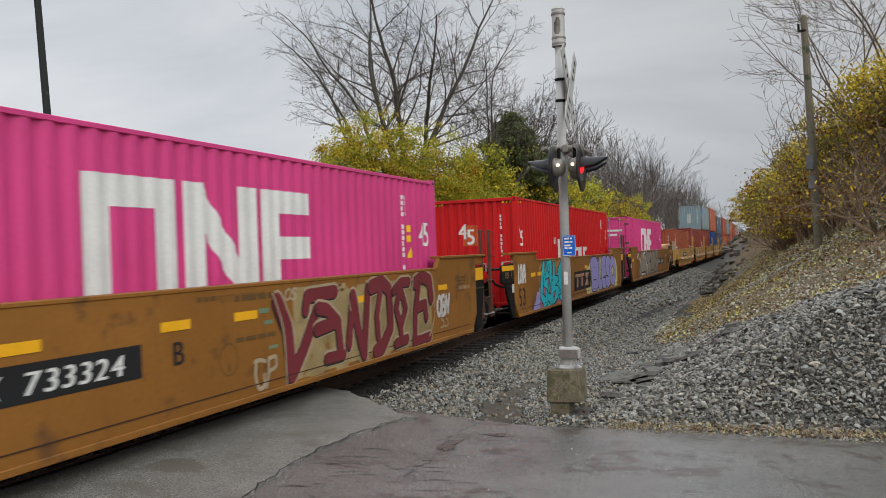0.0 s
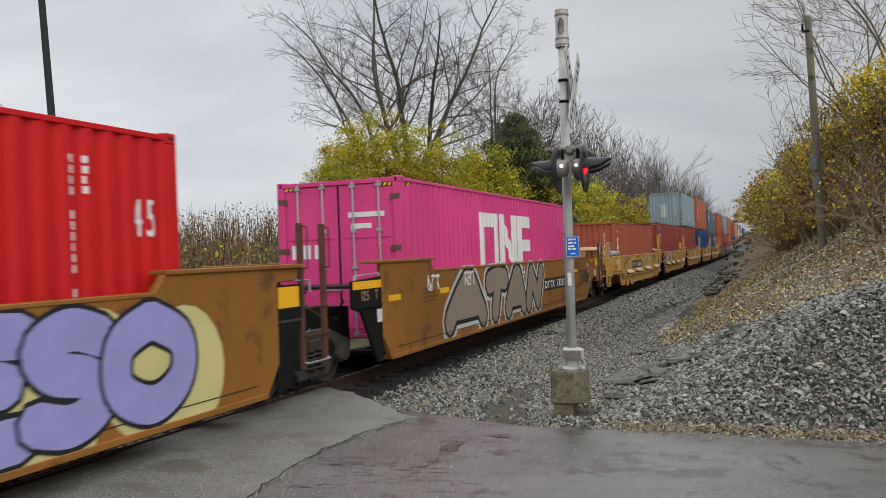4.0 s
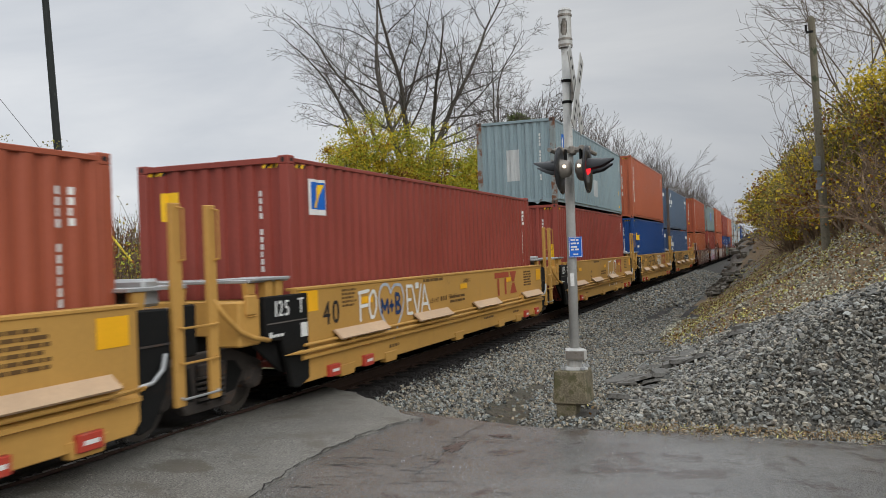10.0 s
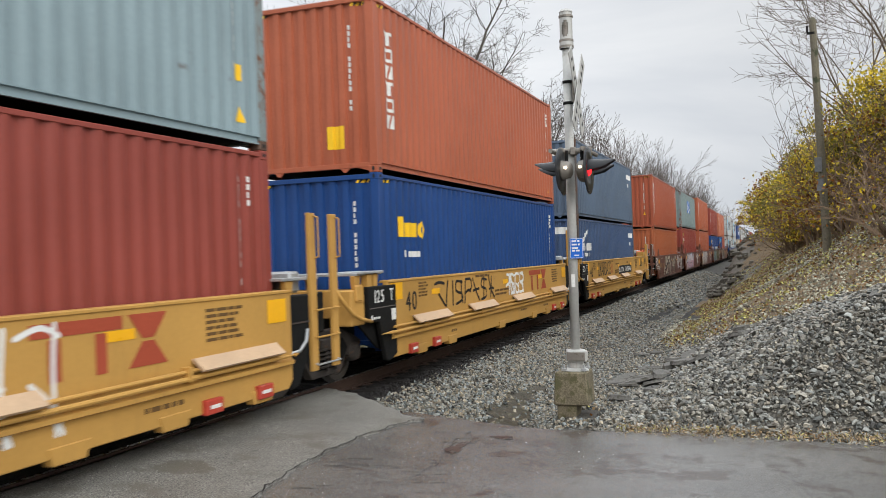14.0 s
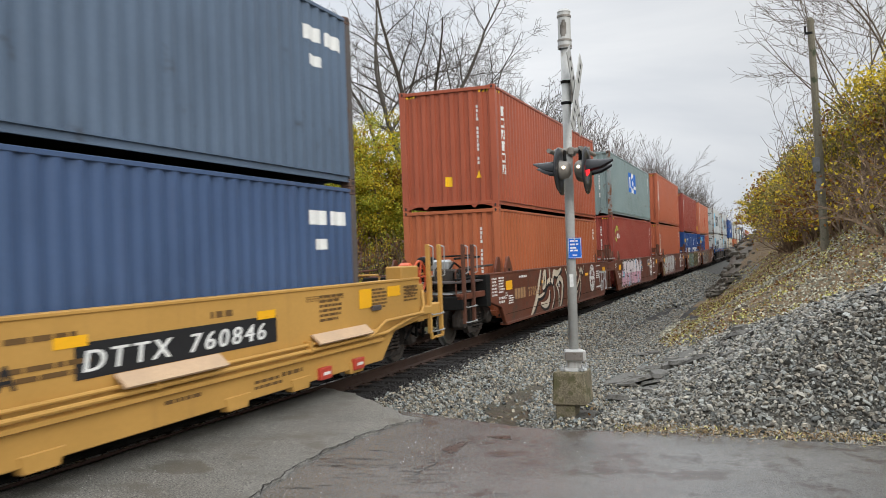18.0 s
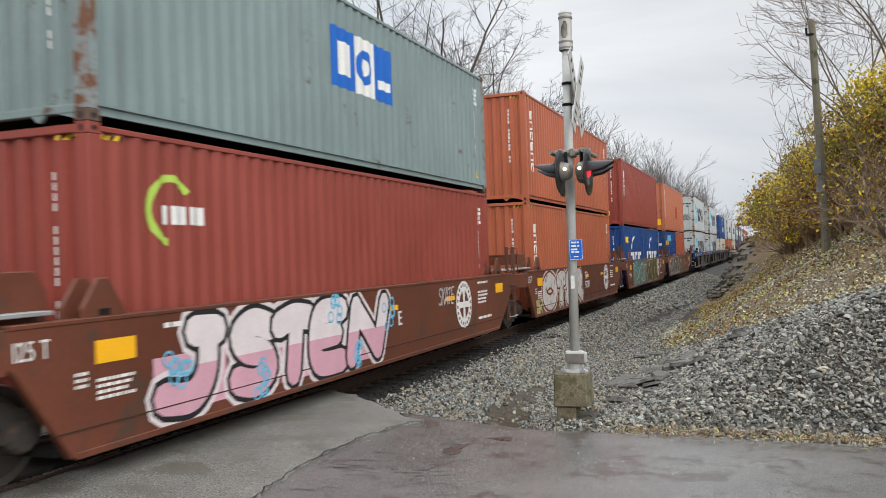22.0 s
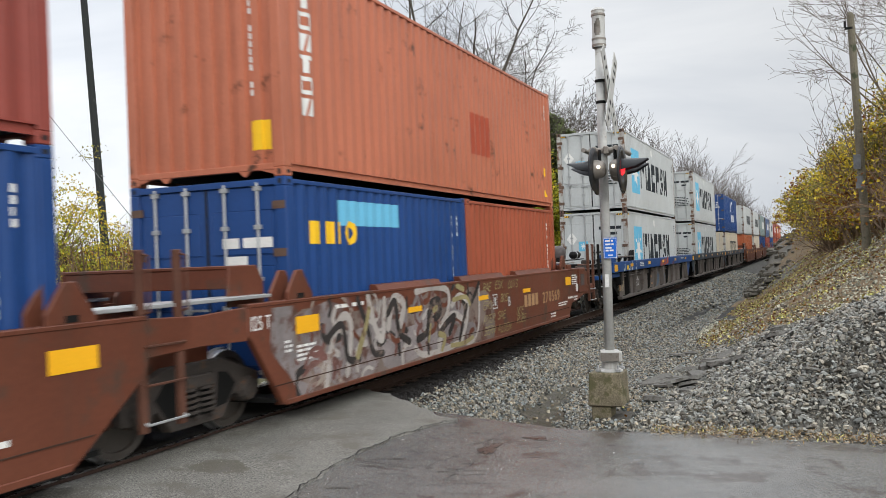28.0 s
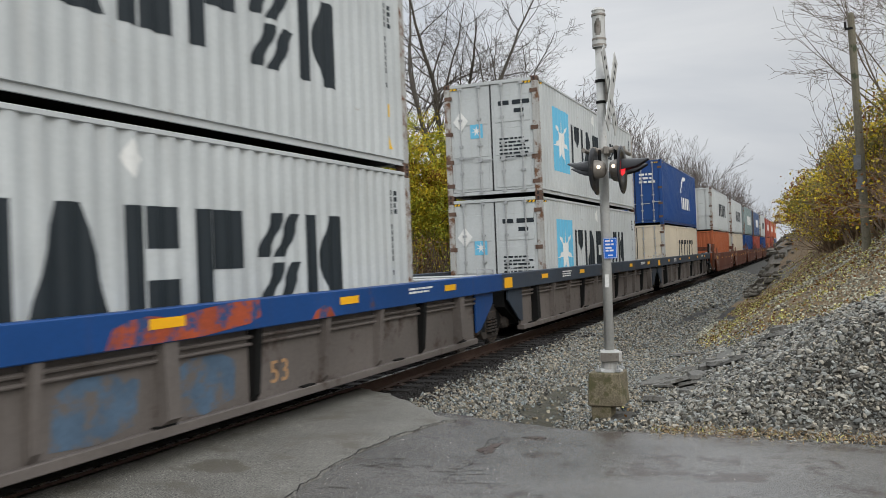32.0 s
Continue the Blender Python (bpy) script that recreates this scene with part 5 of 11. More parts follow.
def bogie(car, c, label=""):
    """A two-axle bogie with its centre c metres from the car's origin."""
    frame_shape = Shape()
    for sx in (-1, 1):
        a, b = sx * 0.93, sx * 1.06
        x0, x1 = min(a, b), max(a, b)
        frame_shape.prism([(c - 1.12, 0.62), (c - 0.98, 0.68), (c - 0.45, 0.86), (c + 0.45, 0.86), (c + 0.98, 0.68), (c + 1.12, 0.62), (c + 1.12, 0.38), (c + 0.98, 0.36), (c + 0.62, 0.44), (c + 0.42, 0.2),
                           (c - 0.42, 0.2), (c - 0.62, 0.44), (c - 0.98, 0.36), (c - 1.12, 0.38)], "x", x0, x1)
        for s in (-1, 1):
            frame_shape.lathe([(0.0, sx * 1.13), (0.12, sx * 1.13), (0.15, sx * 1.06), (0.15, sx * 0.9)], (0, c + s * 0.87, 0.46), "x", 12)
    frame_shape.box(-0.9, 0.9, c - 0.2, c + 0.2, 0.42, 0.72)
    frame_shape.lathe([(0.0, 0.86), (0.2, 0.86), (0.2, 0.7)], (0, c, 0), "z", 16)
    body = part("bogie", frame_shape, BOGIE_STEEL, car, "brown cast-steel bogie frame", bevel=0.012)
    for sx in (-1, 1):
        win = Shape()
        xo = sx * 1.064
        for s in (-1, 1):
            win.prism([(c + s * 0.3, 0.34), (c + s * 0.36, 0.72), (c + s * 0.52, 0.7), (c + s * 0.66, 0.56), (c + s * 0.5, 0.36)], "x", xo, xo - sx * 0.02)
        win.prism([(c - 0.25, 0.3), (c + 0.25, 0.3), (c + 0.25, 0.74), (c - 0.25, 0.74)], "x", xo, xo - sx * 0.02)
        part("frame_opening", win, BLACK_STEEL, body)
        for k in (-0.13, 0.13):
            coil = Shape()
            turns, seg = 5, 10
            pts = [(sx * 1.07 + 0.07 * math.cos(2 * math.pi * i / seg), c + k + 0.1 * math.sin(2 * math.pi * i / seg), 0.3 + 0.3 * i / (turns * seg)) for i in range(turns * seg + 1)]
            part("spring", coil.path(pts, 0.019, 5), BOGIE_STEEL, body)
        part("bolster_end", Shape().box(*sorted((sx * 0.9, sx * 1.12)), c - 0.22, c + 0.22, 0.6, 0.74), BOGIE_STEEL, body, bevel=0.015)
    for s in (-1, 1):
        w = Shape()
        for sx in (-1, 1):
            q = sx * 0.72
            w.lathe([(0.0, q + sx * 0.10), (0.10, q + sx * 0.10), (0.11, q + sx * 0.05), (0.36, q + sx * 0.03), (0.37, q + sx * 0.06), (0.44, q + sx * 0.065)], (0, 0, 0), "x", 28)
            w.lathe([(0.475, q - sx * 0.055), (0.36, q - sx * 0.06), (0.34, q - sx * 0.03), (0.12, q - sx * 0.02), (0.1, q - sx * 0.1)], (0, 0, 0), "x", 28)
        w.tube((-0.72, 0, 0), (0.72, 0, 0), 0.085, n=10)
        wheelset = part("wheelset", w, WHEEL_STEEL, body, "worn steel wheelset", smooth=False)
        tread = Shape()
        for sx in (-1, 1):
            q = sx * 0.72
            tread.lathe([(0.44, q + sx * 0.065), (0.452, q + sx * 0.05), (0.455, q - sx * 0.02), (0.48, q - sx * 0.035), (0.475, q - sx * 0.055)], (0, 0, 0), "x", 28)
        me = wheelset.data
        t_me = mesh_of(tread, "tread", TREAD_STEEL)
        bm = bmesh.new()
        bm.from_mesh(me)
        first = len(bm.faces)
        bm.from_mesh(t_me)
        bm.faces.ensure_lookup_table()
        for face in bm.faces[first:]:
            face.material_index = 1
        bm.to_mesh(me)
        bm.free()
        me.materials.append(TREAD_STEEL)
        bpy.data.meshes.remove(t_me)
        WHEELS.append((wheelset, c + s * 0.87, 0.455))
    return body


def ladder(car, a, x, z0, z1, paint, wide=0.42, posts_high=None, half=0.045):
    """Grab irons on two flat posts that stand at the side."""
    posts_high = posts_high or z1
    for s in (0, wide):
        post = part("ladder_post", Shape().box(x - 0.012, x + 0.05, a + s - half, a + s + half, z0, posts_high), paint, car, bevel=0.008)
        part("grab_iron", Shape().path([(x + 0.05, a + s + 0.02, posts_high - 0.6), (x + 0.12, a + s + 0.02, posts_high - 0.58), (x + 0.12, a + s + 0.02, posts_high - 0.06), (x + 0.05, a + s + 0.02, posts_high - 0.04)], 0.013), paint, post)
    for k in range(3):
        z = z0 + 0.1 + k * 0.36
        part("rung", Shape().path([(x + 0.03, a, z), (x + 0.09, a, z - 0.02), (x + 0.09, a + wide, z - 0.02), (x + 0.03, a + wide, z)], 0.014), GALVANISED if k == 0 else paint, car)


def platform(car, a0, a1, paint, rail_paint, deck=1.0, tank=None, wheel=False, dark=False, gap=0.56):
    """An end platform between a0 (outer) and a1 (at the well)."""
    lo, hi = min(a0, a1), max(a0, a1)
    s = 1 if a1 > a0 else -1
    beam = Shape().box(-0.32, 0.32, lo, hi, 0.72, deck).box(-1.42, 1.42, a0, a0 + s * 0.22, 0.78, deck - 0.03).box(-1.45, 1.45, a1 - s * 0.3, a1, 0.75, deck + 0.35)
    beam_paint, paint = paint, BLACK_STEEL if dark else paint
    part("end_frame", beam, paint, car, bevel=0.012)
    for x in (-1.0, -0.6, 0.6, 1.0):
        part("walkway", Shape().box(x - 0.17, x + 0.17, lo + 0.05, hi - 0.25, deck + 0.005, deck + 0.035), GALVANISED, car)
    for sx in (-1, 1):
        x = sx * 1.42
        for a in (a0 + s * 0.12, a0 + s * (0.12 + gap)):
            post = part("ladder_post", Shape().box(x - 0.035, x + 0.035, a - 0.04, a + 0.04, 0.5, 2.08), rail_paint, car, bevel=0.008)
            part("grab_iron", Shape().path([(x + sx * 0.03, a + 0.03, 1.5), (x + sx * 0.09, a + 0.03, 1.52), (x + sx * 0.09, a + 0.03, 2.03), (x + sx * 0.03, a + 0.03, 2.06)], 0.014), GALVANISED, post)
        if rail_paint is WELL_YELLOW:
            b0, b1 = a0 + s * 0.12, a0 + s * (0.12 + gap)
            part("stirrup", Shape().path([(x, b0, 0.6), (x + sx * 0.02, b0 + s * 0.01, 0.5), (x + sx * 0.02, b0 + s * 0.02, 0.42), (x + sx * 0.02, b1 - s * 0.02, 0.42), (x + sx * 0.02, b1 - s * 0.01, 0.5), (x, b1, 0.6)], 0.035, 6), paint, car, "bent yellow step stirrup")
        for z in (0.55, 0.85):
            part("rung", Shape().path([(x, a0 + s * 0.12, z), (x + sx * 0.07, a0 + s * 0.12, z - 0.02), (x + sx * 0.07, a0 + s * (0.12 + gap), z - 0.02), (x, a0 + s * (0.12 + gap), z)], 0.014), GALVANISED, car)
        part("side_beam", Shape().box(*sorted((sx * 1.3, sx * 1.42)), lo, hi, deck - (0.1 if dark else 0.28), deck - 0.04 + (0.06 if dark else 0)), beam_paint, car, bevel=0.01)
    for x in (-1.2, 0.2, 1.25):
        part("handrail", Shape().path([(x, a0 + s * 0.12, deck), (x, a0 + s * 0.12, deck + 0.46), (x, a0 + s * 0.18, deck + 0.5), (x, a1 - s * 0.1, deck + 0.52)], 0.018), rail_paint, car)
    part("coupler", Shape().box(-0.12, 0.12, *sorted((a0 - s * 0.2, a0)), 0.78, 0.98).box(-0.2, 0.2, *sorted((a0 - s * 0.38, a0 - s * 0.18)), 0.72, 1.0), BOGIE_STEEL, car, bevel=0.03)
    hose = [(0.35, a0 - s * 0.05, 0.85), (0.4, a0 - s * 0.25, 0.6), (0.38, a0 - s * 0.32, 0.5), (0.3, a0 - s * 0.38, 0.55)]
    part("air_hose", Shape().path(hose, 0.022), BLACK_STEEL, car)
    if tank:
        c = a1 + s * 0.92
        t = Shape().lathe([(0.0, -0.5), (0.16, -0.48), (0.23, -0.4), (0.23, 0.4), (0.16, 0.48), (0.0, 0.5)], (0.42, c, 1.7), "x", 20)
        part("air_tank", t, tank, car, "cylindrical air tank across the platform", smooth=True)
        for x in (0.05, 0.85):
            part("tank_bracket", Shape().box(x - 0.05, x + 0.05, c - 0.24, c + 0.24, 1.2, 1.66), paint, car, bevel=0.01)
        part("tank_post", Shape().box(0.92, 1.12, c - 0.1, c + 0.25, 1.3, 1.86), paint, car, bevel=0.012)
        part("tank_cap", Shape().box(0.88, 1.2, c - 0.14, c + 0.3, 1.8, 1.9), paint, car, bevel=0.012)
        part("tank_shelf", Shape().box(-1.3, 1.4, c + 0.35, c + 1.25, 1.58, 1.62), GALVANISED, car, bevel=0.008)
        part("shelf_block", Shape().box(1.05, 1.42, c + 0.85, c + 1.2, 1.62, 1.72), GALVANISED, car, bevel=0.015)
        for k in range(2):
            part("bent_pipe", Shape().path([(1.2, a0 + s * (1.0 + 0.22 * k), 1.15), (1.2, a0 + s * (1.0 + 0.22 * k), 1.55), (1.15, a0 + s * (1.15 + 0.22 * k), 1.68), (0.95, c - 0.3 + 0.1 * k, 1.7)], 0.028, 8), paint, car)
        rng = random.Random(6)
        for k in range(9):
            x, a, z = rng.uniform(0.85, 1.25), a1 - s * rng.uniform(0.05, 0.55), rng.uniform(1.2, 1.48)
            part("valve_body", Shape().box(x - 0.1, x + 0.1, a - 0.07, a + 0.07, z - 0.08, z + 0.08).lathe([(0.0, 0.1), (0.06, 0.1), (0.075, 0.16), (0.05, 0.2), (0.0, 0.2)], (x, a, z), "x", 10), paint, car, bevel=0.015)
    for k in range(3):
        part("brake_pipe", Shape().path([(-0.5 + 0.25 * k, a0 + s * 0.3, deck + 0.1), (-0.5 + 0.25 * k, a0 + s * 0.9, deck + 0.12 + 0.1 * k), (-0.2 + 0.25 * k, a1 - s * 0.4, deck + 0.2)], 0.02), BLACK_STEEL, car)
    part("valve", Shape().box(0.55, 0.85, *sorted((a0 + s * 0.75, a0 + s * 1.05)), deck + 0.03, deck + 0.33).tube((0.7, a0 + s * 0.75, deck + 0.2), (0.7, a0 + s * 0.55, deck + 0.2), 0.09, n=10), BOGIE_STEEL, car, bevel=0.02)
    if dark:
        m = (a0 + a1) / 2
        part("air_reservoir", Shape().lathe([(0.0, -0.36), (0.08, -0.35), (0.115, -0.29), (0.115, 0.29), (0.08, 0.35), (0.0, 0.36)], (0.3, m + 0.1, deck + 0.66), "y", 18), BLACK_STEEL, car, "black air reservoir", smooth=True)
        part("reservoir_band", Shape().lathe([(0.116, -0.04), (0.122, -0.03), (0.122, 0.03), (0.116, 0.04)], (0.3, m, deck + 0.66), "y", 18), GALVANISED, car)
        for k in range(4):
            q = a0 + s * (0.5 + 0.26 * k)
            part("looped_hose", Shape().path([(1.1, q, deck + 0.1), (1.2, q + s * 0.04, deck + 0.36), (1.12, q + s * 0.2, deck + 0.5), (0.95, q + s * 0.34, deck + 0.4), (0.9, q + s * 0.4, deck + 0.12)], 0.024, 8), BLACK_STEEL, car, smooth=True)
        part("control_valve", Shape().box(0.55, 0.95, m - 0.2, m + 0.25, deck + 0.06, deck + 0.5).lathe([(0.0, 0.16), (0.09, 0.16), (0.12, 0.24), (0.0, 0.28)], (0.8, m, deck + 0.3), "x", 14), BOGIE_STEEL, car, bevel=0.03)
        for z in (deck + 0.3, deck + 0.72):
            part("cross_pipe", Shape().tube((1.25, lo + 0.1, z), (1.25, hi - 0.1, z + 0.02), 0.022), BLACK_STEEL, car)
        part("lower_deck", Shape().box(0.35, 1.38, lo + 0.1, hi - 0.3, deck + 0.22, deck + 0.26), GREY_TANK, car, bevel=0.008)
    if wheel:
        c = (1.3, a0 + s * 0.8, deck + 0.46)
        rim = Shape().lathe([(0.27, -0.02), (0.295, -0.015), (0.3, 0.0), (0.295, 0.015), (0.27, 0.02), (0.26, 0.0), (0.27, -0.02)], c, "x", 28)
        for k in range(5):
            q = 2 * math.pi * k / 5
            rim.tube((c[0], c[1], c[2]), (c[0], c[1] + 0.27 * math.cos(q), c[2] + 0.27 * math.sin(q)), 0.018, n=6)
        part("brake_wheel", rim, wheel, car, "orange-red spoked brake wheel")
        part("brake_drum", Shape().lathe([(0.0, -0.02), (0.06, -0.02), (0.09, -0.05), (0.19, -0.06), (0.2, -0.16), (0.0, -0.16)], c, "x", 24), wheel, car, smooth=False)
        part("brake_housing", Shape().prism([(c[1] + s * 0.12, 1.0), (c[1] + s * 0.16, 1.62), (c[1] + s * 0.28, 1.78), (c[1] + s * 0.44, 1.72), (c[1] + s * 0.5, 1.3), (c[1] + s * 0.42, 0.95)], "x", c[0] - 0.25, c[0] - 0.02), wheel, car, bevel=0.03)
        part("brake_chain", Shape().path([(c[0] - 0.1, c[1] + s * 0.2, 1.0), (c[0] - 0.08, c[1] + s * 0.1, 0.7), (c[0] - 0.1, c[1] + s * 0.5, 0.45)], 0.02), BLACK_STEEL, car)


def reflectors(car, wall, at, z=1.32, wide=0.42, high=0.1):
    for a in at:
        part("reflector", wall.lay([rect(a, a + wide, z, z + high)], 0.006), AMBER, car)


def stencils(car, wall, seed, spots_at, ink):
    rng = random.Random(seed)
    for a, z, rows, long, high in spots_at:
        part("stencil", wall.lay(bars(a, z, rows, long, high, high * 0.8, rng), 0.004), ink, car)


def well_car(u, style, w0, w1, label, near="joint", far="joint", group="well cars of the train", bogie_at=None, far_bogie=None, low0=None, low1=None):
    """One unit of a well car. w0, w1: its sides' ends, from the near end of its container. Returns it and its painted side."""
    paint = {"brown": WELL_BROWN, "yellow": WELL_YELLOW, "rust": WELL_RUST, "blue": WELL_BLUE}[style]
    X = {"brown": 1.5, "yellow": 1.5, "rust": 1.45, "blue": 1.5}[style]
    z0, z1 = {"brown": (0.26, 1.58), "yellow": (0.3, 1.5), "rust": (0.25, 1.42), "blue": (0.3, 1.5)}[style]
    car = ride(thing("well_car", label, "railway wagon", (0, u, 0), group), u)
    for sx in (-1, 1):
        o, i = sx * X, sx * (X - 0.09)
        b0, b1 = (w0 if low0 is None else low0), (w1 if low1 is None else low1)
        if style == "brown":
            step = 1.0
            outline = [(w0, 0.62), (w0 + 0.28, z0)] + ([(w1 - 0.28, z0), (w1, 0.62)] if low1 is None else [(b1, z0), (b1 + 0.6, 0.66), (b1 + 1.2, 0.88), (w1, 1.01)]) + [(w1, z1 + 0.2), (w1 - 2.1, z1 + 0.2), (w1 - 2.3, z1), (w0 + 2.3, z1), (w0 + 2.1, z1 + 0.2), (w0, z1 + 0.2)]
            part("side_wall", Shape().prism(outline, "x", *sorted((o, i))), paint, car, bevel=0.012)
            part("top_chord", Shape().box(*sorted((sx * (X + 0.012), sx * (X - 0.14))), w0 + 2.3, w1 - 2.3, z1 - 0.015, z1 + 0.03), paint, car, bevel=0.008)
            for a0, a1 in ((w0 - 0.42, w0 + 2.2), (w1 - 2.1, w1)):
                part("end_chord", Shape().box(*sorted((sx * (X + 0.03), sx * (X - 0.2))), a0, a1, z1 + 0.19, z1 + 0.24), paint, car, bevel=0.008)
            part("bottom_chord", Shape().box(*sorted((sx * (X + 0.02), sx * (X - 0.16))), w0 + 0.3, b1 - 0.3, z0 - 0.02, z0 + 0.05), paint, car, bevel=0.008)
            part("side_seam", Shape().box(*sorted((sx * (X + 0.001), sx * (X + 0.007))), w0 + 0.5, b1 - 0.5, 0.415, 0.427), GRIMY_SEAM, car)
        elif style == "rust":
            outline = ([(w0, 1.1), (w0 + 0.07, 1.04), (w0 + 0.66, z0)] if low0 is None else [(w0, 0.82), (b0 - 0.35, 0.66), (b0, z0)]) + ([(w1 - 0.92, z0), (w1 - 0.1, 0.86), (w1, 1.0)] if low1 is None else [(b1, z0), (b1 + 0.3, 0.57), (w1 - 0.75, 0.62), (w1, 0.76)]) + [(w1, z1), (w0, z1)]
            part("side_wall", Shape().prism(outline, "x", *sorted((o, i))), paint, car, bevel=0.012)
            part("top_chord", Shape().box(*sorted((sx * (X + 0.01), sx * (X - 0.14))), w0, w1, z1 - 0.015, z1 + 0.03), paint, car, bevel=0.008)
            part("side_seam", Shape().box(*sorted((sx * (X + 0.001), sx * (X + 0.008))), max(b0, w0 + 0.45), min(b1, w1 - 0.7), 0.48, 0.493), GRIMY_SEAM, car)
            part("bottom_chord", Shape().box(*sorted((sx * (X + 0.015), sx * (X - 0.16))), max(b0, w0 + 0.7), min(b1, w1 - 0.95), z0 - 0.015, z0 + 0.05), paint, car, bevel=0.008)
            for a in (-0.38, 11.83):
                for deep in (0.0, 0.24):
                    hook = Shape().prism([(a, z1), (a, z1 + 0.12), (a + 0.2, z1 + 0.38), (a + 0.33, z1 + 0.38), (a + 0.55, z1 + 0.08), (a + 0.55, z1)], "x", *sorted((sx * (X - 0.05 - deep), sx * (X - deep))))
                    bracket = part("lock_bracket", hook, paint, car, bevel=0.01)
                    if not deep:
                        part("bracket_slot", Shape().box(*sorted((sx * X, sx * (X + 0.004))), a + 0.2, a + 0.34, z1 + 0.04, z1 + 0.1), BLACK_STEEL, bracket)
            if low0 is None:
                part("end_hood_side", Shape().prism([(-0.55, z1), (-0.56, 1.7), (-0.68, 1.88), (-1.2, 1.88), (-1.25, z1)], "x", *sorted((sx * (X - 0.22), sx * (X - 0.26)))), paint, car, bevel=0.01)
        elif style == "yellow":
            part("side_wall", Shape().prism(([(w0, z0 + 0.42), (w0 + 0.02, z0 + 0.05), (w0 + 0.1, z0)] if low0 is None else [(w0, 0.82), (b0 - 0.55, 0.76), (b0, z0)]) + ([(w1 - 0.1, z0), (w1, z0 + 0.1)] if low1 is None else [(b1, z0), (b1 + 0.5, 0.7), (w1, 0.8)]) + [(w1, z1), (w0, z1)], "x", *sorted((o, i))), paint, car, bevel=0.012)
            part("top_chord", Shape().box(*sorted((sx * (X + 0.015), sx * (X - 0.15))), w0, w1, z1 - 0.02, z1 + 0.02), paint, car, bevel=0.008)
            ledge = Shape().prism([(sx * X, 0.68), (sx * (X + 0.06), 0.65), (sx * (X + 0.06), 0.61), (sx * X, 0.59)], "y", b0 + 0.05, b1 - 0.05)
            part("side_ledge", ledge, paint, car)
            part("side_pipe", Shape().path([(sx * (X + 0.05), b0 + (0.1 if low0 is None else -1.9), 0.79 if low0 is None else 0.98), (sx * (X + 0.05), b0 + (0.12 if low0 is None else -0.42), 0.79 if low0 is None else 0.95), (sx * (X + 0.05), b0 + (0.14 if low0 is None else 0.0), 0.79), (sx * (X + 0.05), b1 - 0.3, 0.79)], 0.022, 8), paint, car)
            for a in range(1, 12, 3):
                part("pipe_clip", Shape().box(*sorted((sx * X, sx * (X + 0.1))), a - 0.03, a + 0.03, 0.69, 0.84), paint, car)
            part("side_pipe", Shape().path([(sx * (X + 0.07), w0 - (0.0 if low0 is None else 0.3), 0.72 if low0 is None else 0.86), (sx * (X + 0.07), b0 - 0.4, 0.72 if low0 is None else 0.84), (sx * (X + 0.07), b0, 0.71), (sx * (X + 0.07), b1 - 0.5, 0.72), (sx * (X + 0.07), b1 + 0.0, 0.72 if low1 is None else 0.9), (sx * (X + 0.07), w1 - 0.05, 0.72 if low1 is None else 0.92)], 0.026, 8), paint, car)
            for a in (0.55, 3.4, 6.5, 10.14):
                part("step_plate", Shape().prism([(sx * (X + 0.0), 0.9), (sx * (X + 0.03), 0.91), (sx * (X + 0.16), 0.79), (sx * (X + 0.14), 0.77)], "y", a, a + 1.6), STEP_TAN, car, "tan slanted step plate")
            for a in (0.7, 2.2, 5.4, 8.2, 9.6, 11.2):
                part("bottom_bracket", Shape().prism([(a, z0 + 0.1), (a + 0.5, z0 + 0.1), (a + 0.44, z0 - 0.06), (a + 0.06, z0 - 0.06)], "x", *sorted((sx * (X + 0.015), sx * (X - 0.1)))), paint, car, bevel=0.01)
            for a in (0.35, 1.42, 10.3, 11.3):
                lamp = part("jacking_pad", Shape().box(*sorted((sx * (X + 0.06), sx * (X - 0.02))), a, a + 0.3, z0 - 0.01, z0 + 0.15), LAMP_RED, car, bevel=0.01)
                part("pad_label", Shape().box(*sorted((sx * (X + 0.064), sx * (X + 0.06))), a + 0.06, a + 0.24, z0 + 0.05, z0 + 0.09), WHITE_MARK, lamp)
        else:
            part("top_chord", Shape().box(*sorted((o, sx * (X - 0.2))), w0 - 1.6, w1 + 1.6, 1.17, z1), paint, car, bevel=0.012)
            part("side_wall", Shape().box(*sorted((sx * (X - 0.16), sx * (X - 0.2))), w0, w1, z0, 1.17), WELL_GREY, car)
            part("bottom_chord", Shape().box(*sorted((sx * (X - 0.08), sx * (X - 0.24))), w0, w1, z0 - 0.04, z0 + 0.06), WELL_GREY, car, bevel=0.01)
            part("rub_rail", Shape().tube((sx * (X - 0.12), w0, 1.08), (sx * (X - 0.12), w1, 1.08), 0.025).tube((sx * (X - 0.12), w0, 1.0), (sx * (X - 0.12), w1, 1.0), 0.02), WELL_GREY, car)
            for k in range(11):
                a = -1.58 + 1.51 * k
                big = k % 5 == 0
                part("side_post", Shape().prism([(sx * (X - 0.17), z0 + 0.03), (sx * (X - (0.0 if big else 0.08)), z0 + 0.14), (sx * (X - 0.02), 1.17), (sx * (X - 0.17), 1.17)], "y", a, a + (0.2 if big else 0.1)), WELL_GREY if k % 3 else BLACK_STEEL, car)
    for k in range(7):
        a = b0 + 0.7 + (b1 - b0 - 1.4) * k / 6
        part("floor_beam", Shape().box(-X + 0.09, X - 0.09, a - 0.14, a + 0.14, z0 + 0.03, z0 + 0.08), BLACK_STEEL, car)
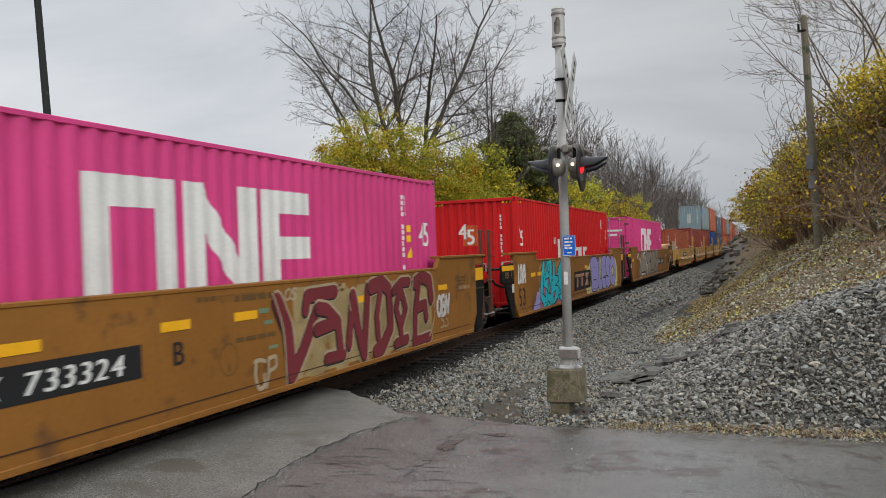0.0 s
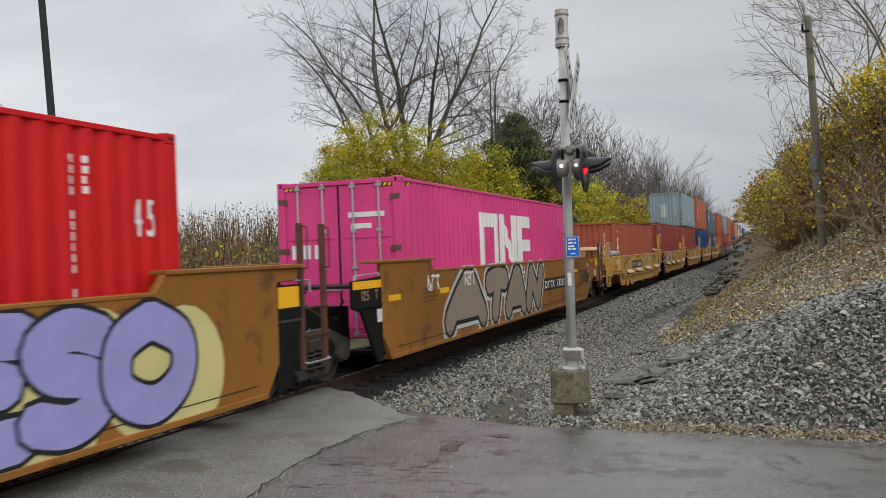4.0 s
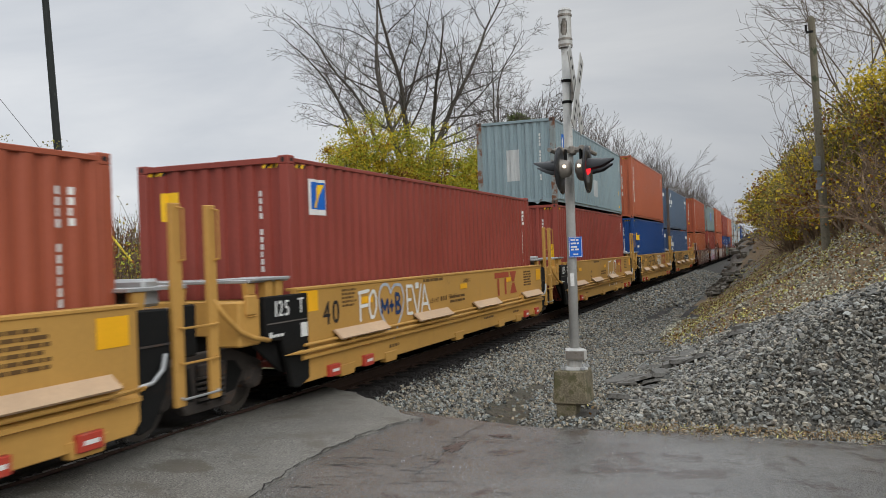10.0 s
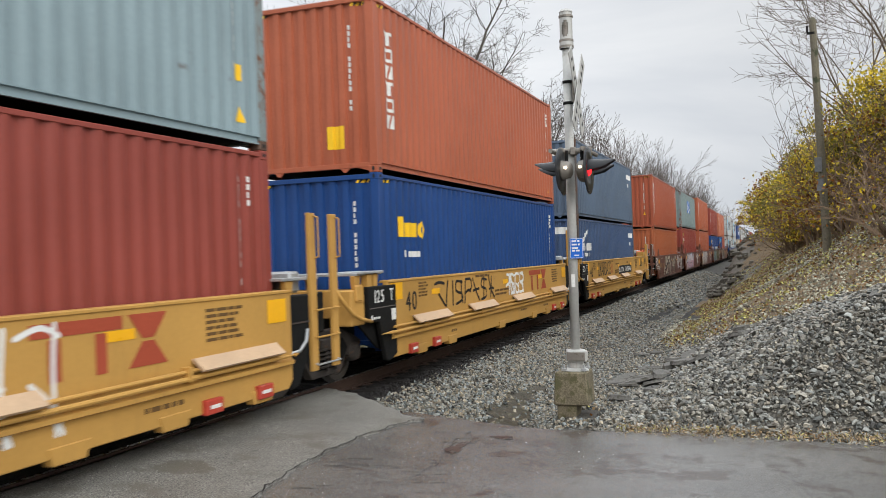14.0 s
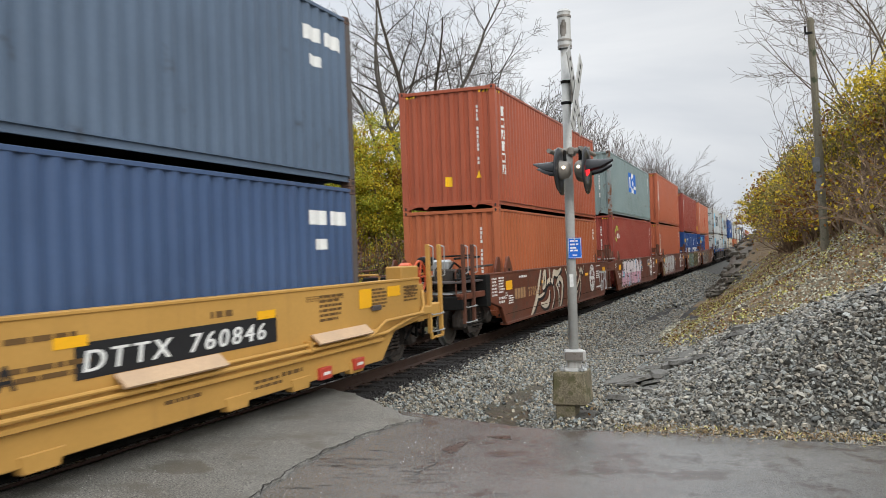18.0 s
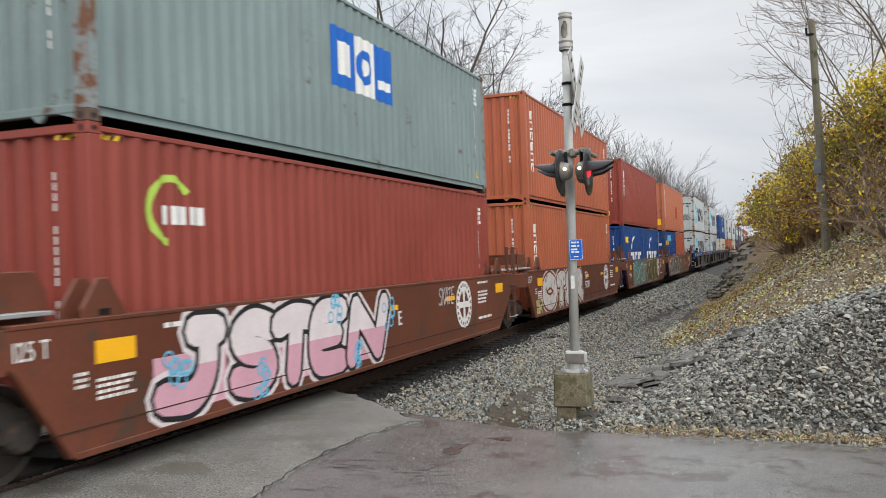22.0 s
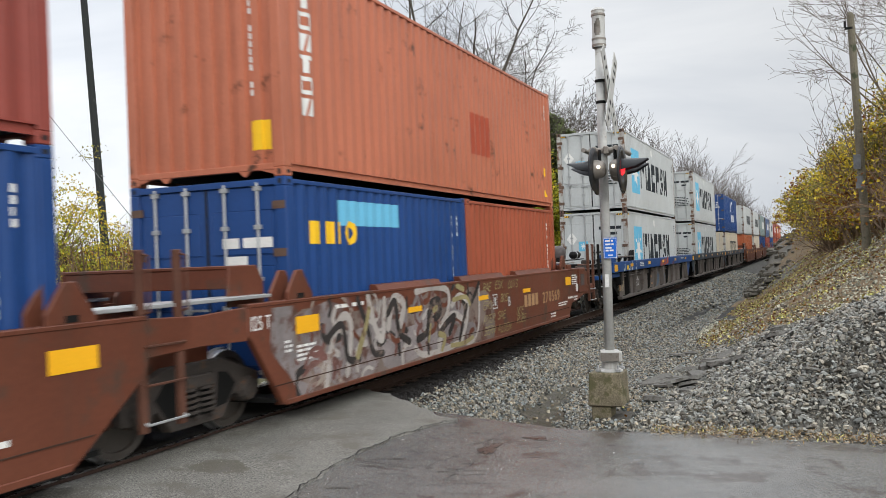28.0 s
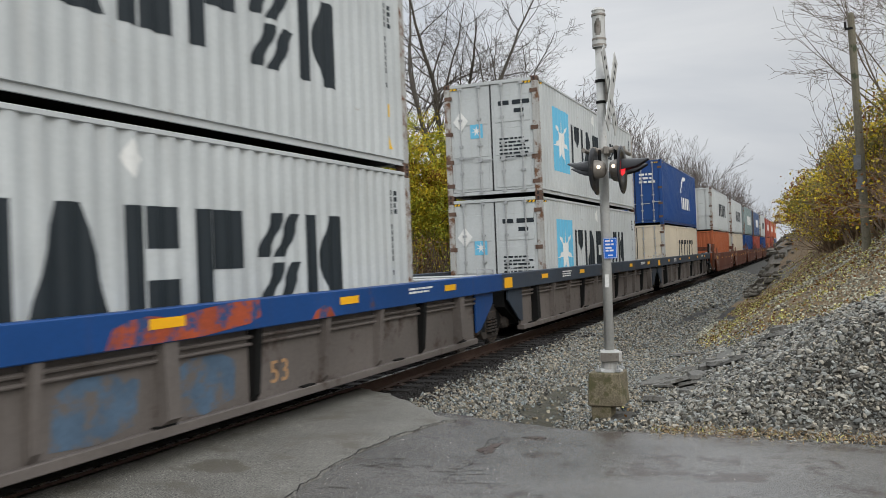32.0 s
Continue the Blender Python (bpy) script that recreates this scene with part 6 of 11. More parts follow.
    for a, s in ((w0, -1), (w1, 1)):
        bulk = Shape().prism([(a, z0 + 0.1), (a, 1.12), (a + s * 0.85, 1.12), (a + s * 0.85, 0.8)], "x", *((-1.28, 1.28) if style == "blue" else (-0.9, 0.9)))
        part("bulkhead", bulk, paint if style == "rust" else BLACK_STEEL, car)
    for side_of, a, s in ((near, w0, -1), (far, w1, 1)):
        if side_of == "joint":
            tint = BLACK_STEEL if style in ("yellow", "blue") else paint
            for sx in (-1, 1):
                reach = 0.9
                if style == "brown" and s > 0:
                    sh = part("end_shield", Shape().prism([(a, 0.22), (a + 0.3, 0.3), (a + 0.5, 0.75), (a + 0.62, 1.2), (a + 0.62, 1.56), (a, 1.57)], "x", *sorted((sx * (X - 0.02), sx * (X - 0.07)))), BLACK_STEEL, car, "black end shield", bevel=0.008)
                    part("end_reflector", Shape().box(*sorted((sx * (X - 0.022), sx * (X - 0.012))), a + 0.04, a + 0.54, 1.28, 1.54), AMBER, sh)
                    part("shield_seam", Shape().box(*sorted((sx * (X - 0.022), sx * (X - 0.01))), a + 0.01, a + 0.6, 1.1, 1.13), BOGIE_STEEL, sh)
                    part("end_chord", Shape().box(*sorted((sx * (X + 0.03), sx * (X - 0.2))), a, a + 0.62, z1 + 0.19, z1 + 0.24), paint, car, bevel=0.008)
                    part("end_web", Shape().prism([(a, 1.6), (a + 0.5, 1.62), (a + 0.6, z1 + 0.19), (a, z1 + 0.19)], "x", *sorted((sx * (X - 0.02), sx * (X - 0.06)))), paint, car, bevel=0.006)
                    continue
                if style == "brown":
                    sh = part("end_shield", Shape().prism([(a, 0.26), (a + s * 0.2, 0.26), (a + s * 0.72, 1.06), (a + s * 1.02, 1.13), (a + s * 1.02, 1.53), (a, 1.57)], "x", *sorted((sx * (X - 0.02), sx * (X - 0.07)))), BLACK_STEEL, car, "black end shield", bevel=0.008)
                    part("end_reflector", Shape().box(*sorted((sx * (X - 0.022), sx * (X - 0.012))), *sorted((a + s * 0.02, a + s * 1.0)), 1.4, 1.52), AMBER, sh)
                    part("white_label", Shape().box(*sorted((sx * (X - 0.022), sx * (X - 0.014))), *sorted((a + s * 0.02, a + s * 0.19)), 0.87, 1.07), WHITE_MARK, sh)
                    part("shield_rib", Shape().box(*sorted((sx * (X - 0.022), sx * (X - 0.0))), *sorted((a + s * 0.02, a + s * 1.0)), 1.12, 1.15), BLACK_STEEL, sh)
                    if s < 0 and sx > 0:
                        part("axle_load_mark", Wall([(-9, 0), (30, 0)], lambda p, z, o: (X - 0.02 + o, p, z)).lay(words("125", a - 0.76, 1.23, 0.15, 0.9, 0, 0.06) + words("T", a - 0.26, 1.23, 0.15, 0.9, 0, 0.06), 0.006), TAN_MARK, sh)
                    continue
                if style == "rust":
                    part("end_shield", Shape().prism([(a, 1.05), (a + s * 0.95, 1.08), (a + s * 0.95, 1.38), (a, 1.42)], "x", *sorted((sx * (X - 0.01), sx * (X - 0.06)))), paint, car, bevel=0.008)
                    continue
                if style == "yellow" and s > 0:
                    shield = Shape().prism([(a, 0.26), (a + 0.2, 0.3), (a + 0.42, 0.6), (a + 0.5, 0.95), (a + 0.5, 1.44), (a, 1.45)], "x", *sorted((sx * (X - 0.02), sx * (X - 0.07))))
                    sh = part("end_shield", shield, BLACK_STEEL, car, "black end shield", bevel=0.02)
                    part("shield_seam", Shape().box(*sorted((sx * (X - 0.022), sx * (X - 0.008))), a + 0.02, a + 0.48, 1.08, 1.1), BOGIE_STEEL, sh)
                    part("guard_plate", Shape().box(*sorted((sx * (X - 0.1), sx * (X - 0.14))), a + 0.62, a + 1.04, 0.9, 1.45), BLACK_STEEL, car, bevel=0.02)
                    part("end_hose", Shape().path([(sx * (X - 0.02), a - 0.02, 0.72), (sx * (X + 0.02), a + 0.15, 0.74), (sx * (X + 0.03), a + 0.3, 0.85), (sx * (X + 0.02), a + 0.36, 1.0)], 0.022, 8), GALVANISED, car, smooth=True)
                    continue
                shield = Shape().prism([(a, 0.45), (a + s * 0.25, 0.5), (a + s * 0.95, 0.95), (a + s * 0.95, 1.38), (a, 1.42)], "x", *sorted((sx * (X - 0.1), sx * (X - 0.14))))
                sh = part("end_shield", shield, BLACK_STEEL if style == "yellow" else paint, car, bevel=0.008)
            if style == "rust" and s < 0:
                part("end_hood", Shape().box(-X + 0.26, X - 0.26, -1.2, -0.66, 1.84, 1.88).box(-X + 0.26, X - 0.26, -1.19, -1.15, 1.62, 1.84), paint, car, bevel=0.008)
            if style == "rust":
                if s < 0:
                    for x in (-1.2, 1.2):
                        part("walkway", Shape().box(x - 0.2, x + 0.2, -3.45, -0.66, 1.5, 1.54), GALVANISED, car, bevel=0.006)
                continue
            deck = 1.62 if style == "yellow" else 1.42
            part("walkway", Shape().box(-X + 0.1, X - 0.1, *sorted((a, a + s * 0.9)), deck, deck + 0.04), GALVANISED if style != "brown" else BLACK_STEEL, car, bevel=0.006)
            if style == "yellow":
                for q in (0.12, 0.75):
                    for sx in (-1, 1):
                        part("walkway_bracket", Shape().prism([(a + s * q, 1.4), (a + s * (q + 0.12), 1.4), (a + s * (q + 0.16), deck), (a + s * (q - 0.04), deck)], "x", *sorted((sx * (X - 0.12), sx * (X - 0.2)))), paint, car, bevel=0.008)
                part("end_crossbeam", Shape().box(-X + 0.14, X - 0.14, *sorted((a + s * 0.55, a + s * 0.95)), 1.0, 1.42), paint, car, bevel=0.012)
                continue
            for sx in (-1, 1):
                x = sx * (X - 0.05)
                part("handrail", Shape().path([(x, a, 1.44), (x, a + s * 0.02, 1.62), (x, a + s * 0.88, 1.6), (x, a + s * 0.9, 1.44)], 0.016), GALVANISED, car)
            part("air_hose", Shape().path([(0.8, a, 1.2), (0.9, a + s * 0.4, 0.95), (0.85, a + s * 0.8, 1.0), (0.8, a + s * 1.2, 1.2)], 0.025), BOGIE_STEEL, car)
        else:
            platform(car, a + s * side_of["reach"], a, paint, side_of.get("rails", paint), tank=side_of.get("tank"), wheel=side_of.get("wheel", False), dark=side_of.get("dark", False), deck=side_of.get("deck", 1.0), gap=side_of.get("gap", 0.56))
    if bogie_at is not None:
        bogie(car, bogie_at)
    if far_bogie is not None:
        bogie(car, far_bogie)
    high = z1
    return car, Wall([(w0 - 4, 0.0), (w1 + 4, 0.0)], lambda a, z, o: (X + o, a, z))


STEP_TAN = principled("tan_step_plate", (0.46, 0.32, 0.2), 0.6, 0, 0.12, 2, 0.08, 30, (0.2, 0.12, 0.07), 0.66, 4)
BRAKE_ORANGE = principled("orange_red_brake_paint", (0.5, 0.09, 0.03), 0.55, 0, 0.15, 3, 0.08, 30, RUST, 0.66, 4)
TAN_TANK = principled("tan_tank_paint", (0.42, 0.26, 0.12), 0.5, 0, 0.12, 3, 0.08, 30, RUST, 0.7, 4)
GREY_TANK = principled("dark_grey_tank_paint", (0.07, 0.06, 0.058), 0.5, 0, 0.15, 3, 0.08, 30, RUST, 0.62, 4)


# ---- the train, from its front to its tail ----
HC, SC = 2.896, 2.591
L40, L45, L20 = 12.192, 13.716, 6.058
LOW = 0.37


def crossed_mark(car, wall, a, z, wide, high, ink=None, slant=0.0):
    """A mark of plain forms: a long bar over two posts, and a waisted block."""
    t = 0.08 * wide
    lean = lambda poly: [(p + slant * (q - z), q) for p, q in poly]
    top, m = z + high, a + 0.82 * wide
    forms = [rect(a, a + 0.62 * wide, z + high * 0.76, top), rect(a + 0.11 * wide, a + 0.11 * wide + t, z, z + high * 0.72), rect(a + 0.42 * wide, a + 0.42 * wide + t, z, z + high * 0.72)]
    forms += [[(m - 2 * t, top), (m + 2 * t, top), (m + 0.6 * t, z + high * 0.53), (m - 0.6 * t, z + high * 0.53)], [(m - 0.6 * t, z + high * 0.47), (m + 0.6 * t, z + high * 0.47), (m + 2 * t, z), (m - 2 * t, z)]]
    part("owner_mark", wall.lay([lean(q) for q in forms], 0.006), ink or RED_MARK, car)


def number_panel(car, wall, a, number, z=0.79, long=2.75):
    """A black panel with the car's code and number."""
    part("number_panel", wall.lay([rect(a, a + long, z, z + 0.32)], 0.004), BLACK_MARK, car)
    part("owner_code", wall.lay(words("DTTX", a + 0.06, z + 0.06, 0.2, 1.2 * long / 2.75, 0.15, 0.08), 0.006), WHITE_MARK, car)
    part("car_number", wall.lay(words(number, a + 1.3 * long / 2.75, z + 0.06, 0.2, 1.22 * long / 2.75, 0.15, 0.08), 0.006), WHITE_MARK, car)


def pink_blocks(box, walls, a, z):
    """Three plain white forms: an arch, a barred slab and a comb."""
    s, h = walls["side"], 1.5
    polys = [rect(a, a + 0.36, z, z + h), rect(a + 0.36, a + 1.0, z + h - 0.32, z + h), rect(a + 1.0, a + 1.37, z, z + h)]
    b = a + 1.5
    polys += [rect(b, b + 0.36, z, z + h), rect(b + 1.08, b + 1.45, z, z + h), [(b + 0.36, z + h - 0.05), (b + 0.36, z + h * 0.62), (b + 1.08, z + h * 0.08), (b + 1.08, z + h * 0.42)]]
    c = a + 3.1
    polys += [rect(c, c + 0.38, z, z + h), rect(c + 0.38, c + 1.2, z + h - 0.3, z + h), rect(c + 0.38, c + 1.2, z + 0.6, z + 0.9), rect(c + 0.38, c + 1.2, z, z + 0.28)]
    part("white_block_logo", s.lay(polys, 0.004), WHITE_MARK, box, "white block forms painted on the side")


def stacked_blocks(box, walls, a, z_top, count, size, ink=None):
    """A brand written downwards, as a column of plain forms: a bar over a post, a square ring, a slashed slab."""
    polys = []
    size *= 1.15
    w, q = size * 1.4, size * 0.24
    m = a + w / 2
    for k in range(count):
        t = z_top - k * size * 1.22
        b = t - size
        if k % 3 == 0:
            polys += [rect(a, a + w, t - q, t), rect(m - q * 0.9, m + q * 0.9, b, t - q)]
        elif k % 3 == 1:
            polys += [rect(a, a + w, t - q, t), rect(a, a + w, b, b + q), rect(a, a + q * 1.4, b + q, t - q), rect(a + w - q * 1.4, a + w, b + q, t - q)]
        else:
            polys += [[(a, b), (a + w * 0.4, b), (a + w * 0.6, t), (a, t)], [(a + w * 0.52, b), (a + w, b), (a + w, t), (a + w * 0.72, t)]]
    part("vertical_mark", walls["side"].lay(polys, 0.004), ink or WHITE_MARK, box)


def scribble(car, w, seed, a0, a1, z0, z1, n, wide, ink):
    part("tag_scrawl", w.lay([q for p in scrawl(random.Random(seed), a0, a1, z0, z1, n) for q in stroke(p, wide)], 0.006), ink, car)


def brown_unit(u, label, w1=15.2, **kw):
    return well_car(u, "brown", -1.5, w1, label, **kw)


def build_brown_car():
    first, w = brown_unit(2.03, "weathered brown well car with beige and maroon graffiti", bogie_at=-3.0)
    number_panel(first, w, 2.06, "733324")
    part("end_letter", w.lay(words("B", 5.26, 0.84, 0.25, 1.0, 0, 0.08), 0.005), BLACK_MARK, first)
    piece(first, w, [
        [(0.1, [(7.32, 1.36), (7.55, 1.0), (7.62, 0.42)]), (0.09, [(7.66, 0.44), (7.95, 0.72), (8.35, 1.2)]), (0.08, [(8.02, 1.2), (8.08, 1.38), (8.86, 1.4)])],
        [(0.08, [(8.36, 1.2), (8.62, 1.16), (8.94, 0.96)]), (0.08, [(8.3, 0.92), (8.92, 0.98), (8.98, 0.56)]), (0.07, [(8.56, 0.5), (9.06, 0.5)])],
        [(0.08, [(9.24, 0.62), (9.42, 1.32)]), (0.09, [(9.42, 1.3), (9.56, 0.8), (9.74, 0.42)]), (0.08, [(9.74, 0.42), (9.84, 0.9), (9.94, 1.4)])],
        [(0.1, [(10.04, 1.4), (10.45, 1.46), (10.72, 1.32), (10.74, 0.74), (10.4, 0.46), (10.16, 0.42)]), (0.07, [(10.38, 1.3), (10.22, 0.95), (10.26, 0.62)])],
        [(0.07, [(10.9, 1.3), (11.2, 1.42), (11.55, 1.42)]), (0.075, [(11.16, 1.34), (10.98, 1.0), (11.14, 0.7), (11.38, 0.98), (11.2, 1.3)]), (0.075, [(11.14, 0.7), (11.16, 0.5)]), (0.07, [(10.92, 0.45), (11.4, 0.48)])],
        [(0.1, [(11.8, 1.38), (12.15, 1.48), (12.5, 1.4), (12.56, 1.08)]), (0.085, [(11.98, 1.34), (11.8, 0.9), (11.72, 0.4)]), (0.08, [(11.9, 0.96), (12.26, 1.0), (12.3, 0.76)]), (0.07, [(11.72, 0.4), (12.1, 0.4), (12.45, 0.42)])]],
        MAROON, BEIGE, 0.035, BEIGE_HAZE)
    part("spray_highlight", w.lay([q for p in ([(12.62, 1.46), (12.72, 1.1), (12.66, 0.7), (12.4, 0.42)], [(7.2, 1.46), (7.42, 1.0), (7.46, 0.32)], [(9.2, 1.44), (9.3, 1.1)], [(11.72, 1.5), (11.64, 1.1), (11.6, 0.5)]) for q in stroke(eased(p), 0.014)], 0.016), BEIGE, first)
    tag_line(first, w, "OS", 7.5, 7.8, 1.36, 1.5, 0.014, BEIGE)
    part("pale_smudges", w.lay([rect(6.9, 7.12, 1.24, 1.3), rect(7.0, 7.2, 1.1, 1.15), rect(7.1, 7.3, 0.8, 0.84), rect(8.1, 8.3, 1.02, 1.06)], 0.004), GREEN_SPRAY, first)
    part("faint_number", w.lay(words("DTTX 733324 B", 6.12, 1.42, 0.085, 1.0, 0, 0.04), 0.005), BROWN_MARK, first)
    scribble(first, w, 90, 6.75, 7.25, 0.36, 0.7, 2, 0.025, BEIGE)
    tag_line(first, w, "OBN", 12.86, 13.5, 0.74, 1.08, 0.045, STREAKED_WHITE)
    tag_line(first, w, "SS", 13.0, 13.45, 0.5, 0.76, 0.014, BEIGE)
    for a in (13.9, 14.4, 14.85):
        part("size_mark", w.lay(words("48" if a < 14.6 else "53", a, 1.33, 0.11, 0.8, 0, 0.04) + [rect(a + 0.2, a + 0.23, 1.2, 1.46)], 0.005), BROWN_MARK, first)
    part("tan_band", w.lay(bars(14.1, 1.22, 1, 0.75, 0.07, 0.02, random.Random(41)), 0.005), TAN_MARK, first)
    part("sprayed_ring", w.lay(ring(6.25, 0.78, 0.17, 0.185, 20) + [rect(6.23, 6.27, 0.65, 0.74)], 0.004), BROWN_MARK, first)
    reflectors(first, w, (-0.5, 3.1, 5.1, 6.38, 9.45, 12.94), 1.19, 0.48)
    stencils(first, w, 3, [(5.7, 1.5, 1, 0.5, 0.05), (6.4, 1.48, 1, 1.2, 0.07), (6.4, 1.0, 1, 0.9, 0.05), (8.6, 1.5, 2, 0.6, 0.04), (14.0, 1.4, 5, 0.5, 0.035)], BROWN_MARK)
    box, walls = container(2.03, LOW, L45, HC, PINK, "bright pink corrugated container with white block forms")
    pink_blocks(box, walls, 4.45, 0.9)
    part("size_number", walls["side"].lay(words("45", 12.9, 1.65, 0.46, 0.55, 0, 0.1), 0.004), WHITE_MARK, box)
    codes(box, walls, HC, None, False, 12.5)
    part("warning_label", walls["side"].lay([[(12.31, 1.44), (12.53, 1.44), (12.42, 1.64)]], 0.005), SIGN_YELLOW, box)
    for z in (1.72, 1.9):
        part("warning_label", walls["side"].lay([rect(12.32, 12.44, z, z + 0.12)], 0.005), SIGN_YELLOW, box)

    second, w = brown_unit(21.74, "weathered brown well car with teal and lilac graffiti", bogie_at=-2.95)
    part("capacity_mark", w.lay(words("53", -1.2, 0.5, 0.46, 0.95, 0, 0.04), 0.005), BLACK_MARK, second)
    for cloud in ([(1.0, 0.87), (0.88, 0.84), (0.78, 0.74), (0.64, 0.77), (0.55, 0.7), (0.5, 0.56), (0.42, 0.5), (0.3, 0.46), (0.17, 0.28), (0.89, 0.28), (1.1, 0.5)], [(4.2, 0.87), (4.45, 0.9), (4.66, 0.8), (4.56, 0.6), (4.72, 0.56), (4.79, 0.45), (4.76, 0.29), (3.9, 0.29), (4.1, 0.64)]):
        part("spray_cloud", w.lay(convex(cloud), 0.003), LILAC, second)
    halo = ([(2.39, 1.3), (2.5, 1.55), (2.86, 1.52), (3.0, 1.18)], [(3.06, 1.21), (3.2, 1.47), (4.05, 1.5), (4.3, 0.97)], [(0.98, 0.9), (0.93, 1.3), (1.2, 1.44)])
    part("spray_haze", w.lay([q for p in halo for q in stroke(eased(p), 0.035)], 0.0028), TAN_MARK, second)
    for under in ([(0.97, 0.6), (1.45, 0.28), (0.89, 0.28)], [(1.7, 0.6), (2.14, 0.27), (1.74, 0.28)], [(2.95, 0.4), (3.2, 0.55), (3.46, 0.3), (2.8, 0.28)], [(3.8, 0.8), (4.2, 0.8), (4.05, 0.36)], [(2.9, 1.2), (3.2, 1.2), (3.2, 0.8), (2.8, 0.9)]):
        part("spray_shadow", w.lay(convex(under), 0.0032), MAUVE_PINK, second)
        part("spray_outline", w.lay(stroke(under + under[:1], 0.014), 0.0036), BLACK_MARK, second)
    letters = ([(1.35, 1.56), (1.58, 1.56), (1.51, 1.2), (1.4, 1.12), (1.24, 0.68), (1.53, 0.57), (1.6, 0.82), (1.87, 0.71), (1.8, 0.38), (1.4, 0.28), (0.98, 0.58), (1.01, 0.94)],
               [(1.77, 1.56), (2.08, 1.56), (2.13, 1.25), (1.93, 1.22), (1.92, 1.08), (1.59, 1.04), (1.61, 1.19), (1.73, 1.28)],
               [(2.08, 1.56), (2.34, 1.56), (2.32, 0.69), (2.24, 0.29), (1.8, 0.46), (1.79, 0.72), (2.06, 0.62), (2.14, 0.79), (2.11, 1.25)],
               [(2.53, 1.51), (2.78, 1.51), (2.74, 1.11), (3.08, 1.1), (3.2, 0.95), (2.74, 0.83), (3.06, 0.81), (3.26, 0.65), (3.04, 0.48), (2.63, 0.34), (2.26, 0.3), (2.34, 0.98), (2.46, 1.01)],
               [(3.63, 1.56), (3.87, 1.56), (3.79, 1.16), (3.55, 1.06), (4.27, 0.94), (4.26, 0.77), (4.03, 0.33), (3.74, 0.4), (3.42, 0.34), (3.13, 0.53), (3.52, 0.57), (3.19, 0.8), (3.18, 1.3)])
    part("spray_fill", w.lay(convex([(1.35, 1.0), (1.02, 0.9), (1.0, 0.58), (1.4, 0.29), (2.24, 0.3), (2.63, 0.34), (3.0, 0.48), (3.42, 0.35), (3.74, 0.4), (4.03, 0.36), (4.2, 0.8), (3.6, 1.05), (3.2, 1.2), (2.82, 1.02), (2.5, 1.02), (2.33, 1.42), (1.77, 1.45), (1.5, 1.2)]), 0.0039), TEAL, second)
    for k, letter in enumerate(letters):
        part("spray_lettering", w.lay(convex(letter), 0.0042 + 0.001 * k), TEAL, second)
        part("spray_outline", w.lay(stroke(letter + letter[:1], 0.017), 0.0046 + 0.001 * k), BLACK_MARK, second)
    for hole in ([(1.31, 0.9), (1.58, 0.8), (1.54, 0.57), (1.23, 0.68)], [(1.89, 1.08), (2.01, 1.09), (2.13, 0.8), (2.12, 0.62), (1.96, 0.67)], [(2.48, 0.62), (2.77, 0.71), (2.73, 0.63), (2.5, 0.43)], [(3.54, 0.85), (3.96, 0.8), (3.75, 0.56)], [(1.94, 1.49), (1.95, 1.26), (1.83, 1.27)]):
        part("spray_counter", w.lay([hole], 0.0105), MAUVE_PINK, second)
        part("spray_outline", w.lay(stroke(hole + hole[:1], 0.014), 0.011), BLACK_MARK, second)
    tag_line(second, w, "LOVA", -1.2, -0.5, 1.08, 1.5, 0.035, WHITE_MARK)
    sprayed(second, w, "BLESO", [(8.05, 10.0), (9.45, 10.85), (10.2, 11.6), (11.1, 12.5), (12.05, 13.65)], 0.3, 1.58, 0.185, LILAC, BLACK_MARK, 0.045, PALE_YELLOW)
    tag_line(second, w, "SKOR", 7.55, 8.35, 0.55, 1.1, 0.02, BLACK_MARK, 0.1)
    part("spray_cloud", w.lay(ring(7.8, 0.75, 0.0, 0.5, 20), 0.0025), PALE_YELLOW, second)
    part("mark_panel", w.lay([[(5.4, 0.52), (8.1, 0.52), (8.2, 1.12), (5.5, 1.12)]], 0.004), BLACK_MARK, second)
    crossed_mark(second, w, 5.6, 0.62, 2.3, 0.42, TAN_PINK, 0.15)
    reflectors(second, w, (0.03, 0.72, 4.48, 7.2), 1.18, 0.48)
    stencils(second, w, 7, [(6.3, 0.95, 2, 0.5, 0.1), (9.0, 1.5, 1, 0.9, 0.06)], BROWN_MARK)
    ladder(second, -3.92, 1.42, 0.45, 2.35, LADDER_RUST, 0.6)
    part("air_hose", Shape().path([(1.3, -3.2, 1.55), (1.36, -3.05, 1.3), (1.38, -2.75, 1.12), (1.42, -2.3, 1.03), (1.5, -1.95, 1.02)], 0.028, 8), BLACK_STEEL, second, smooth=True)
    box, walls = container(21.74, LOW, L45, HC, SCARLET, "scarlet corrugated container with white block forms")
    for wall, a, wide in (("front", -0.42, 0.8), ("side", 0.13, 0.66)):
        part("size_number", walls[wall].lay(words("4", a, 1.84, 0.42, wide, 0, 0.08) + words("5", a + 0.27 * wide + 0.0, 1.7 if wall == "front" else 1.62, 0.42, wide, 0, 0.08), 0.005), WHITE_MARK, box)
    part("patch", walls["front"].lay([rect(-0.3, 0.12, 1.66, 2.2)], 0.003), BRAKE_ORANGE, box)
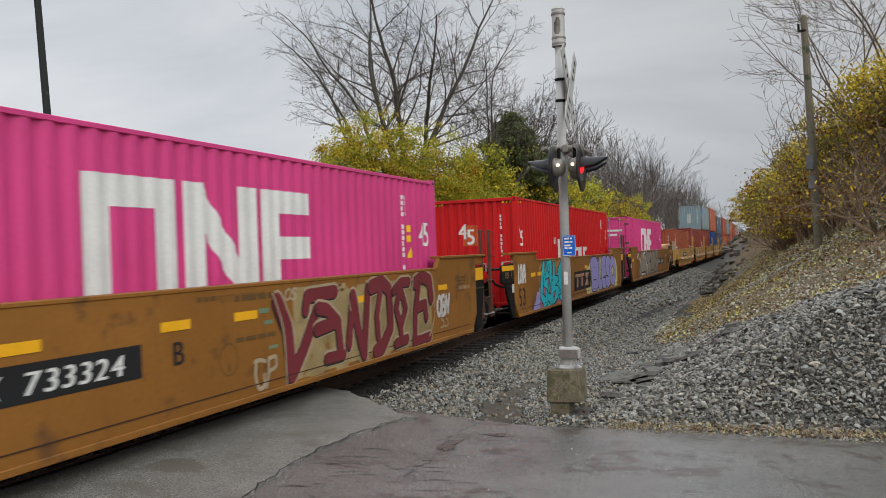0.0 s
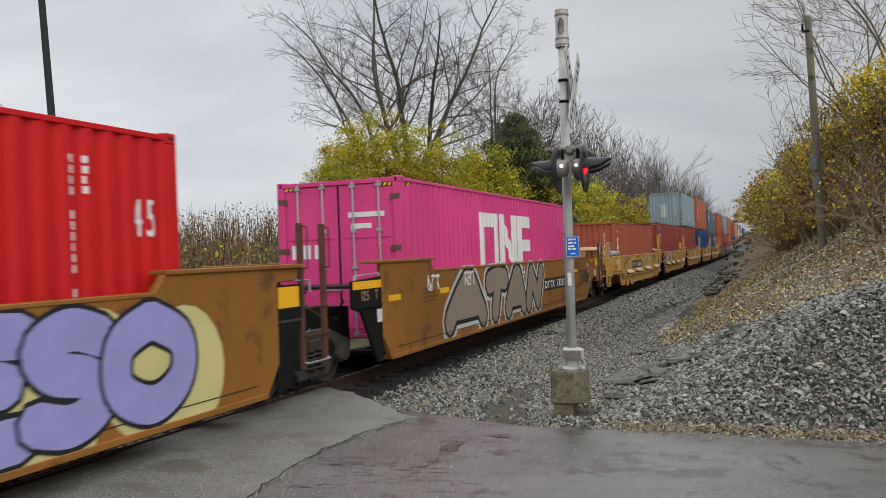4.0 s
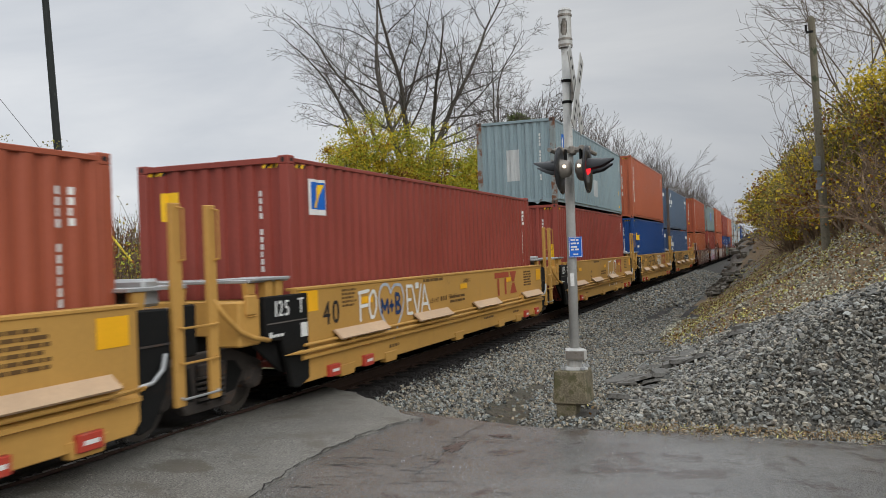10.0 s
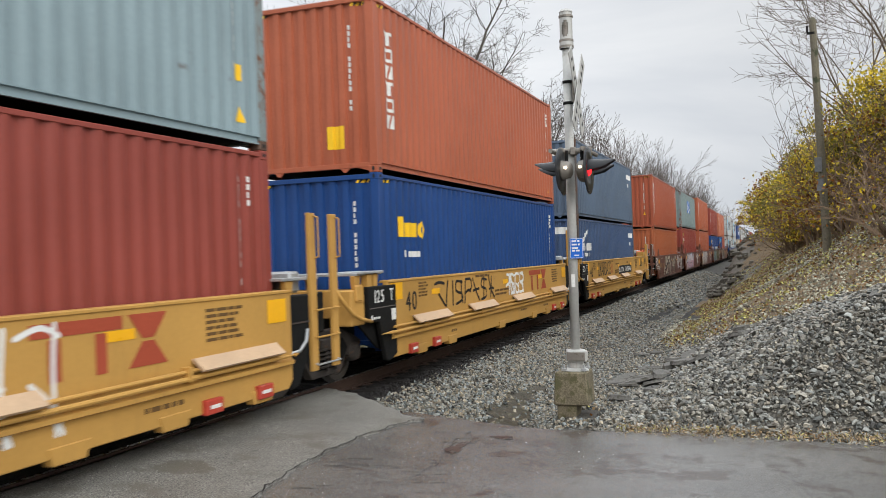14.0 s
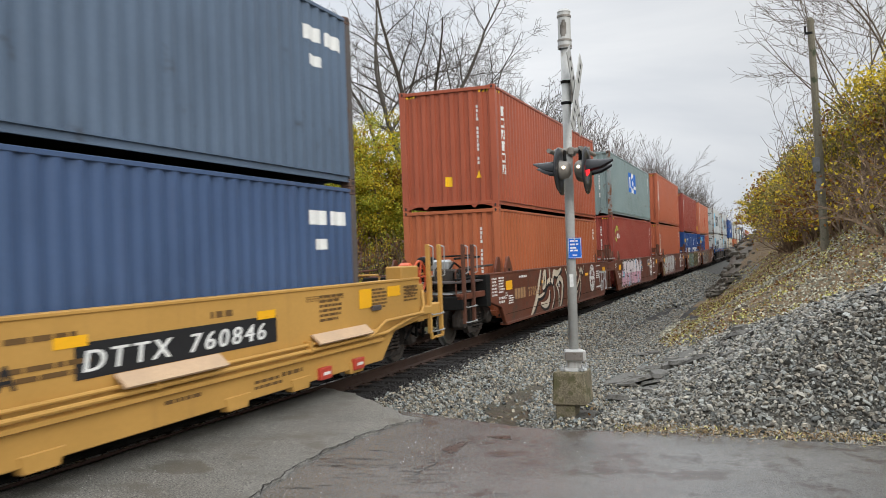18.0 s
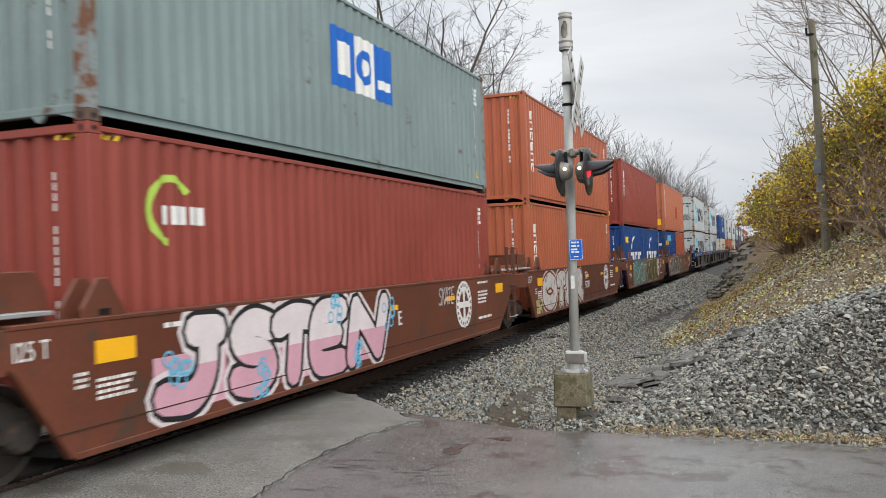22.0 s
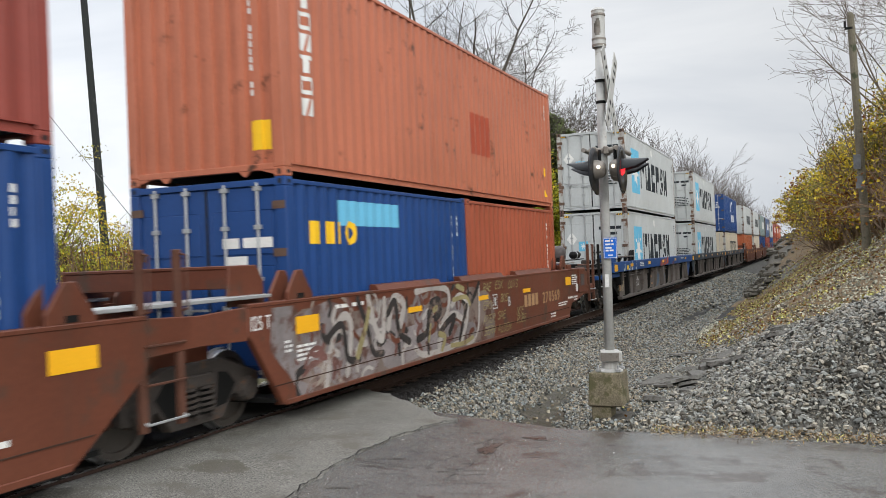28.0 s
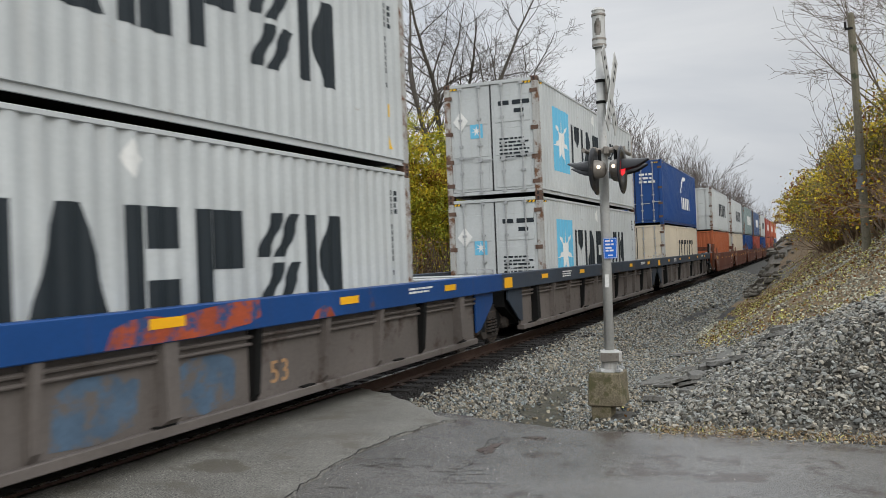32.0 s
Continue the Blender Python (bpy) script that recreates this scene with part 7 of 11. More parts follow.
    part("white_block_logo", walls["side"].lay([rect(4.6, 4.9, 0.9, 1.8), [(4.9, 1.3), (5.3, 1.8), (5.6, 1.8), (5.05, 1.25)], [(5.0, 1.4), (5.15, 1.55), (5.7, 0.9), (5.35, 0.9)], rect(4.2, 4.27, 1.65, 1.85), rect(4.32, 4.39, 1.65, 1.85), rect(5.75, 5.82, 1.65, 1.85), rect(5.87, 5.94, 1.65, 1.85)]
         + [rect(6.3 + 0.78 * k, 6.54 + 0.78 * k, 0.85, 1.54) for k in range(4)] + [rect(6.2, 6.65, 1.42, 1.54), rect(7.32, 7.72, 1.42, 1.54), rect(8.1, 8.3, 1.2, 1.54), rect(8.88, 9.3, 1.4, 1.54), rect(8.88, 9.15, 1.12, 1.24)], 0.004), WHITE_MARK, box, "white block forms painted on the side")
    part("size_number", walls["side"].lay(words("45", 13.03, 1.8, 0.4, 0.5, 0, 0.1), 0.004), WHITE_MARK, box)
    codes(box, walls, HC, None, True, 12.6, False)

    third, w = brown_unit(41.54, "weathered brown well car with black-edged grey graffiti", bogie_at=-2.95, far={"reach": 1.3, "rails": LADDER_RUST}, far_bogie=15.85, w1=16.85, low1=14.75)
    part("lifting_hole", w.lay([rect(15.59, 15.93, 1.59, 1.77)], 0.004), BLACK_MARK, third)
    part("end_seam", w.lay([rect(16.12, 16.15, 0.85, 1.57), rect(16.81, 16.84, 0.85, 1.57)], 0.004), BLACK_STEEL, third)
    part("white_label", w.lay([rect(16.17, 16.34, 0.91, 1.13)], 0.006), WHITE_MARK, third)
    part("end_pad", Shape().box(1.3, 1.52, 16.15, 16.65, 1.78, 1.84), GALVANISED, third, bevel=0.01)
    tag_line(third, w, "DOOB", 13.75, 14.95, 0.8, 1.18, 0.026, BLACK_MARK, 0.03)
    part("tag_scrawl", w.lay(stroke(eased([(13.0, 0.66), (13.25, 0.78), (13.5, 0.7), (13.8, 0.78)]), 0.02), 0.006), BLACK_MARK, third)
    rng = random.Random(31)
    for ca, cz in ((15.0, 1.32), (14.9, 1.1), (15.2, 0.85)):
        flakes = []
        for k in range(9):
            x, y, r = ca + rng.gauss(0, 0.13), cz + rng.gauss(0, 0.06), rng.uniform(0.015, 0.05)
            flakes.append([(x + r * rng.uniform(0.6, 1.6) * math.cos(q), y + r * math.sin(q)) for q in (0.3, 1.3, 2.5, 3.4, 4.4, 5.5)])
        part("paint_loss", w.lay(flakes, 0.005), PALE_GREY, third)
    part("black_plate", w.lay([rect(14.75, 15.12, 0.78, 1.02)], 0.005), BLACK_MARK, third)
    number_panel(third, w, 8.9, "733324", 0.79, 3.0)
    sprayed(third, w, "ATAN", [(1.2, 3.9), (3.6, 5.5), (5.15, 7.15), (6.9, 8.85)], 0.27, 1.62, 0.235, SPRAY_GREY, BLACK_MARK, 0.085, None, PALE_GREY, None, None, 0.12)
    for k in range(4):
        scribble(third, w, 70 + k, 0.4 + 2.0 * k, 1.0 + 2.0 * k, 1.25, 1.5, 3, 0.02, WHITE_MARK)
    reflectors(third, w, (-1.3, 1.0, 4.3, 6.32, 8.48, 12.8), 1.16, 0.5)
    reflectors(third, w, (16.24,), 1.29, 0.52, 0.24)
    reflectors(third, w, (15.42,), 1.44, 0.53, 0.05)
    stencils(third, w, 13, [(8.3, 1.52, 2, 0.8, 0.05), (16.0, 1.15, 2, 0.3, 0.06)], WHITE_MARK)
    stencils(third, w, 14, [(13.0, 1.45, 5, 0.7, 0.04), (0.2, 1.3, 4, 0.7, 0.04)], BROWN_MARK)
    ladder(third, -3.92, 1.42, 0.45, 2.35, LADDER_RUST, 0.6)
    box, walls = container(41.54, LOW, L45, HC, PINK, "bright pink container with closed doors and white block forms", "door")
    pink_blocks(box, walls, 4.45, 0.9)
    part("door_mark", walls["front"].lay([rect(-0.95, -0.8, 1.5, 1.75), rect(-0.72, -0.57, 1.5, 1.75), rect(-0.49, -0.34, 1.5, 1.75)] + column(0.2, 2.3, 1, 0.7, 0.09) + column(0.25, 2.1, 1, 0.4, 0.09) + bars(0.2, 1.0, 4, 0.7, 0.05, 0.05, random.Random(2)), 0.006), WHITE_MARK, box)
    part("size_number", walls["side"].lay(words("45", 12.9, 1.65, 0.46, 0.55, 0, 0.1), 0.004), WHITE_MARK, box)
    codes(box, walls, HC, None, False, 12.4)


build_brown_car()


def yellow_unit(u, label, seed, **kw):
    args = dict(bogie_at=-1.65)
    args.update(kw)
    car, w = well_car(u, "yellow", args.pop("w0", -0.4), args.pop("w1", 12.15), label, **args)
    part("capacity_mark", w.lay(words("40", 0.05 if args["bogie_at"] != -1.65 else 0.28, 0.99, 0.33, 0.95, 0, 0.05), 0.005), BLACK_MARK, car)
    reflectors(car, w, (-0.3 if args["bogie_at"] == -1.65 else -1.4,), 1.2, 0.46, 0.27)
    reflectors(car, w, (11.6,), 1.14, 0.42, 0.28)
    reflectors(car, w, (1.45, 5.8, 8.9), 1.2, 0.4, 0.1)
    stencils(car, w, seed, [(0.85, 1.44, 5, 0.45, 0.03), (3.9, 1.46, 1, 1.2, 0.05), (10.4, 1.4, 6, 0.7, 0.035), (7.2, 0.54, 1, 0.7, 0.04), (2.4, 0.5, 1, 0.4, 0.05), (9.4, 0.52, 1, 0.6, 0.05), (5.2, 1.1, 2, 1.1, 0.045)], BROWN_MARK)
    if args["bogie_at"] == -1.65:
        flat = Wall([(-9, 0), (9, 0)], lambda a, z, o: (1.52 + o, a, z))
        outline = [(-1.14, 0.93), (-0.78, 0.9), (-0.56, 0.3), (-0.4, 0.27), (-0.14, 0.36), (-0.13, 1.45), (-1.16, 1.45)]
        plate = part("load_plate", Shape().prism(outline, "x", 1.44, 1.52), BLACK_STEEL, car, "black plate with white capacity figures", bevel=0.014)
        part("axle_load_mark", flat.lay(words("125", -0.98, 1.2, 0.2, 0.84, 0, 0.09) + words("T", -0.4, 1.21, 0.2, 0.84, 0, 0.09), 0.004), WHITE_MARK, plate)
        part("plate_line", flat.lay([rect(-1.12, -0.15, 1.115, 1.13)], 0.003), WELL_GREY, plate)
        part("small_label", flat.lay([rect(-0.34, -0.17, 0.9, 1.08)], 0.004), WHITE_MARK, plate)
        part("maker_mark", flat.lay([rect(-1.08, -1.02, 0.95, 1.02)] + bars(-1.0, 0.99, 1, 0.34, 0.035, 0.02, random.Random(3)), 0.004), WHITE_MARK, plate)
        part("side_box", Shape().box(1.18, 1.47, -1.62, -1.18, 0.9, 1.42), WELL_YELLOW, car, bevel=0.02)
        part("lever", Shape().box(1.46, 1.5, -1.5, -1.26, 1.24, 1.5), WELL_YELLOW, car, "yellow uncoupling lever plate", bevel=0.03)
        part("cable_hose", Shape().path([(1.44, -2.1, 1.5), (1.48, -1.9, 1.28), (1.52, -1.7, 1.1), (1.54, -1.45, 1.0), (1.54, -1.12, 0.94)], 0.03, 8), WELL_YELLOW, car, smooth=True)
        part("walkway_end", Shape().box(0.9, 1.46, -1.25, -0.45, 1.64, 1.68), GALVANISED, car, bevel=0.008)
        part("walkway_post", Shape().box(1.3, 1.42, -0.95, -0.8, 1.42, 1.64).box(1.3, 1.42, -0.72, -0.6, 1.42, 1.64), WELL_YELLOW, car, bevel=0.01)
        part("valve_box", Shape().box(0.7, 1.3, -3.0, -2.75, 1.46, 1.74), GALVANISED, car, bevel=0.03)
        ladder(car, -2.68, 1.42, 0.42, 2.5, WELL_YELLOW, 0.6, None, 0.075)
    return car, w


DULL_WHITE_SPRAY = principled("pale_blue_white_spray", (0.4, 0.44, 0.5), 0.65, 0, 0.25, 4, 0.1, 30, None, bump=0.05)
INK_BLUE = principled("dark_blue_spray", (0.014, 0.045, 0.13), 0.6, 0, 0.2, 3, 0.1, 30, None, bump=0.05)


def build_yellow_car():
    p = 15.49
    u = [64.17 + p * k for k in range(5)]
    car, w = yellow_unit(u[0], "yellow well car with an air tank on its end platform", 1, near={"reach": 1.35, "rails": WELL_YELLOW, "tank": TAN_TANK, "deck": 1.12}, bogie_at=-1.95, w0=-2.33, low0=-0.53)
    number_panel(car, w, 2.52, "760846", 0.94, 3.15)
    part("clearance_mark", w.lay(words("REEFER CLEARANCE", 1.15, 1.36, 0.07, 1.0, 0, 0.012), 0.005), BROWN_MARK, car)
    part("grey_plate", w.lay([rect(-1.75, -1.42, 1.2, 1.36)], 0.005), PALE_GREY, car)
    part("data_plate", w.lay([rect(-2.05, -1.78, 1.05, 1.17)], 0.005), BLACK_MARK, car)
    part("white_label", w.lay([rect(-1.22, -1.04, 0.98, 1.2)], 0.005), WHITE_MARK, car)
    part("end_letter", w.lay(words("B", 6.35, 0.99, 0.22, 1.0, 0, 0.08), 0.005), BLACK_MARK, car)
    part("cross_mark", w.lay(stroke([(7.3, 0.96), (7.6, 1.23)], 0.03) + stroke([(7.6, 0.96), (7.3, 1.23)], 0.03), 0.006), RED_MARK, car)
    part("tag_scrawl", w.lay(stroke([(8.4, 1.44), (8.2, 1.38), (8.12, 1.22), (8.25, 1.1), (8.45, 1.0), (8.5, 0.84), (8.36, 0.72), (8.28, 0.6), (8.34, 0.5)], 0.05) + stroke([(8.2, 1.3), (8.45, 1.2), (8.48, 1.02)], 0.03), 0.006), SKY_BLUE, car)
    tag_line(car, w, "GTB", 9.75, 10.55, 1.06, 1.38, 0.018, BLACK_MARK)
    box, walls = container(u[0], LOW, L40, SC, BROWN_RED, "brown-red corrugated container with weathered paint", stripes=False)
    stacked_blocks(box, walls, 0.4, 2.2, 6, 0.2)
    codes(box, walls, SC, None, True, 11.9)

    car, w = yellow_unit(u[1], "yellow well car with a sprayed heart and white letters", 2)
    heart = [(2.51, 1.3), (2.44, 1.41), (2.32, 1.45), (2.18, 1.42), (2.08, 1.3), (2.08, 1.14), (2.17, 0.96), (2.34, 0.8), (2.58, 0.6), (2.78, 0.8), (2.94, 0.98), (3.02, 1.17), (3.0, 1.31), (2.92, 1.4), (2.8, 1.42), (2.64, 1.41), (2.51, 1.3)]
    part("sprayed_heart", w.lay(stroke(eased(heart), 0.024), 0.006), DULL_WHITE_SPRAY, car, "pale blue-white sprayed heart")
    for text in ([(1.42, 0.96), (1.41, 1.36)], [(1.38, 1.36), (1.72, 1.38)], [(1.42, 1.16), (1.66, 1.17)],
                 [(1.85, 1.37), (1.74, 1.28), (1.72, 1.12), (1.78, 0.98), (1.88, 0.98), (1.96, 1.1), (1.97, 1.26), (1.92, 1.35), (1.85, 1.37)],
                 [(3.17, 0.93), (3.16, 1.38)], [(3.16, 1.38), (3.36, 1.37)], [(3.17, 1.15), (3.32, 1.15)], [(3.17, 0.93), (3.38, 0.92)],
                 [(3.4, 1.36), (3.5, 1.1), (3.6, 0.86), (3.68, 1.1), (3.78, 1.37)], [(3.77, 0.88), (3.86, 1.12), (3.94, 1.36), (4.06, 1.08), (4.22, 0.84)], [(3.82, 1.04), (4.08, 1.04)]):
        part("sprayed_letter", w.lay(stroke(text, 0.026), 0.007), WHITE_MARK, car)
    for text in ([(2.16, 1.02), (2.17, 1.21), (2.27, 1.06), (2.38, 1.2), (2.4, 1.0)], [(2.47, 1.1), (2.6, 1.1)], [(2.53, 1.17), (2.54, 1.03)],
                 [(2.7, 0.98), (2.7, 1.28)], [(2.7, 1.28), (2.82, 1.26), (2.85, 1.2), (2.8, 1.14), (2.7, 1.13)], [(2.7, 1.13), (2.84, 1.1), (2.88, 1.03), (2.82, 0.98), (2.7, 0.98)]):
        part("sprayed_letter", w.lay(stroke(text, 0.03), 0.009), INK_BLUE, car, "dark blue sprayed letter")
    part("load_mark", w.lay(words("LD LMT", 4.2, 1.03, 0.085, 0.95, 0, 0.03) + words("PER UNIT", 5.12, 1.05, 0.085, 0.85, 0, 0.03) + [rect(4.72 + 0.12 * k, 4.8 + 0.12 * k, 1.04, 1.12) for k in range(3)], 0.005), BROWN_MARK, car)
    part("car_number", w.lay(words("760846 C", 5.98, 1.32, 0.08, 0.9, 0, 0.03), 0.005), BROWN_MARK, car)
    part("white_label", w.lay([rect(3.53, 3.68, 1.32, 1.42)], 0.008), WHITE_MARK, car)
    crossed_mark(car, w, 8.05, 0.93, 1.75, 0.5)
    box, walls = container(u[1], LOW, L40, HC, DEEP_RED, "deep red corrugated container with a small blue and white emblem")
    part("emblem_panel", walls["side"].lay([rect(0.6, 1.05, 2.12, 2.62)], 0.004), WHITE_MARK, box)
    part("emblem", walls["side"].lay([rect(0.64, 1.01, 2.2, 2.58)], 0.006), BRIGHT_BLUE, box)
    part("emblem_stripe", walls["side"].lay([[(0.68, 2.22), (0.8, 2.22), (0.97, 2.55), (0.85, 2.55)]], 0.008), SIGN_YELLOW, box)
    part("end_label", walls["front"].lay([rect(-0.85, -0.55, 2.1, 2.5)], 0.004), SIGN_YELLOW, box)
    codes(box, walls, HC, None, True, 11.9)

    car, w = yellow_unit(u[2], "yellow well car with a faded red owner mark", 3)
    part("end_letter", w.lay(words("D", 3.32, 0.93, 0.25, 0.85, 0, 0.06), 0.005), BLACK_MARK, car)
    scribble(car, w, 8, 6.3, 8.4, 0.5, 1.42, 4, 0.025, WHITE_MARK)
    crossed_mark(car, w, 8.05, 0.93, 1.75, 0.5)
    box, walls = container(u[2], LOW, L40, HC, DEEP_RED, "deep red corrugated container under a grey-blue one")
    part("size_label", walls["front"].lay([rect(0.95, 1.1, 0.9, 1.7)], 0.005), SIGN_YELLOW, box)
    codes(box, walls, HC, None, True, 11.95)
    box, walls = container(u[2], LOW + HC, L40, SC, GREY_BLUE, "faded grey-blue container with pale patches, stacked on top", stripes=False)
    part("emblem_panel", walls["side"].lay([rect(0.95, 2.15, 1.65, 2.2)], 0.004), BRIGHT_BLUE, box)
    part("emblem", walls["side"].lay([rect(1.3, 1.75, 1.65, 2.2)] + [rect(1.05, 1.2, 1.75, 2.1), rect(1.85, 2.05, 1.75, 2.1)], 0.006), WHITE_MARK, box)
    part("emblem_hole", walls["side"].lay(ring(1.52, 1.92, 0.0, 0.15), 0.008), BRIGHT_BLUE, box)
    part("pale_patch", walls["front"].lay([rect(-0.3, 0.1, 0.75, 1.7)], 0.004), PALE_GREY, box)
    part("pale_patch", walls["side"].lay([rect(6.05, 6.75, 0.52, 1.12)], 0.004), PALE_GREY, box)
    codes(box, walls, SC, None, True, 11.95, False)

    car, w = yellow_unit(u[3], "yellow well car with dark scrawls and a faded red mark", 4)
    scribble(car, w, 9, 1.6, 5.2, 0.95, 1.4, 7, 0.025, BLACK_MARK)
    scribble(car, w, 19, 6.0, 7.5, 0.95, 1.4, 4, 0.03, WHITE_MARK)
    crossed_mark(car, w, 8.05, 0.93, 1.75, 0.5)
    box, walls = container(u[3], LOW, L40, HC, ROYAL_BLUE, "royal blue corrugated container with a yellow mark")
    part("yellow_mark", walls["side"].lay([rect(0.75, 1.0, 1.85, 2.2), rect(1.08, 1.3, 1.85, 2.1), rect(1.38, 1.6, 1.85, 2.1)] + ring(1.85, 1.98, 0.07, 0.16, 14), 0.004), SIGN_YELLOW, box)
    part("small_mark", walls["side"].lay([rect(1.0, 1.15, 1.5, 1.62), rect(1.2, 1.75, 1.5, 1.6)], 0.004), WHITE_MARK, box)
    codes(box, walls, HC, None, True, 11.9)
    box, walls = container(u[3], LOW + HC, L40, HC, ORANGE, "orange-red corrugated container stacked on top")
    stacked_blocks(box, walls, 0.45, 2.4, 6, 0.2)
    part("end_label", walls["front"].lay([rect(0.3, 0.62, 0.42, 0.8)], 0.004), SIGN_YELLOW, box)
    codes(box, walls, HC, None, True, 11.9, False)

    car, w = yellow_unit(u[4], "yellow well car with a number panel and an orange brake wheel", 5, far={"reach": 1.32, "rails": WELL_YELLOW, "wheel": BRAKE_ORANGE, "gap": 0.56, "deck": 1.05}, far_bogie=13.65, w1=13.95, low1=12.35)
    part("end_box", Shape().box(1.2, 1.49, 13.22, 13.94, 1.5, 1.72), WELL_YELLOW, car, bevel=0.02)
    part("amber_plate", w.lay([rect(12.6, 13.1, 1.26, 1.42)], 0.006), AMBER, car)
    part("end_pipe", Shape().path([(1.55, 11.2, 0.72), (1.55, 12.4, 0.72), (1.55, 13.2, 0.84), (1.55, 13.84, 0.9), (1.55, 13.98, 1.02), (1.53, 13.98, 1.3)], 0.03, 8), WELL_YELLOW, car, smooth=True)
    part("hand_lever", Shape().box(1.5, 1.54, 12.0, 12.3, 1.08, 1.16), GREY_TANK, car, bevel=0.01)
    part("load_limits", w.lay([q for k in range(5) for q in bars(13.25, 1.4 - 0.055 * k, 1, 0.6, 0.03, 0.02, random.Random(70 + k))], 0.005), BROWN_MARK, car)
    part("end_step", Shape().box(1.2, 1.5, 14.0, 14.5, 0.86, 1.0), WELL_YELLOW, car, bevel=0.015)
    part("wheel_bracket", Shape().prism([(14.35, 0.95), (14.95, 0.95), (14.9, 1.2), (14.5, 1.24)], "x", 1.25, 1.33), WELL_YELLOW, car, bevel=0.01)
    for a, b in ((14.1, 0.5), (14.25, 0.62), (14.42, 0.46)):
        part("brake_hose", Shape().path([(1.3, a, 1.05), (1.36, a + 0.03, 0.85), (1.3, a + 0.12, b), (1.1, a + 0.3, b + 0.05)], 0.026, 8), BLACK_STEEL, car, smooth=True)
    part("hose_clip", Shape().box(1.28, 1.4, 14.1, 14.3, 0.98, 1.12), GALVANISED, car, bevel=0.02)
    stencils(car, w, 55, [(11.95, 1.41, 6, 0.7, 0.03), (13.35, 1.38, 3, 0.6, 0.03), (8.0, 1.36, 1, 0.5, 0.07), (5.3, 1.34, 1, 0.95, 0.05), (8.8, 0.5, 2, 0.7, 0.035)], BROWN_MARK)
    tag_line(car, w, "DKARSAGS", 1.75, 4.25, 0.98, 1.42, 0.024, BLACK_MARK)
    part("cross_mark", w.lay(stroke([(4.32, 1.02), (4.6, 1.3)], 0.03) + stroke([(4.6, 1.02), (4.32, 1.3)], 0.03), 0.006), RED_MARK, car)
    part("end_letter", w.lay(words("A", 5.2, 0.93, 0.22, 1.0, 0, 0.08), 0.005), BLACK_MARK, car)
    number_panel(car, w, 6.04, "760846", 0.91, 3.28)
    part("clearance_mark", w.lay(words("REEFER CLEARANCE", 10.05, 1.33, 0.075, 1.0, 0, 0.012), 0.005), BROWN_MARK, car)
    for k, high in ((0, SC), (1, SC)):
        box, walls = container(u[4], LOW + SC * k, L40, high, DUSTY_SLATE if k else NAVY, "dusty navy corrugated container" + (" stacked on top" if k else " in a yellow well car"), stripes=False)
        z = 1.5 + 0.12 * k
        part("wing_emblem", walls["side"].lay([[(0.78 + 0.1 * j, z + 0.35 + 0.09 * j), (1.68 - 0.06 * j, z + 0.75 - 0.02 * j), (1.53, z + 0.62 - 0.03 * j), (0.88 + 0.1 * j, z + 0.28 + 0.09 * j)] for j in range(3)], 0.004), WHITE_MARK, box, "white wing emblem")
        part("name_bars", walls["side"].lay([rect(0.58 + 0.22 * j, 0.75 + 0.22 * j, z, z + 0.26) for j in range(8)] + [rect(0.78 + 0.2 * j, 0.9 + 0.2 * j, z - 0.2, z - 0.08) for j in range(6)], 0.004), WHITE_MARK, box)
        part("end_code", walls["front"].lay([rect(-0.4, 0.15, 2.08, 2.3), rect(0.25, 0.95, 2.08, 2.3)], 0.004), WHITE_MARK, box)
        part("end_label", walls["front"].lay([rect(-0.1, 0.02, 1.3, 1.5)], 0.004), SIGN_YELLOW, box)
        part("side_code", walls["side"].lay([rect(10.8, 11.3, 2.0, 2.2), rect(11.4, 11.9, 2.0, 2.2), rect(10.9, 11.3, 1.65, 1.8)], 0.004), WHITE_MARK, box)


build_yellow_car()


def emblem_disc(car, w, a, z, r):
    part("round_emblem", w.lay(ring(a, z, 0, r), 0.005), WHITE_MARK, car, "white round emblem with a cross")
    part("emblem_cross", w.lay([[(a + sx * 0.09 * r * 1.3, z + sz * 0.09 * r * 1.3), (a + sx * 0.6 * r, z + sz * 0.14 * r), (a + sx * 0.42 * r, z + sz * 0.42 * r), (a + sx * 0.14 * r, z + sz * 0.6 * r)] for sx in (-1, 1) for sz in (-1, 1)]
         + [q for k in range(20) for q in ring(a, z, 0.76 * r, 0.9 * r, 1, k * 0.314, k * 0.314 + 0.15)], 0.007), WELL_RUST, car)


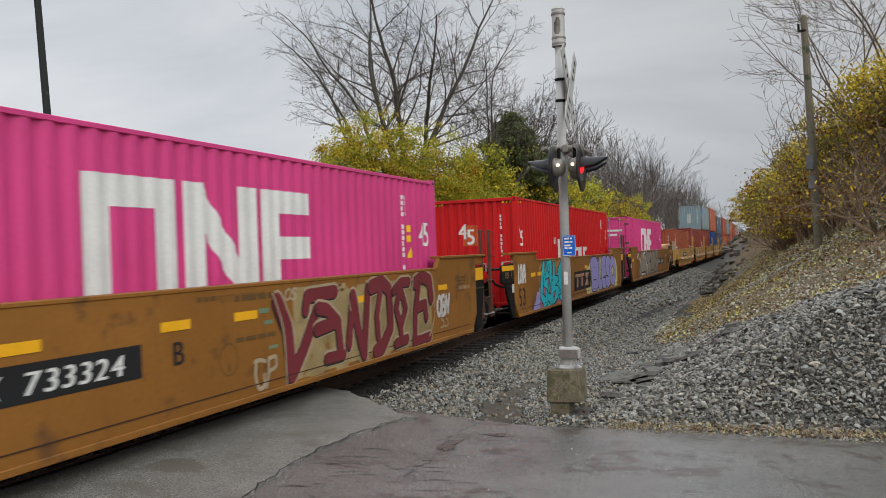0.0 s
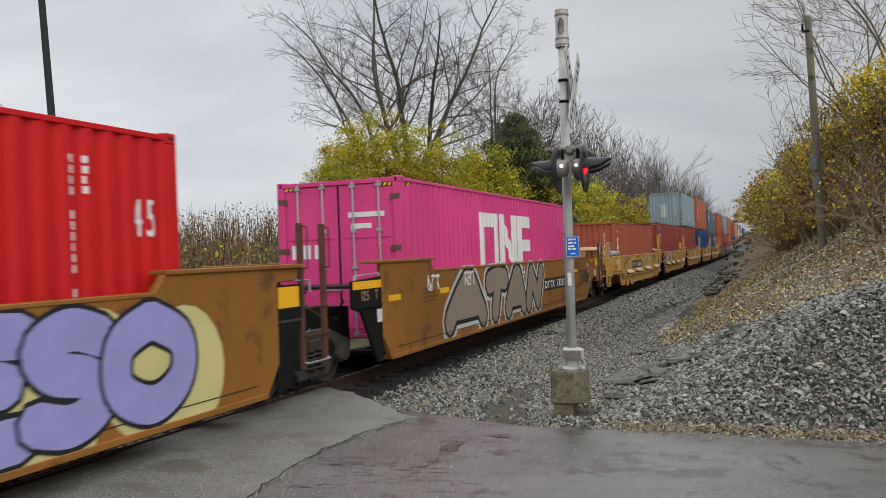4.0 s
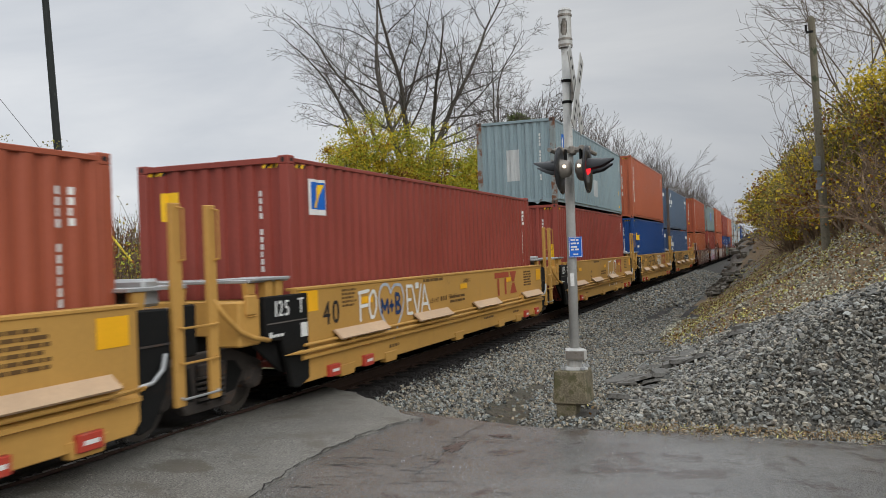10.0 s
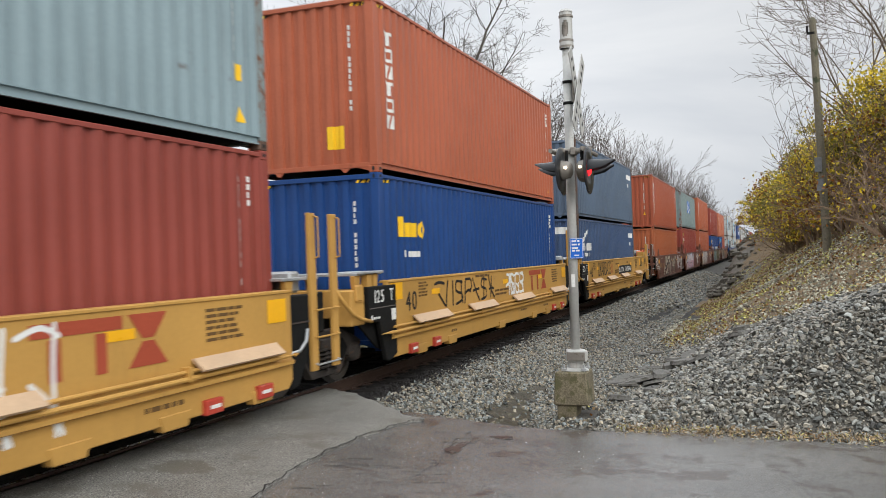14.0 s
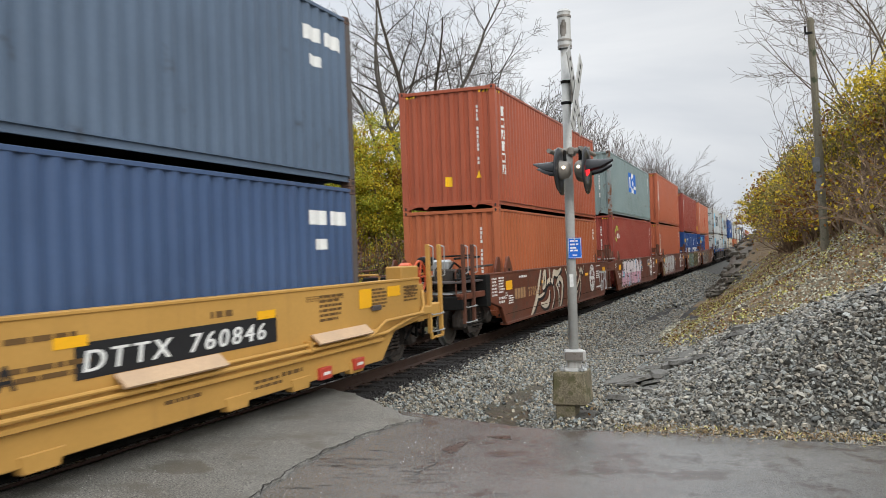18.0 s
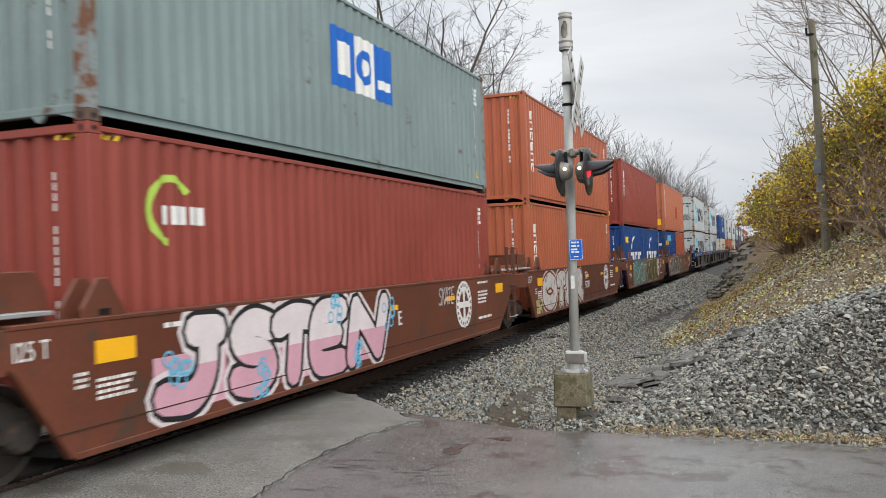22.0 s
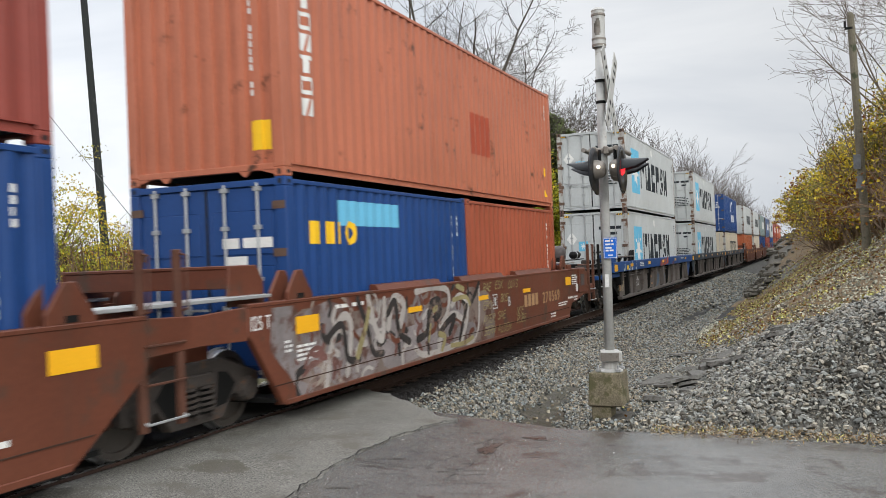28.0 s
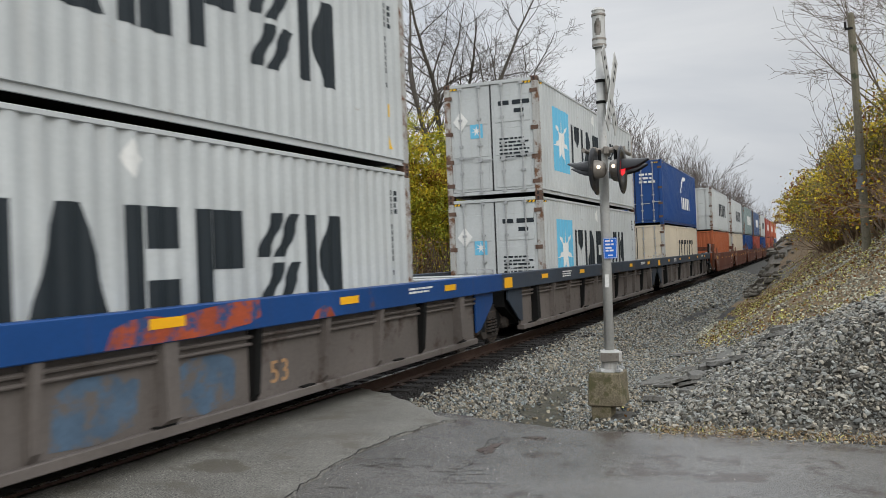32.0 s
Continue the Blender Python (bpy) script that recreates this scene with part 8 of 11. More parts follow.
def rust_unit(u, label, seed, **kw):
    args = dict(bogie_at=-1.6)
    args.update(kw)
    car, w = well_car(u, "rust", args.pop("w0", -1.2), args.pop("w1", 13.0), label, **args)
    reflectors(car, w, (-0.25 if args["bogie_at"] == -1.6 else -0.45,), 1.03, 0.53, 0.21)
    reflectors(car, w, (12.2 if args.get("far_bogie") else 11.83,), 1.05, 0.54, 0.2)
    reflectors(car, w, (2.89, 5.97, 8.68), 1.05, 0.52, 0.085)
    stencils(car, w, seed, [(-0.24, 0.9, 4, 0.5, 0.03), (-0.5, 0.98, 3, 0.18, 0.03), (0.7, 1.32, 1, 0.8, 0.05)] + ([] if args.get("far_bogie") else [(10.6, 1.15, 4, 0.65, 0.04), (10.6, 0.62, 1, 1.0, 0.05), (10.6, 1.34, 1, 0.8, 0.04)]), WHITE_MARK)
    if args["bogie_at"] == -1.6:
        part("axle_load_mark", w.lay(words("125 T", -1.18, 1.15, 0.17, 0.68, 0, 0.05), 0.005), WHITE_MARK, car)
        ladder(car, -2.8, 1.38, 0.36, 2.06, LADDER_RUST, 0.53)
    return car, w


def build_rust_car():
    p = 15.75
    u = [145.87 + p * k for k in range(5)]
    car, w = rust_unit(u[0], "rust-brown well car with pale looping graffiti and an end platform", 1, near={"reach": 1.77, "rails": LADDER_RUST, "gap": 0.57, "dark": True, "deck": 1.08}, bogie_at=-1.55, w0=-1.6, low0=-0.45)
    stencils(car, w, 81, [(-1.5, 1.34, 6, 0.4, 0.04), (-1.0, 1.34, 6, 0.45, 0.035), (-1.0, 0.9, 2, 0.5, 0.05)], WHITE_MARK)
    c = (-1.0, -3.1, 2.0)
    rim = Shape().lathe([(0.25, -0.02), (0.275, 0.0), (0.25, 0.02), (0.235, 0.0), (0.25, -0.02)], c, "x", 24)
    for k in range(5):
        rim.tube(c, (c[0], c[1] + 0.25 * math.cos(1.257 * k), c[2] + 0.25 * math.sin(1.257 * k)), 0.016, n=6)
    part("brake_wheel", rim, LADDER_RUST, car, "rusty spoked brake wheel")
    part("brake_housing", Shape().lathe([(0.0, -0.05), (0.16, -0.06), (0.17, -0.2), (0.0, -0.22)], c, "x", 18).box(-1.2, -1.02, -3.2, -3.0, 1.05, 2.0), BLACK_STEEL, car, bevel=0.015)
    for k in range(3):
        part("air_hose", Shape().path([(0.2 + 0.3 * k, -2.6, 1.15), (0.22 + 0.3 * k, -2.45, 1.55), (0.25 + 0.3 * k, -2.2, 1.72), (0.3 + 0.3 * k, -1.95, 1.6), (0.3 + 0.3 * k, -1.8, 1.3)], 0.022, 8), BLACK_STEEL, car, smooth=True)
    part("valve_body", Shape().box(0.3, 0.75, -2.3, -2.0, 1.55, 1.78), GALVANISED, car, bevel=0.04)
    part("pipe_rack", Shape().path([(1.2, -2.7, 1.6), (1.2, -0.6, 1.62)], 0.022, 8), BOGIE_STEEL, car)
    part("pipe_rack", Shape().path([(0.9, -3.0, 1.85), (0.9, -1.0, 1.86)], 0.018, 8), BLACK_STEEL, car)
    part("owner_mark", w.lay([rect(0.29 + 0.25 * k, 0.48 + 0.25 * k, 0.78, 1.03) for k in range(4)], 0.005), TAN_MARK, car)
    part("car_number", w.lay(words("270569", 1.5, 0.78, 0.24, 1.05, 0, 0.08), 0.005), TAN_MARK, car)
    ribbons(car, w, [(0.1, [(1.7, 0.27), (2.25, 0.62), (2.55, 1.0), (2.85, 1.4)]), (0.06, [(2.4, 0.7), (2.75, 0.72), (3.1, 0.8), (3.5, 1.05), (3.9, 1.1), (4.2, 0.95), (4.25, 0.6), (3.9, 0.29)]),
                     (0.1, [(2.75, 0.52), (3.2, 0.46), (3.6, 0.55), (3.75, 0.8)]), (0.09, [(3.0, 0.95), (3.1, 1.25), (3.3, 1.3), (3.25, 1.0), (3.0, 0.9)]), (0.05, [(3.75, 1.4), (3.8, 1.2), (3.75, 1.0)]),
                     (0.09, [(4.1, 1.0), (4.25, 1.28), (4.7, 1.25), (5.2, 1.38)]), (0.1, [(4.55, 0.95), (4.95, 1.12), (5.3, 0.95), (5.2, 0.6), (4.95, 0.3)]), (0.05, [(4.5, 0.95), (4.8, 0.7), (4.75, 0.3)]),
                     (0.05, [(5.7, 1.38), (6.0, 1.1), (6.05, 0.7), (5.85, 0.3)]), (0.09, [(6.4, 1.2), (6.45, 0.85), (6.75, 0.72), (7.0, 0.9), (7.2, 1.2), (7.35, 1.1)]), (0.06, [(7.0, 0.5), (7.3, 0.75), (7.7, 1.0), (8.0, 1.3), (8.2, 1.15), (8.45, 1.38)]),
                     (0.04, [(7.6, 1.38), (7.85, 1.1), (7.8, 0.7), (7.5, 0.3)]), (0.05, [(6.85, 0.3), (7.1, 0.5), (7.4, 0.62)])], CREAM, BLACK_MARK)
    part("end_letter", w.lay(words("A", 4.72, 0.86, 0.2, 1.0, 0, 0.08), 0.016), WHITE_MARK, car)
    emblem_disc(car, w, 9.85, 0.94, 0.45)
    scribble(car, w, 94, 11.1, 12.6, 0.45, 1.1, 4, 0.035, PALE_GREY)
    box, walls = container(u[0], LOW, L40, SC, BURNT_ORANGE, "burnt orange corrugated container in a rust-brown well car", stripes=False)
    codes(box, walls, SC, None, True, 11.9, False)
    box, walls = container(u[0], LOW + SC, L40, HC, BROWN_RED, "brown-red corrugated container stacked on top")
    stacked_blocks(box, walls, 0.48, 2.45, 6, 0.2)
    part("end_label", walls["front"].lay([rect(-0.1, 0.08, 0.55, 0.78)], 0.004), SIGN_YELLOW, box)
    codes(box, walls, HC, None, True, 11.9)

    car, w = rust_unit(u[1], "rust-brown well car with pink and blue graffiti", 2)
    sprayed(car, w, "JSTEN", [(0.25, 2.0), (1.65, 2.95), (2.6, 3.85), (3.4, 4.85), (4.5, 6.2)], 0.27, 1.42, 0.165, PALE_WHITE, BLACK_MARK, 0.06, None, PALE_WHITE, ROSE, ROSE, 0.0, 0.5)
    rings_of_paint(car, w, [(0.9, 0.85, 0.16), (2.4, 0.55, 0.2), (4.3, 1.2, 0.16), (4.95, 0.5, 0.15), (6.1, 1.0, 0.2)], SKY_BLUE, 3)
    tag_line(car, w, "SKATE", 8.35, 9.15, 1.0, 1.3, 0.014, PALE_GREY)
    part("end_letter", w.lay(words("E", 6.47, 0.8, 0.24, 1.0, 0, 0.08), 0.005), WHITE_MARK, car)
    emblem_disc(car, w, 9.72, 0.93, 0.46)
    box, walls = container(u[1], LOW, L40, HC, DEEP_RED, "deep red corrugated container with a small green arc emblem")
    part("arc_emblem", walls["side"].lay(ring(1.2, 2.1, 0.3, 0.38, 14, 0.6, 4.6), 0.004), GREEN_MARK, box)
    part("emblem_bars", walls["side"].lay([rect(1.05 + 0.15 * k, 1.16 + 0.15 * k, 1.95, 2.15) for k in range(5)], 0.004), WHITE_MARK, box)
    codes(box, walls, HC, None, True, 11.9)
    box, walls = container(u[1], LOW + HC, L40, SC, GREY_GREEN, "weathered grey-green container with a blue and white emblem", stripes=False)
    part("emblem_panel", walls["side"].lay([rect(5.0, 5.75, 1.2, 2.1), rect(6.45, 7.2, 1.2, 2.1)], 0.004), BRIGHT_BLUE, box)
    part("emblem", walls["side"].lay([rect(5.75, 6.45, 1.2, 2.1), rect(5.15, 5.6, 1.4, 1.9), rect(6.6, 7.05, 1.4, 1.55)], 0.005), WHITE_MARK, box)
    part("emblem_ring", walls["side"].lay(ring(6.1, 1.65, 0.14, 0.28, 16), 0.007), BRIGHT_BLUE, box)
    codes(box, walls, SC, None, True, 11.9, False)

    car, w = rust_unit(u[2], "rust-brown well car with white filled graffiti", 3)
    sprayed(car, w, "OTSR", [(0.1, 2.05), (1.8, 3.15), (2.85, 4.15), (3.9, 5.6)], 0.27, 1.42, 0.2, STREAKED_WHITE, MAROON, 0.06, None, CREAM)
    tag_line(car, w, "TRY", 5.85, 6.35, 1.0, 1.22, 0.016, WHITE_MARK)
    tag_line(car, w, "STOR", 5.85, 6.6, 0.72, 0.92, 0.016, WHITE_MARK)
    scribble(car, w, 93, -0.45, 0.15, 0.34, 0.66, 3, 0.03, PALE_YELLOW)
    emblem_disc(car, w, 9.72, 0.93, 0.46)
    for k in (0, 1):
        box, walls = container(u[2], LOW + HC * k, L40, HC, ORANGE, "orange-red corrugated container " + ("stacked on top" if k else "in a rust-brown well car"))
        stacked_blocks(box, walls, 0.48, 2.45 if k else 2.3, 6, 0.2)
        codes(box, walls, HC, None, True, 11.9, k == 0)

    car, w = rust_unit(u[3], "rust-brown well car with green and dark graffiti", 4)
    sprayed(car, w, "GEKOS", even(0.8, 5.0, 5, 0.12), 0.3, 1.4, 0.12, GREEN_SPRAY, BLACK_MARK, 0.04, None, SKY_BLUE)
    swirl(car, w, 74, 0.8, 5.0, 0.3, 1.4, 5, 0.03, PALE_GREY)
    sprayed(car, w, "OCER", even(5.2, 9.1, 4, 0.12), 0.3, 1.4, 0.15, OLIVE_SPRAY, BLACK_MARK, 0.05, None, PALE_YELLOW)
    emblem_disc(car, w, 9.72, 0.93, 0.46)
    for k in (0, 1):
        box, walls = container(u[3] + k * (L20 + 0.076), LOW, L20, SC, ROYAL_BLUE, "royal blue twenty-foot container with a white curved stroke", stripes=False)
        if not k:
            part("yellow_mark", walls["side"].lay([rect(0.5, 0.75, 1.85, 2.1), rect(0.8, 1.05, 1.85, 2.1)] + ring(1.25, 1.97, 0.06, 0.14, 12), 0.004), SIGN_YELLOW, box)
        part("curved_stroke", walls["side"].lay(stroke([(2.2, 1.55), (2.35, 1.8), (2.6, 2.0), (3.1, 2.1)], 0.06), 0.004), WHITE_MARK, box)
        part("white_blocks", walls["side"].lay([rect(1.2 + 0.62 * j + 0.3 * (j > 2), 1.2 + 0.62 * j + 0.3 * (j > 2) + 0.16 + 0.3 * (j % 2 == 0), 0.8, 1.42) for j in range(6)] + [rect(1.35 + 0.62 * j + 0.3 * (j > 2), 1.7 + 0.62 * j + 0.3 * (j > 2), 1.26, 1.42) for j in range(6)], 0.004), WHITE_MARK, box)
        codes(box, walls, SC, None, not k, 5.85, False)
    box, walls = container(u[3], LOW + SC, L40, HC, DEEP_RED, "deep red corrugated container with pale marks, stacked on top")
    stacked_blocks(box, walls, 0.42, 2.4, 3, 0.28)
    part("end_mark", walls["front"].lay([rect(-1.0, -0.85, 2.15, 2.55), rect(-0.75, -0.5, 2.15, 2.4), rect(-0.42, -0.15, 2.15, 2.4)], 0.004), WHITE_MARK, box)
    part("end_label", walls["front"].lay([rect(0.3, 0.65, 0.45, 0.65)], 0.004), SIGN_YELLOW, box)
    codes(box, walls, HC, None, True, None, False)

    car, w = rust_unit(u[4], "rust-brown well car with brown and white graffiti and an air tank", 5, far={"reach": 1.26, "rails": LADDER_RUST}, far_bogie=13.65, w1=14.24, low1=12.48)
    part("air_tank", Shape().lathe([(0.0, -0.66), (0.16, -0.63), (0.215, -0.54), (0.215, 0.54), (0.16, 0.63), (0.0, 0.66)], (0.4, 13.8, 1.85), "x", 20), GREY_TANK, car, "dark cylindrical air tank", smooth=True)
    stencils(car, w, 82, [(12.83, 1.29, 5, 0.62, 0.03), (12.4, 0.75, 1, 0.5, 0.05), (12.95, 0.74, 2, 0.45, 0.04), (11.48, 0.66, 2, 0.86, 0.03), (10.76, 0.46, 2, 0.5, 0.035), (13.75, 1.36, 1, 0.25, 0.03)], WHITE_MARK)
    for a, b in ((1.96, 4.25), (5.17, 7.47), (8.32, 10.96)):
        part("guide_ledge", Shape().prism([(1.3, 1.42), (1.46, 1.42), (1.4, 1.52), (1.3, 1.53)], "y", a, b), WELL_RUST, car, "rusty container guide on the top chord")
    part("tank_shelf", Shape().box(-1.1, 1.25, 12.75, 14.1, 1.58, 1.62), GALVANISED, car, bevel=0.008)
    for x in (-0.1, 0.9):
        part("tank_bracket", Shape().box(x - 0.04, x + 0.04, 13.6, 14.0, 1.62, 1.74), BLACK_STEEL, car)
    part("brake_housing", Shape().prism([(14.15, 1.0), (14.15, 2.05), (14.3, 2.22), (14.45, 2.22), (14.6, 2.0), (14.6, 1.0)], "x", -0.05, 0.2), BLACK_STEEL, car, bevel=0.02)
    part("brake_wheel", Shape().lathe([(0.24, -0.02), (0.27, 0.0), (0.24, 0.02), (0.22, 0.0), (0.24, -0.02)], (-0.1, 14.85, 2.0), "y", 24).box(-0.34, 0.14, 14.84, 14.86, 1.98, 2.02).box(-0.12, -0.08, 14.84, 14.86, 1.76, 2.24), BRAKE_ORANGE, car, "orange spoked brake wheel")
    part("white_label", w.lay([rect(13.23, 13.45, 0.85, 1.04)], 0.006), WHITE_MARK, car)
    part("end_panel", Shape().box(1.45, 1.475, 13.5, 14.24, 0.8, 1.43), WELL_RUST, car, bevel=0.01)
    part("panel_plate", Shape().box(1.475, 1.485, 13.68, 14.05, 0.98, 1.28), GREY_TANK, car, "grey data plate")
    part("end_box", Shape().box(1.1, 1.45, 12.45, 12.85, 1.42, 1.56), WELL_RUST, car, bevel=0.01)
    worn = lambda polys: [q for q in (clip_axis(clip_axis(clip_axis(p, 0, -0.3, False), 1, 0.27, False), 1, 1.41, True) for p in polys) if len(q) > 2]
    part("spray_cloud", w.lay(worn([q for k in range(12) for q in ring(-0.6 + 0.62 * k, 0.62 + 0.1 * math.sin(2 * k), 0.0, 0.62, 18)]), 0.003), FADED_SPRAY, car)
    haze = [(0.5, [(-0.2, 0.75), (0.6, 0.9)]), (0.34, [(0.7, 0.62), (1.6, 0.62)]), (0.3, [(1.9, 1.0), (2.6, 1.05)]), (0.26, [(2.2, 0.55), (3.2, 0.6)]), (0.24, [(3.3, 1.1), (3.5, 0.55)]), (0.22, [(3.9, 0.5), (4.6, 0.55)]), (0.2, [(4.6, 1.0), (5.0, 0.9)]), (0.2, [(5.0, 0.5), (5.6, 0.5)])]
    part("spray_haze", w.lay([[(-0.36, 0.5), (-0.3, 0.42), (-0.3, 1.38), (-0.75, 1.38), (-0.8, 0.9)]], 0.0031), GREY_HAZE, car)
    for k, (wide, line) in enumerate(haze):
        part("spray_haze", w.lay(worn(stroke(line, wide)), 0.0034 + 0.0001 * k), GREY_HAZE, car)
    white = [(0.06, [(0.4, 0.3), (0.62, 0.9), (0.9, 1.16), (1.1, 1.0), (0.95, 0.4)]), (0.06, [(1.6, 1.4), (1.75, 1.0), (2.0, 0.75), (2.1, 1.3)]), (0.07, [(2.2, 0.9), (2.4, 1.3), (2.75, 1.2), (2.6, 0.9)]), (0.055, [(3.2, 1.36), (3.9, 1.4), (4.5, 1.3), (4.45, 0.95), (4.1, 0.75)]),
             (0.06, [(4.05, 0.4), (4.3, 0.8), (4.75, 0.9), (5.2, 0.75)]), (0.055, [(4.65, 1.05), (5.0, 1.2), (5.4, 1.05), (5.3, 0.7), (5.05, 0.42)]), (0.04, [(6.0, 1.36), (5.95, 0.75), (5.75, 0.4), (5.3, 0.33)]), (0.05, [(3.1, 0.5), (3.4, 0.36), (4.2, 0.34), (5.0, 0.4)])]
    black = [(0.05, [(0.45, 0.9), (0.85, 1.05), (0.98, 0.6), (1.3, 0.55)]), (0.05, [(1.3, 1.36), (1.55, 0.95), (1.7, 0.6), (2.0, 0.55)]), (0.06, [(2.2, 1.1), (2.45, 1.25), (2.55, 0.8), (2.9, 0.62)]), (0.07, [(3.72, 0.95), (3.78, 1.14), (4.1, 1.16), (4.12, 0.98), (3.92, 0.9)]),
             (0.035, [(3.62, 1.0), (3.6, 0.36)]), (0.06, [(4.05, 0.62), (4.4, 0.78), (4.76, 0.86), (4.5, 0.6)]), (0.05, [(5.5, 1.0), (5.8, 1.2), (6.02, 1.4)]), (0.05, [(4.95, 0.44), (5.15, 0.75), (5.35, 1.0)]), (0.06, [(3.2, 0.62), (3.55, 0.7), (3.66, 1.0)])]
    olive = [(0.05, [(1.5, 0.95), (1.62, 1.2)]), (0.06, [(1.25, 0.6), (1.45, 0.9)]), (0.045, [(3.86, 1.02), (3.98, 1.06)]), (0.05, [(4.05, 0.62), (4.3, 0.55), (4.15, 0.36)]), (0.03, [(3.62, 0.55), (3.72, 0.8)]), (0.04, [(4.7, 1.14), (5.3, 1.16), (5.5, 1.02)]), (0.05, [(4.9, 1.38), (5.2, 1.3)]), (0.04, [(4.55, 0.38), (5.1, 0.36), (5.6, 0.42)])]
    rng = random.Random(31)
    for n in range(64):
        a, z, turn = rng.uniform(-0.5, 5.7), rng.uniform(0.36, 1.34), rng.uniform(0, 6.28)
        bend = [(a + 0.16 * k * math.cos(turn + 0.5 * k) , z + 0.13 * k * math.sin(turn + 0.5 * k)) for k in range(4)]
        part("spray_stroke", w.lay(worn(stroke(eased(bend), rng.uniform(0.015, 0.05))), 0.0044 + 0.00001 * n), (FADED_WHITE, FADED_MAROON, WELL_RUST, SMUDGED_BLACK, FADED_MAROON)[n % 5], car)
    for k, (ink, group) in enumerate(((FADED_WHITE, white), (SMUDGED_BLACK, black), (OLIVE_HAZE, olive))):
        for n, (wide, line) in enumerate(group):
            part("spray_stroke", w.lay(worn(stroke(eased(line), wide)), 0.0052 + 0.002 * k + 0.0001 * n), ink, car)
    for a, z, text in ((6.2, 1.2, "RAE"), (6.9, 1.22, "ESK"), (7.7, 1.2, "LOTS"), (6.2, 0.86, "ERO"), (7.2, 0.95, "BOS"), (6.2, 0.6, "AKER"), (7.0, 0.62, "SAE"), (6.2, 0.38, "SERN"), (7.0, 0.36, "ALDEN"), (8.2, 0.62, "NSE"), (8.2, 0.45, "ROBE")):
        tag_line(car, w, text, a, a + 0.16 * len(text), z, z + 0.15, 0.009, OLIVE_HAZE)
    part("end_letter", w.lay(words("B", 7.66, 0.84, 0.2, 0.9, 0, 0.06), 0.005), PALE_GREY, car)
    part("data_box", w.lay([rect(6.75, 7.0, 0.84, 0.86), rect(6.75, 7.0, 1.1, 1.12), rect(6.75, 6.77, 0.86, 1.1), rect(6.98, 7.0, 0.86, 1.1), rect(6.83, 6.92, 0.9, 1.06)], 0.006), PALE_GREY, car)
    part("owner_mark", w.lay([rect(8.75 + 0.27 * k, 8.95 + 0.27 * k, 0.74, 1.0) for k in range(4)], 0.005), TAN_MARK, car)
    part("car_number", w.lay(words("270569", 10.12, 0.74, 0.26, 1.1, 0, 0.1), 0.005), TAN_MARK, car)
    box, walls = container(u[4], LOW, L20, SC, ROYAL_BLUE, "royal blue twenty-foot container with closed doors", "door", stripes=False)
    part("yellow_mark", walls["side"].lay([rect(0.6, 0.85, 1.75, 2.05), rect(0.95, 1.2, 1.75, 2.05), rect(1.28, 1.4, 1.75, 2.05)] + ring(1.65, 1.9, 0.08, 0.17, 14), 0.004), SIGN_YELLOW, box)
    part("touch_up_patch", walls["side"].lay([rect(1.35, 3.2, 2.0, 2.35)], 0.003), SKY_BLUE, box)
    part("door_code", walls["front"].lay([rect(0.25, 0.5, 1.72, 1.85), rect(0.56, 1.0, 1.72, 1.85), rect(0.3, 0.62, 1.5, 1.62)] + bars(0.3, 1.25, 4, 0.6, 0.05, 0.05, random.Random(5)), 0.006), WHITE_MARK, box)
    codes(box, walls, SC, None, False, 5.85)
    box, walls = container(u[4] + L20 + 0.076, LOW, L20, SC, BROWN_RED, "brown-red twenty-foot container behind the blue one", stripes=False)
    codes(box, walls, SC, None, False, 5.9)
    box, walls = container(u[4], LOW + SC, L40, HC, FADED_ORANGE, "faded orange container with rusty patches, stacked on top")
    stacked_blocks(box, walls, 0.48, 2.45, 6, 0.2)
    part("rusty_patch", walls["side"].lay([rect(6.6 + 0.28 * k, 6.78 + 0.28 * k, 0.9, 1.7) for k in range(4)], 0.004), RED_MARK, box)
    part("end_label", walls["front"].lay([rect(0.72, 1.02, 0.35, 0.72)], 0.004), SIGN_YELLOW, box)
    codes(box, walls, HC, None, True, 11.95, False)


GREEN_MARK = principled("light_green_paint", (0.35, 0.5, 0.08), 0.55, 0, 0.08, 2, 0.05, 30, None, bump=0.05)
build_rust_car()


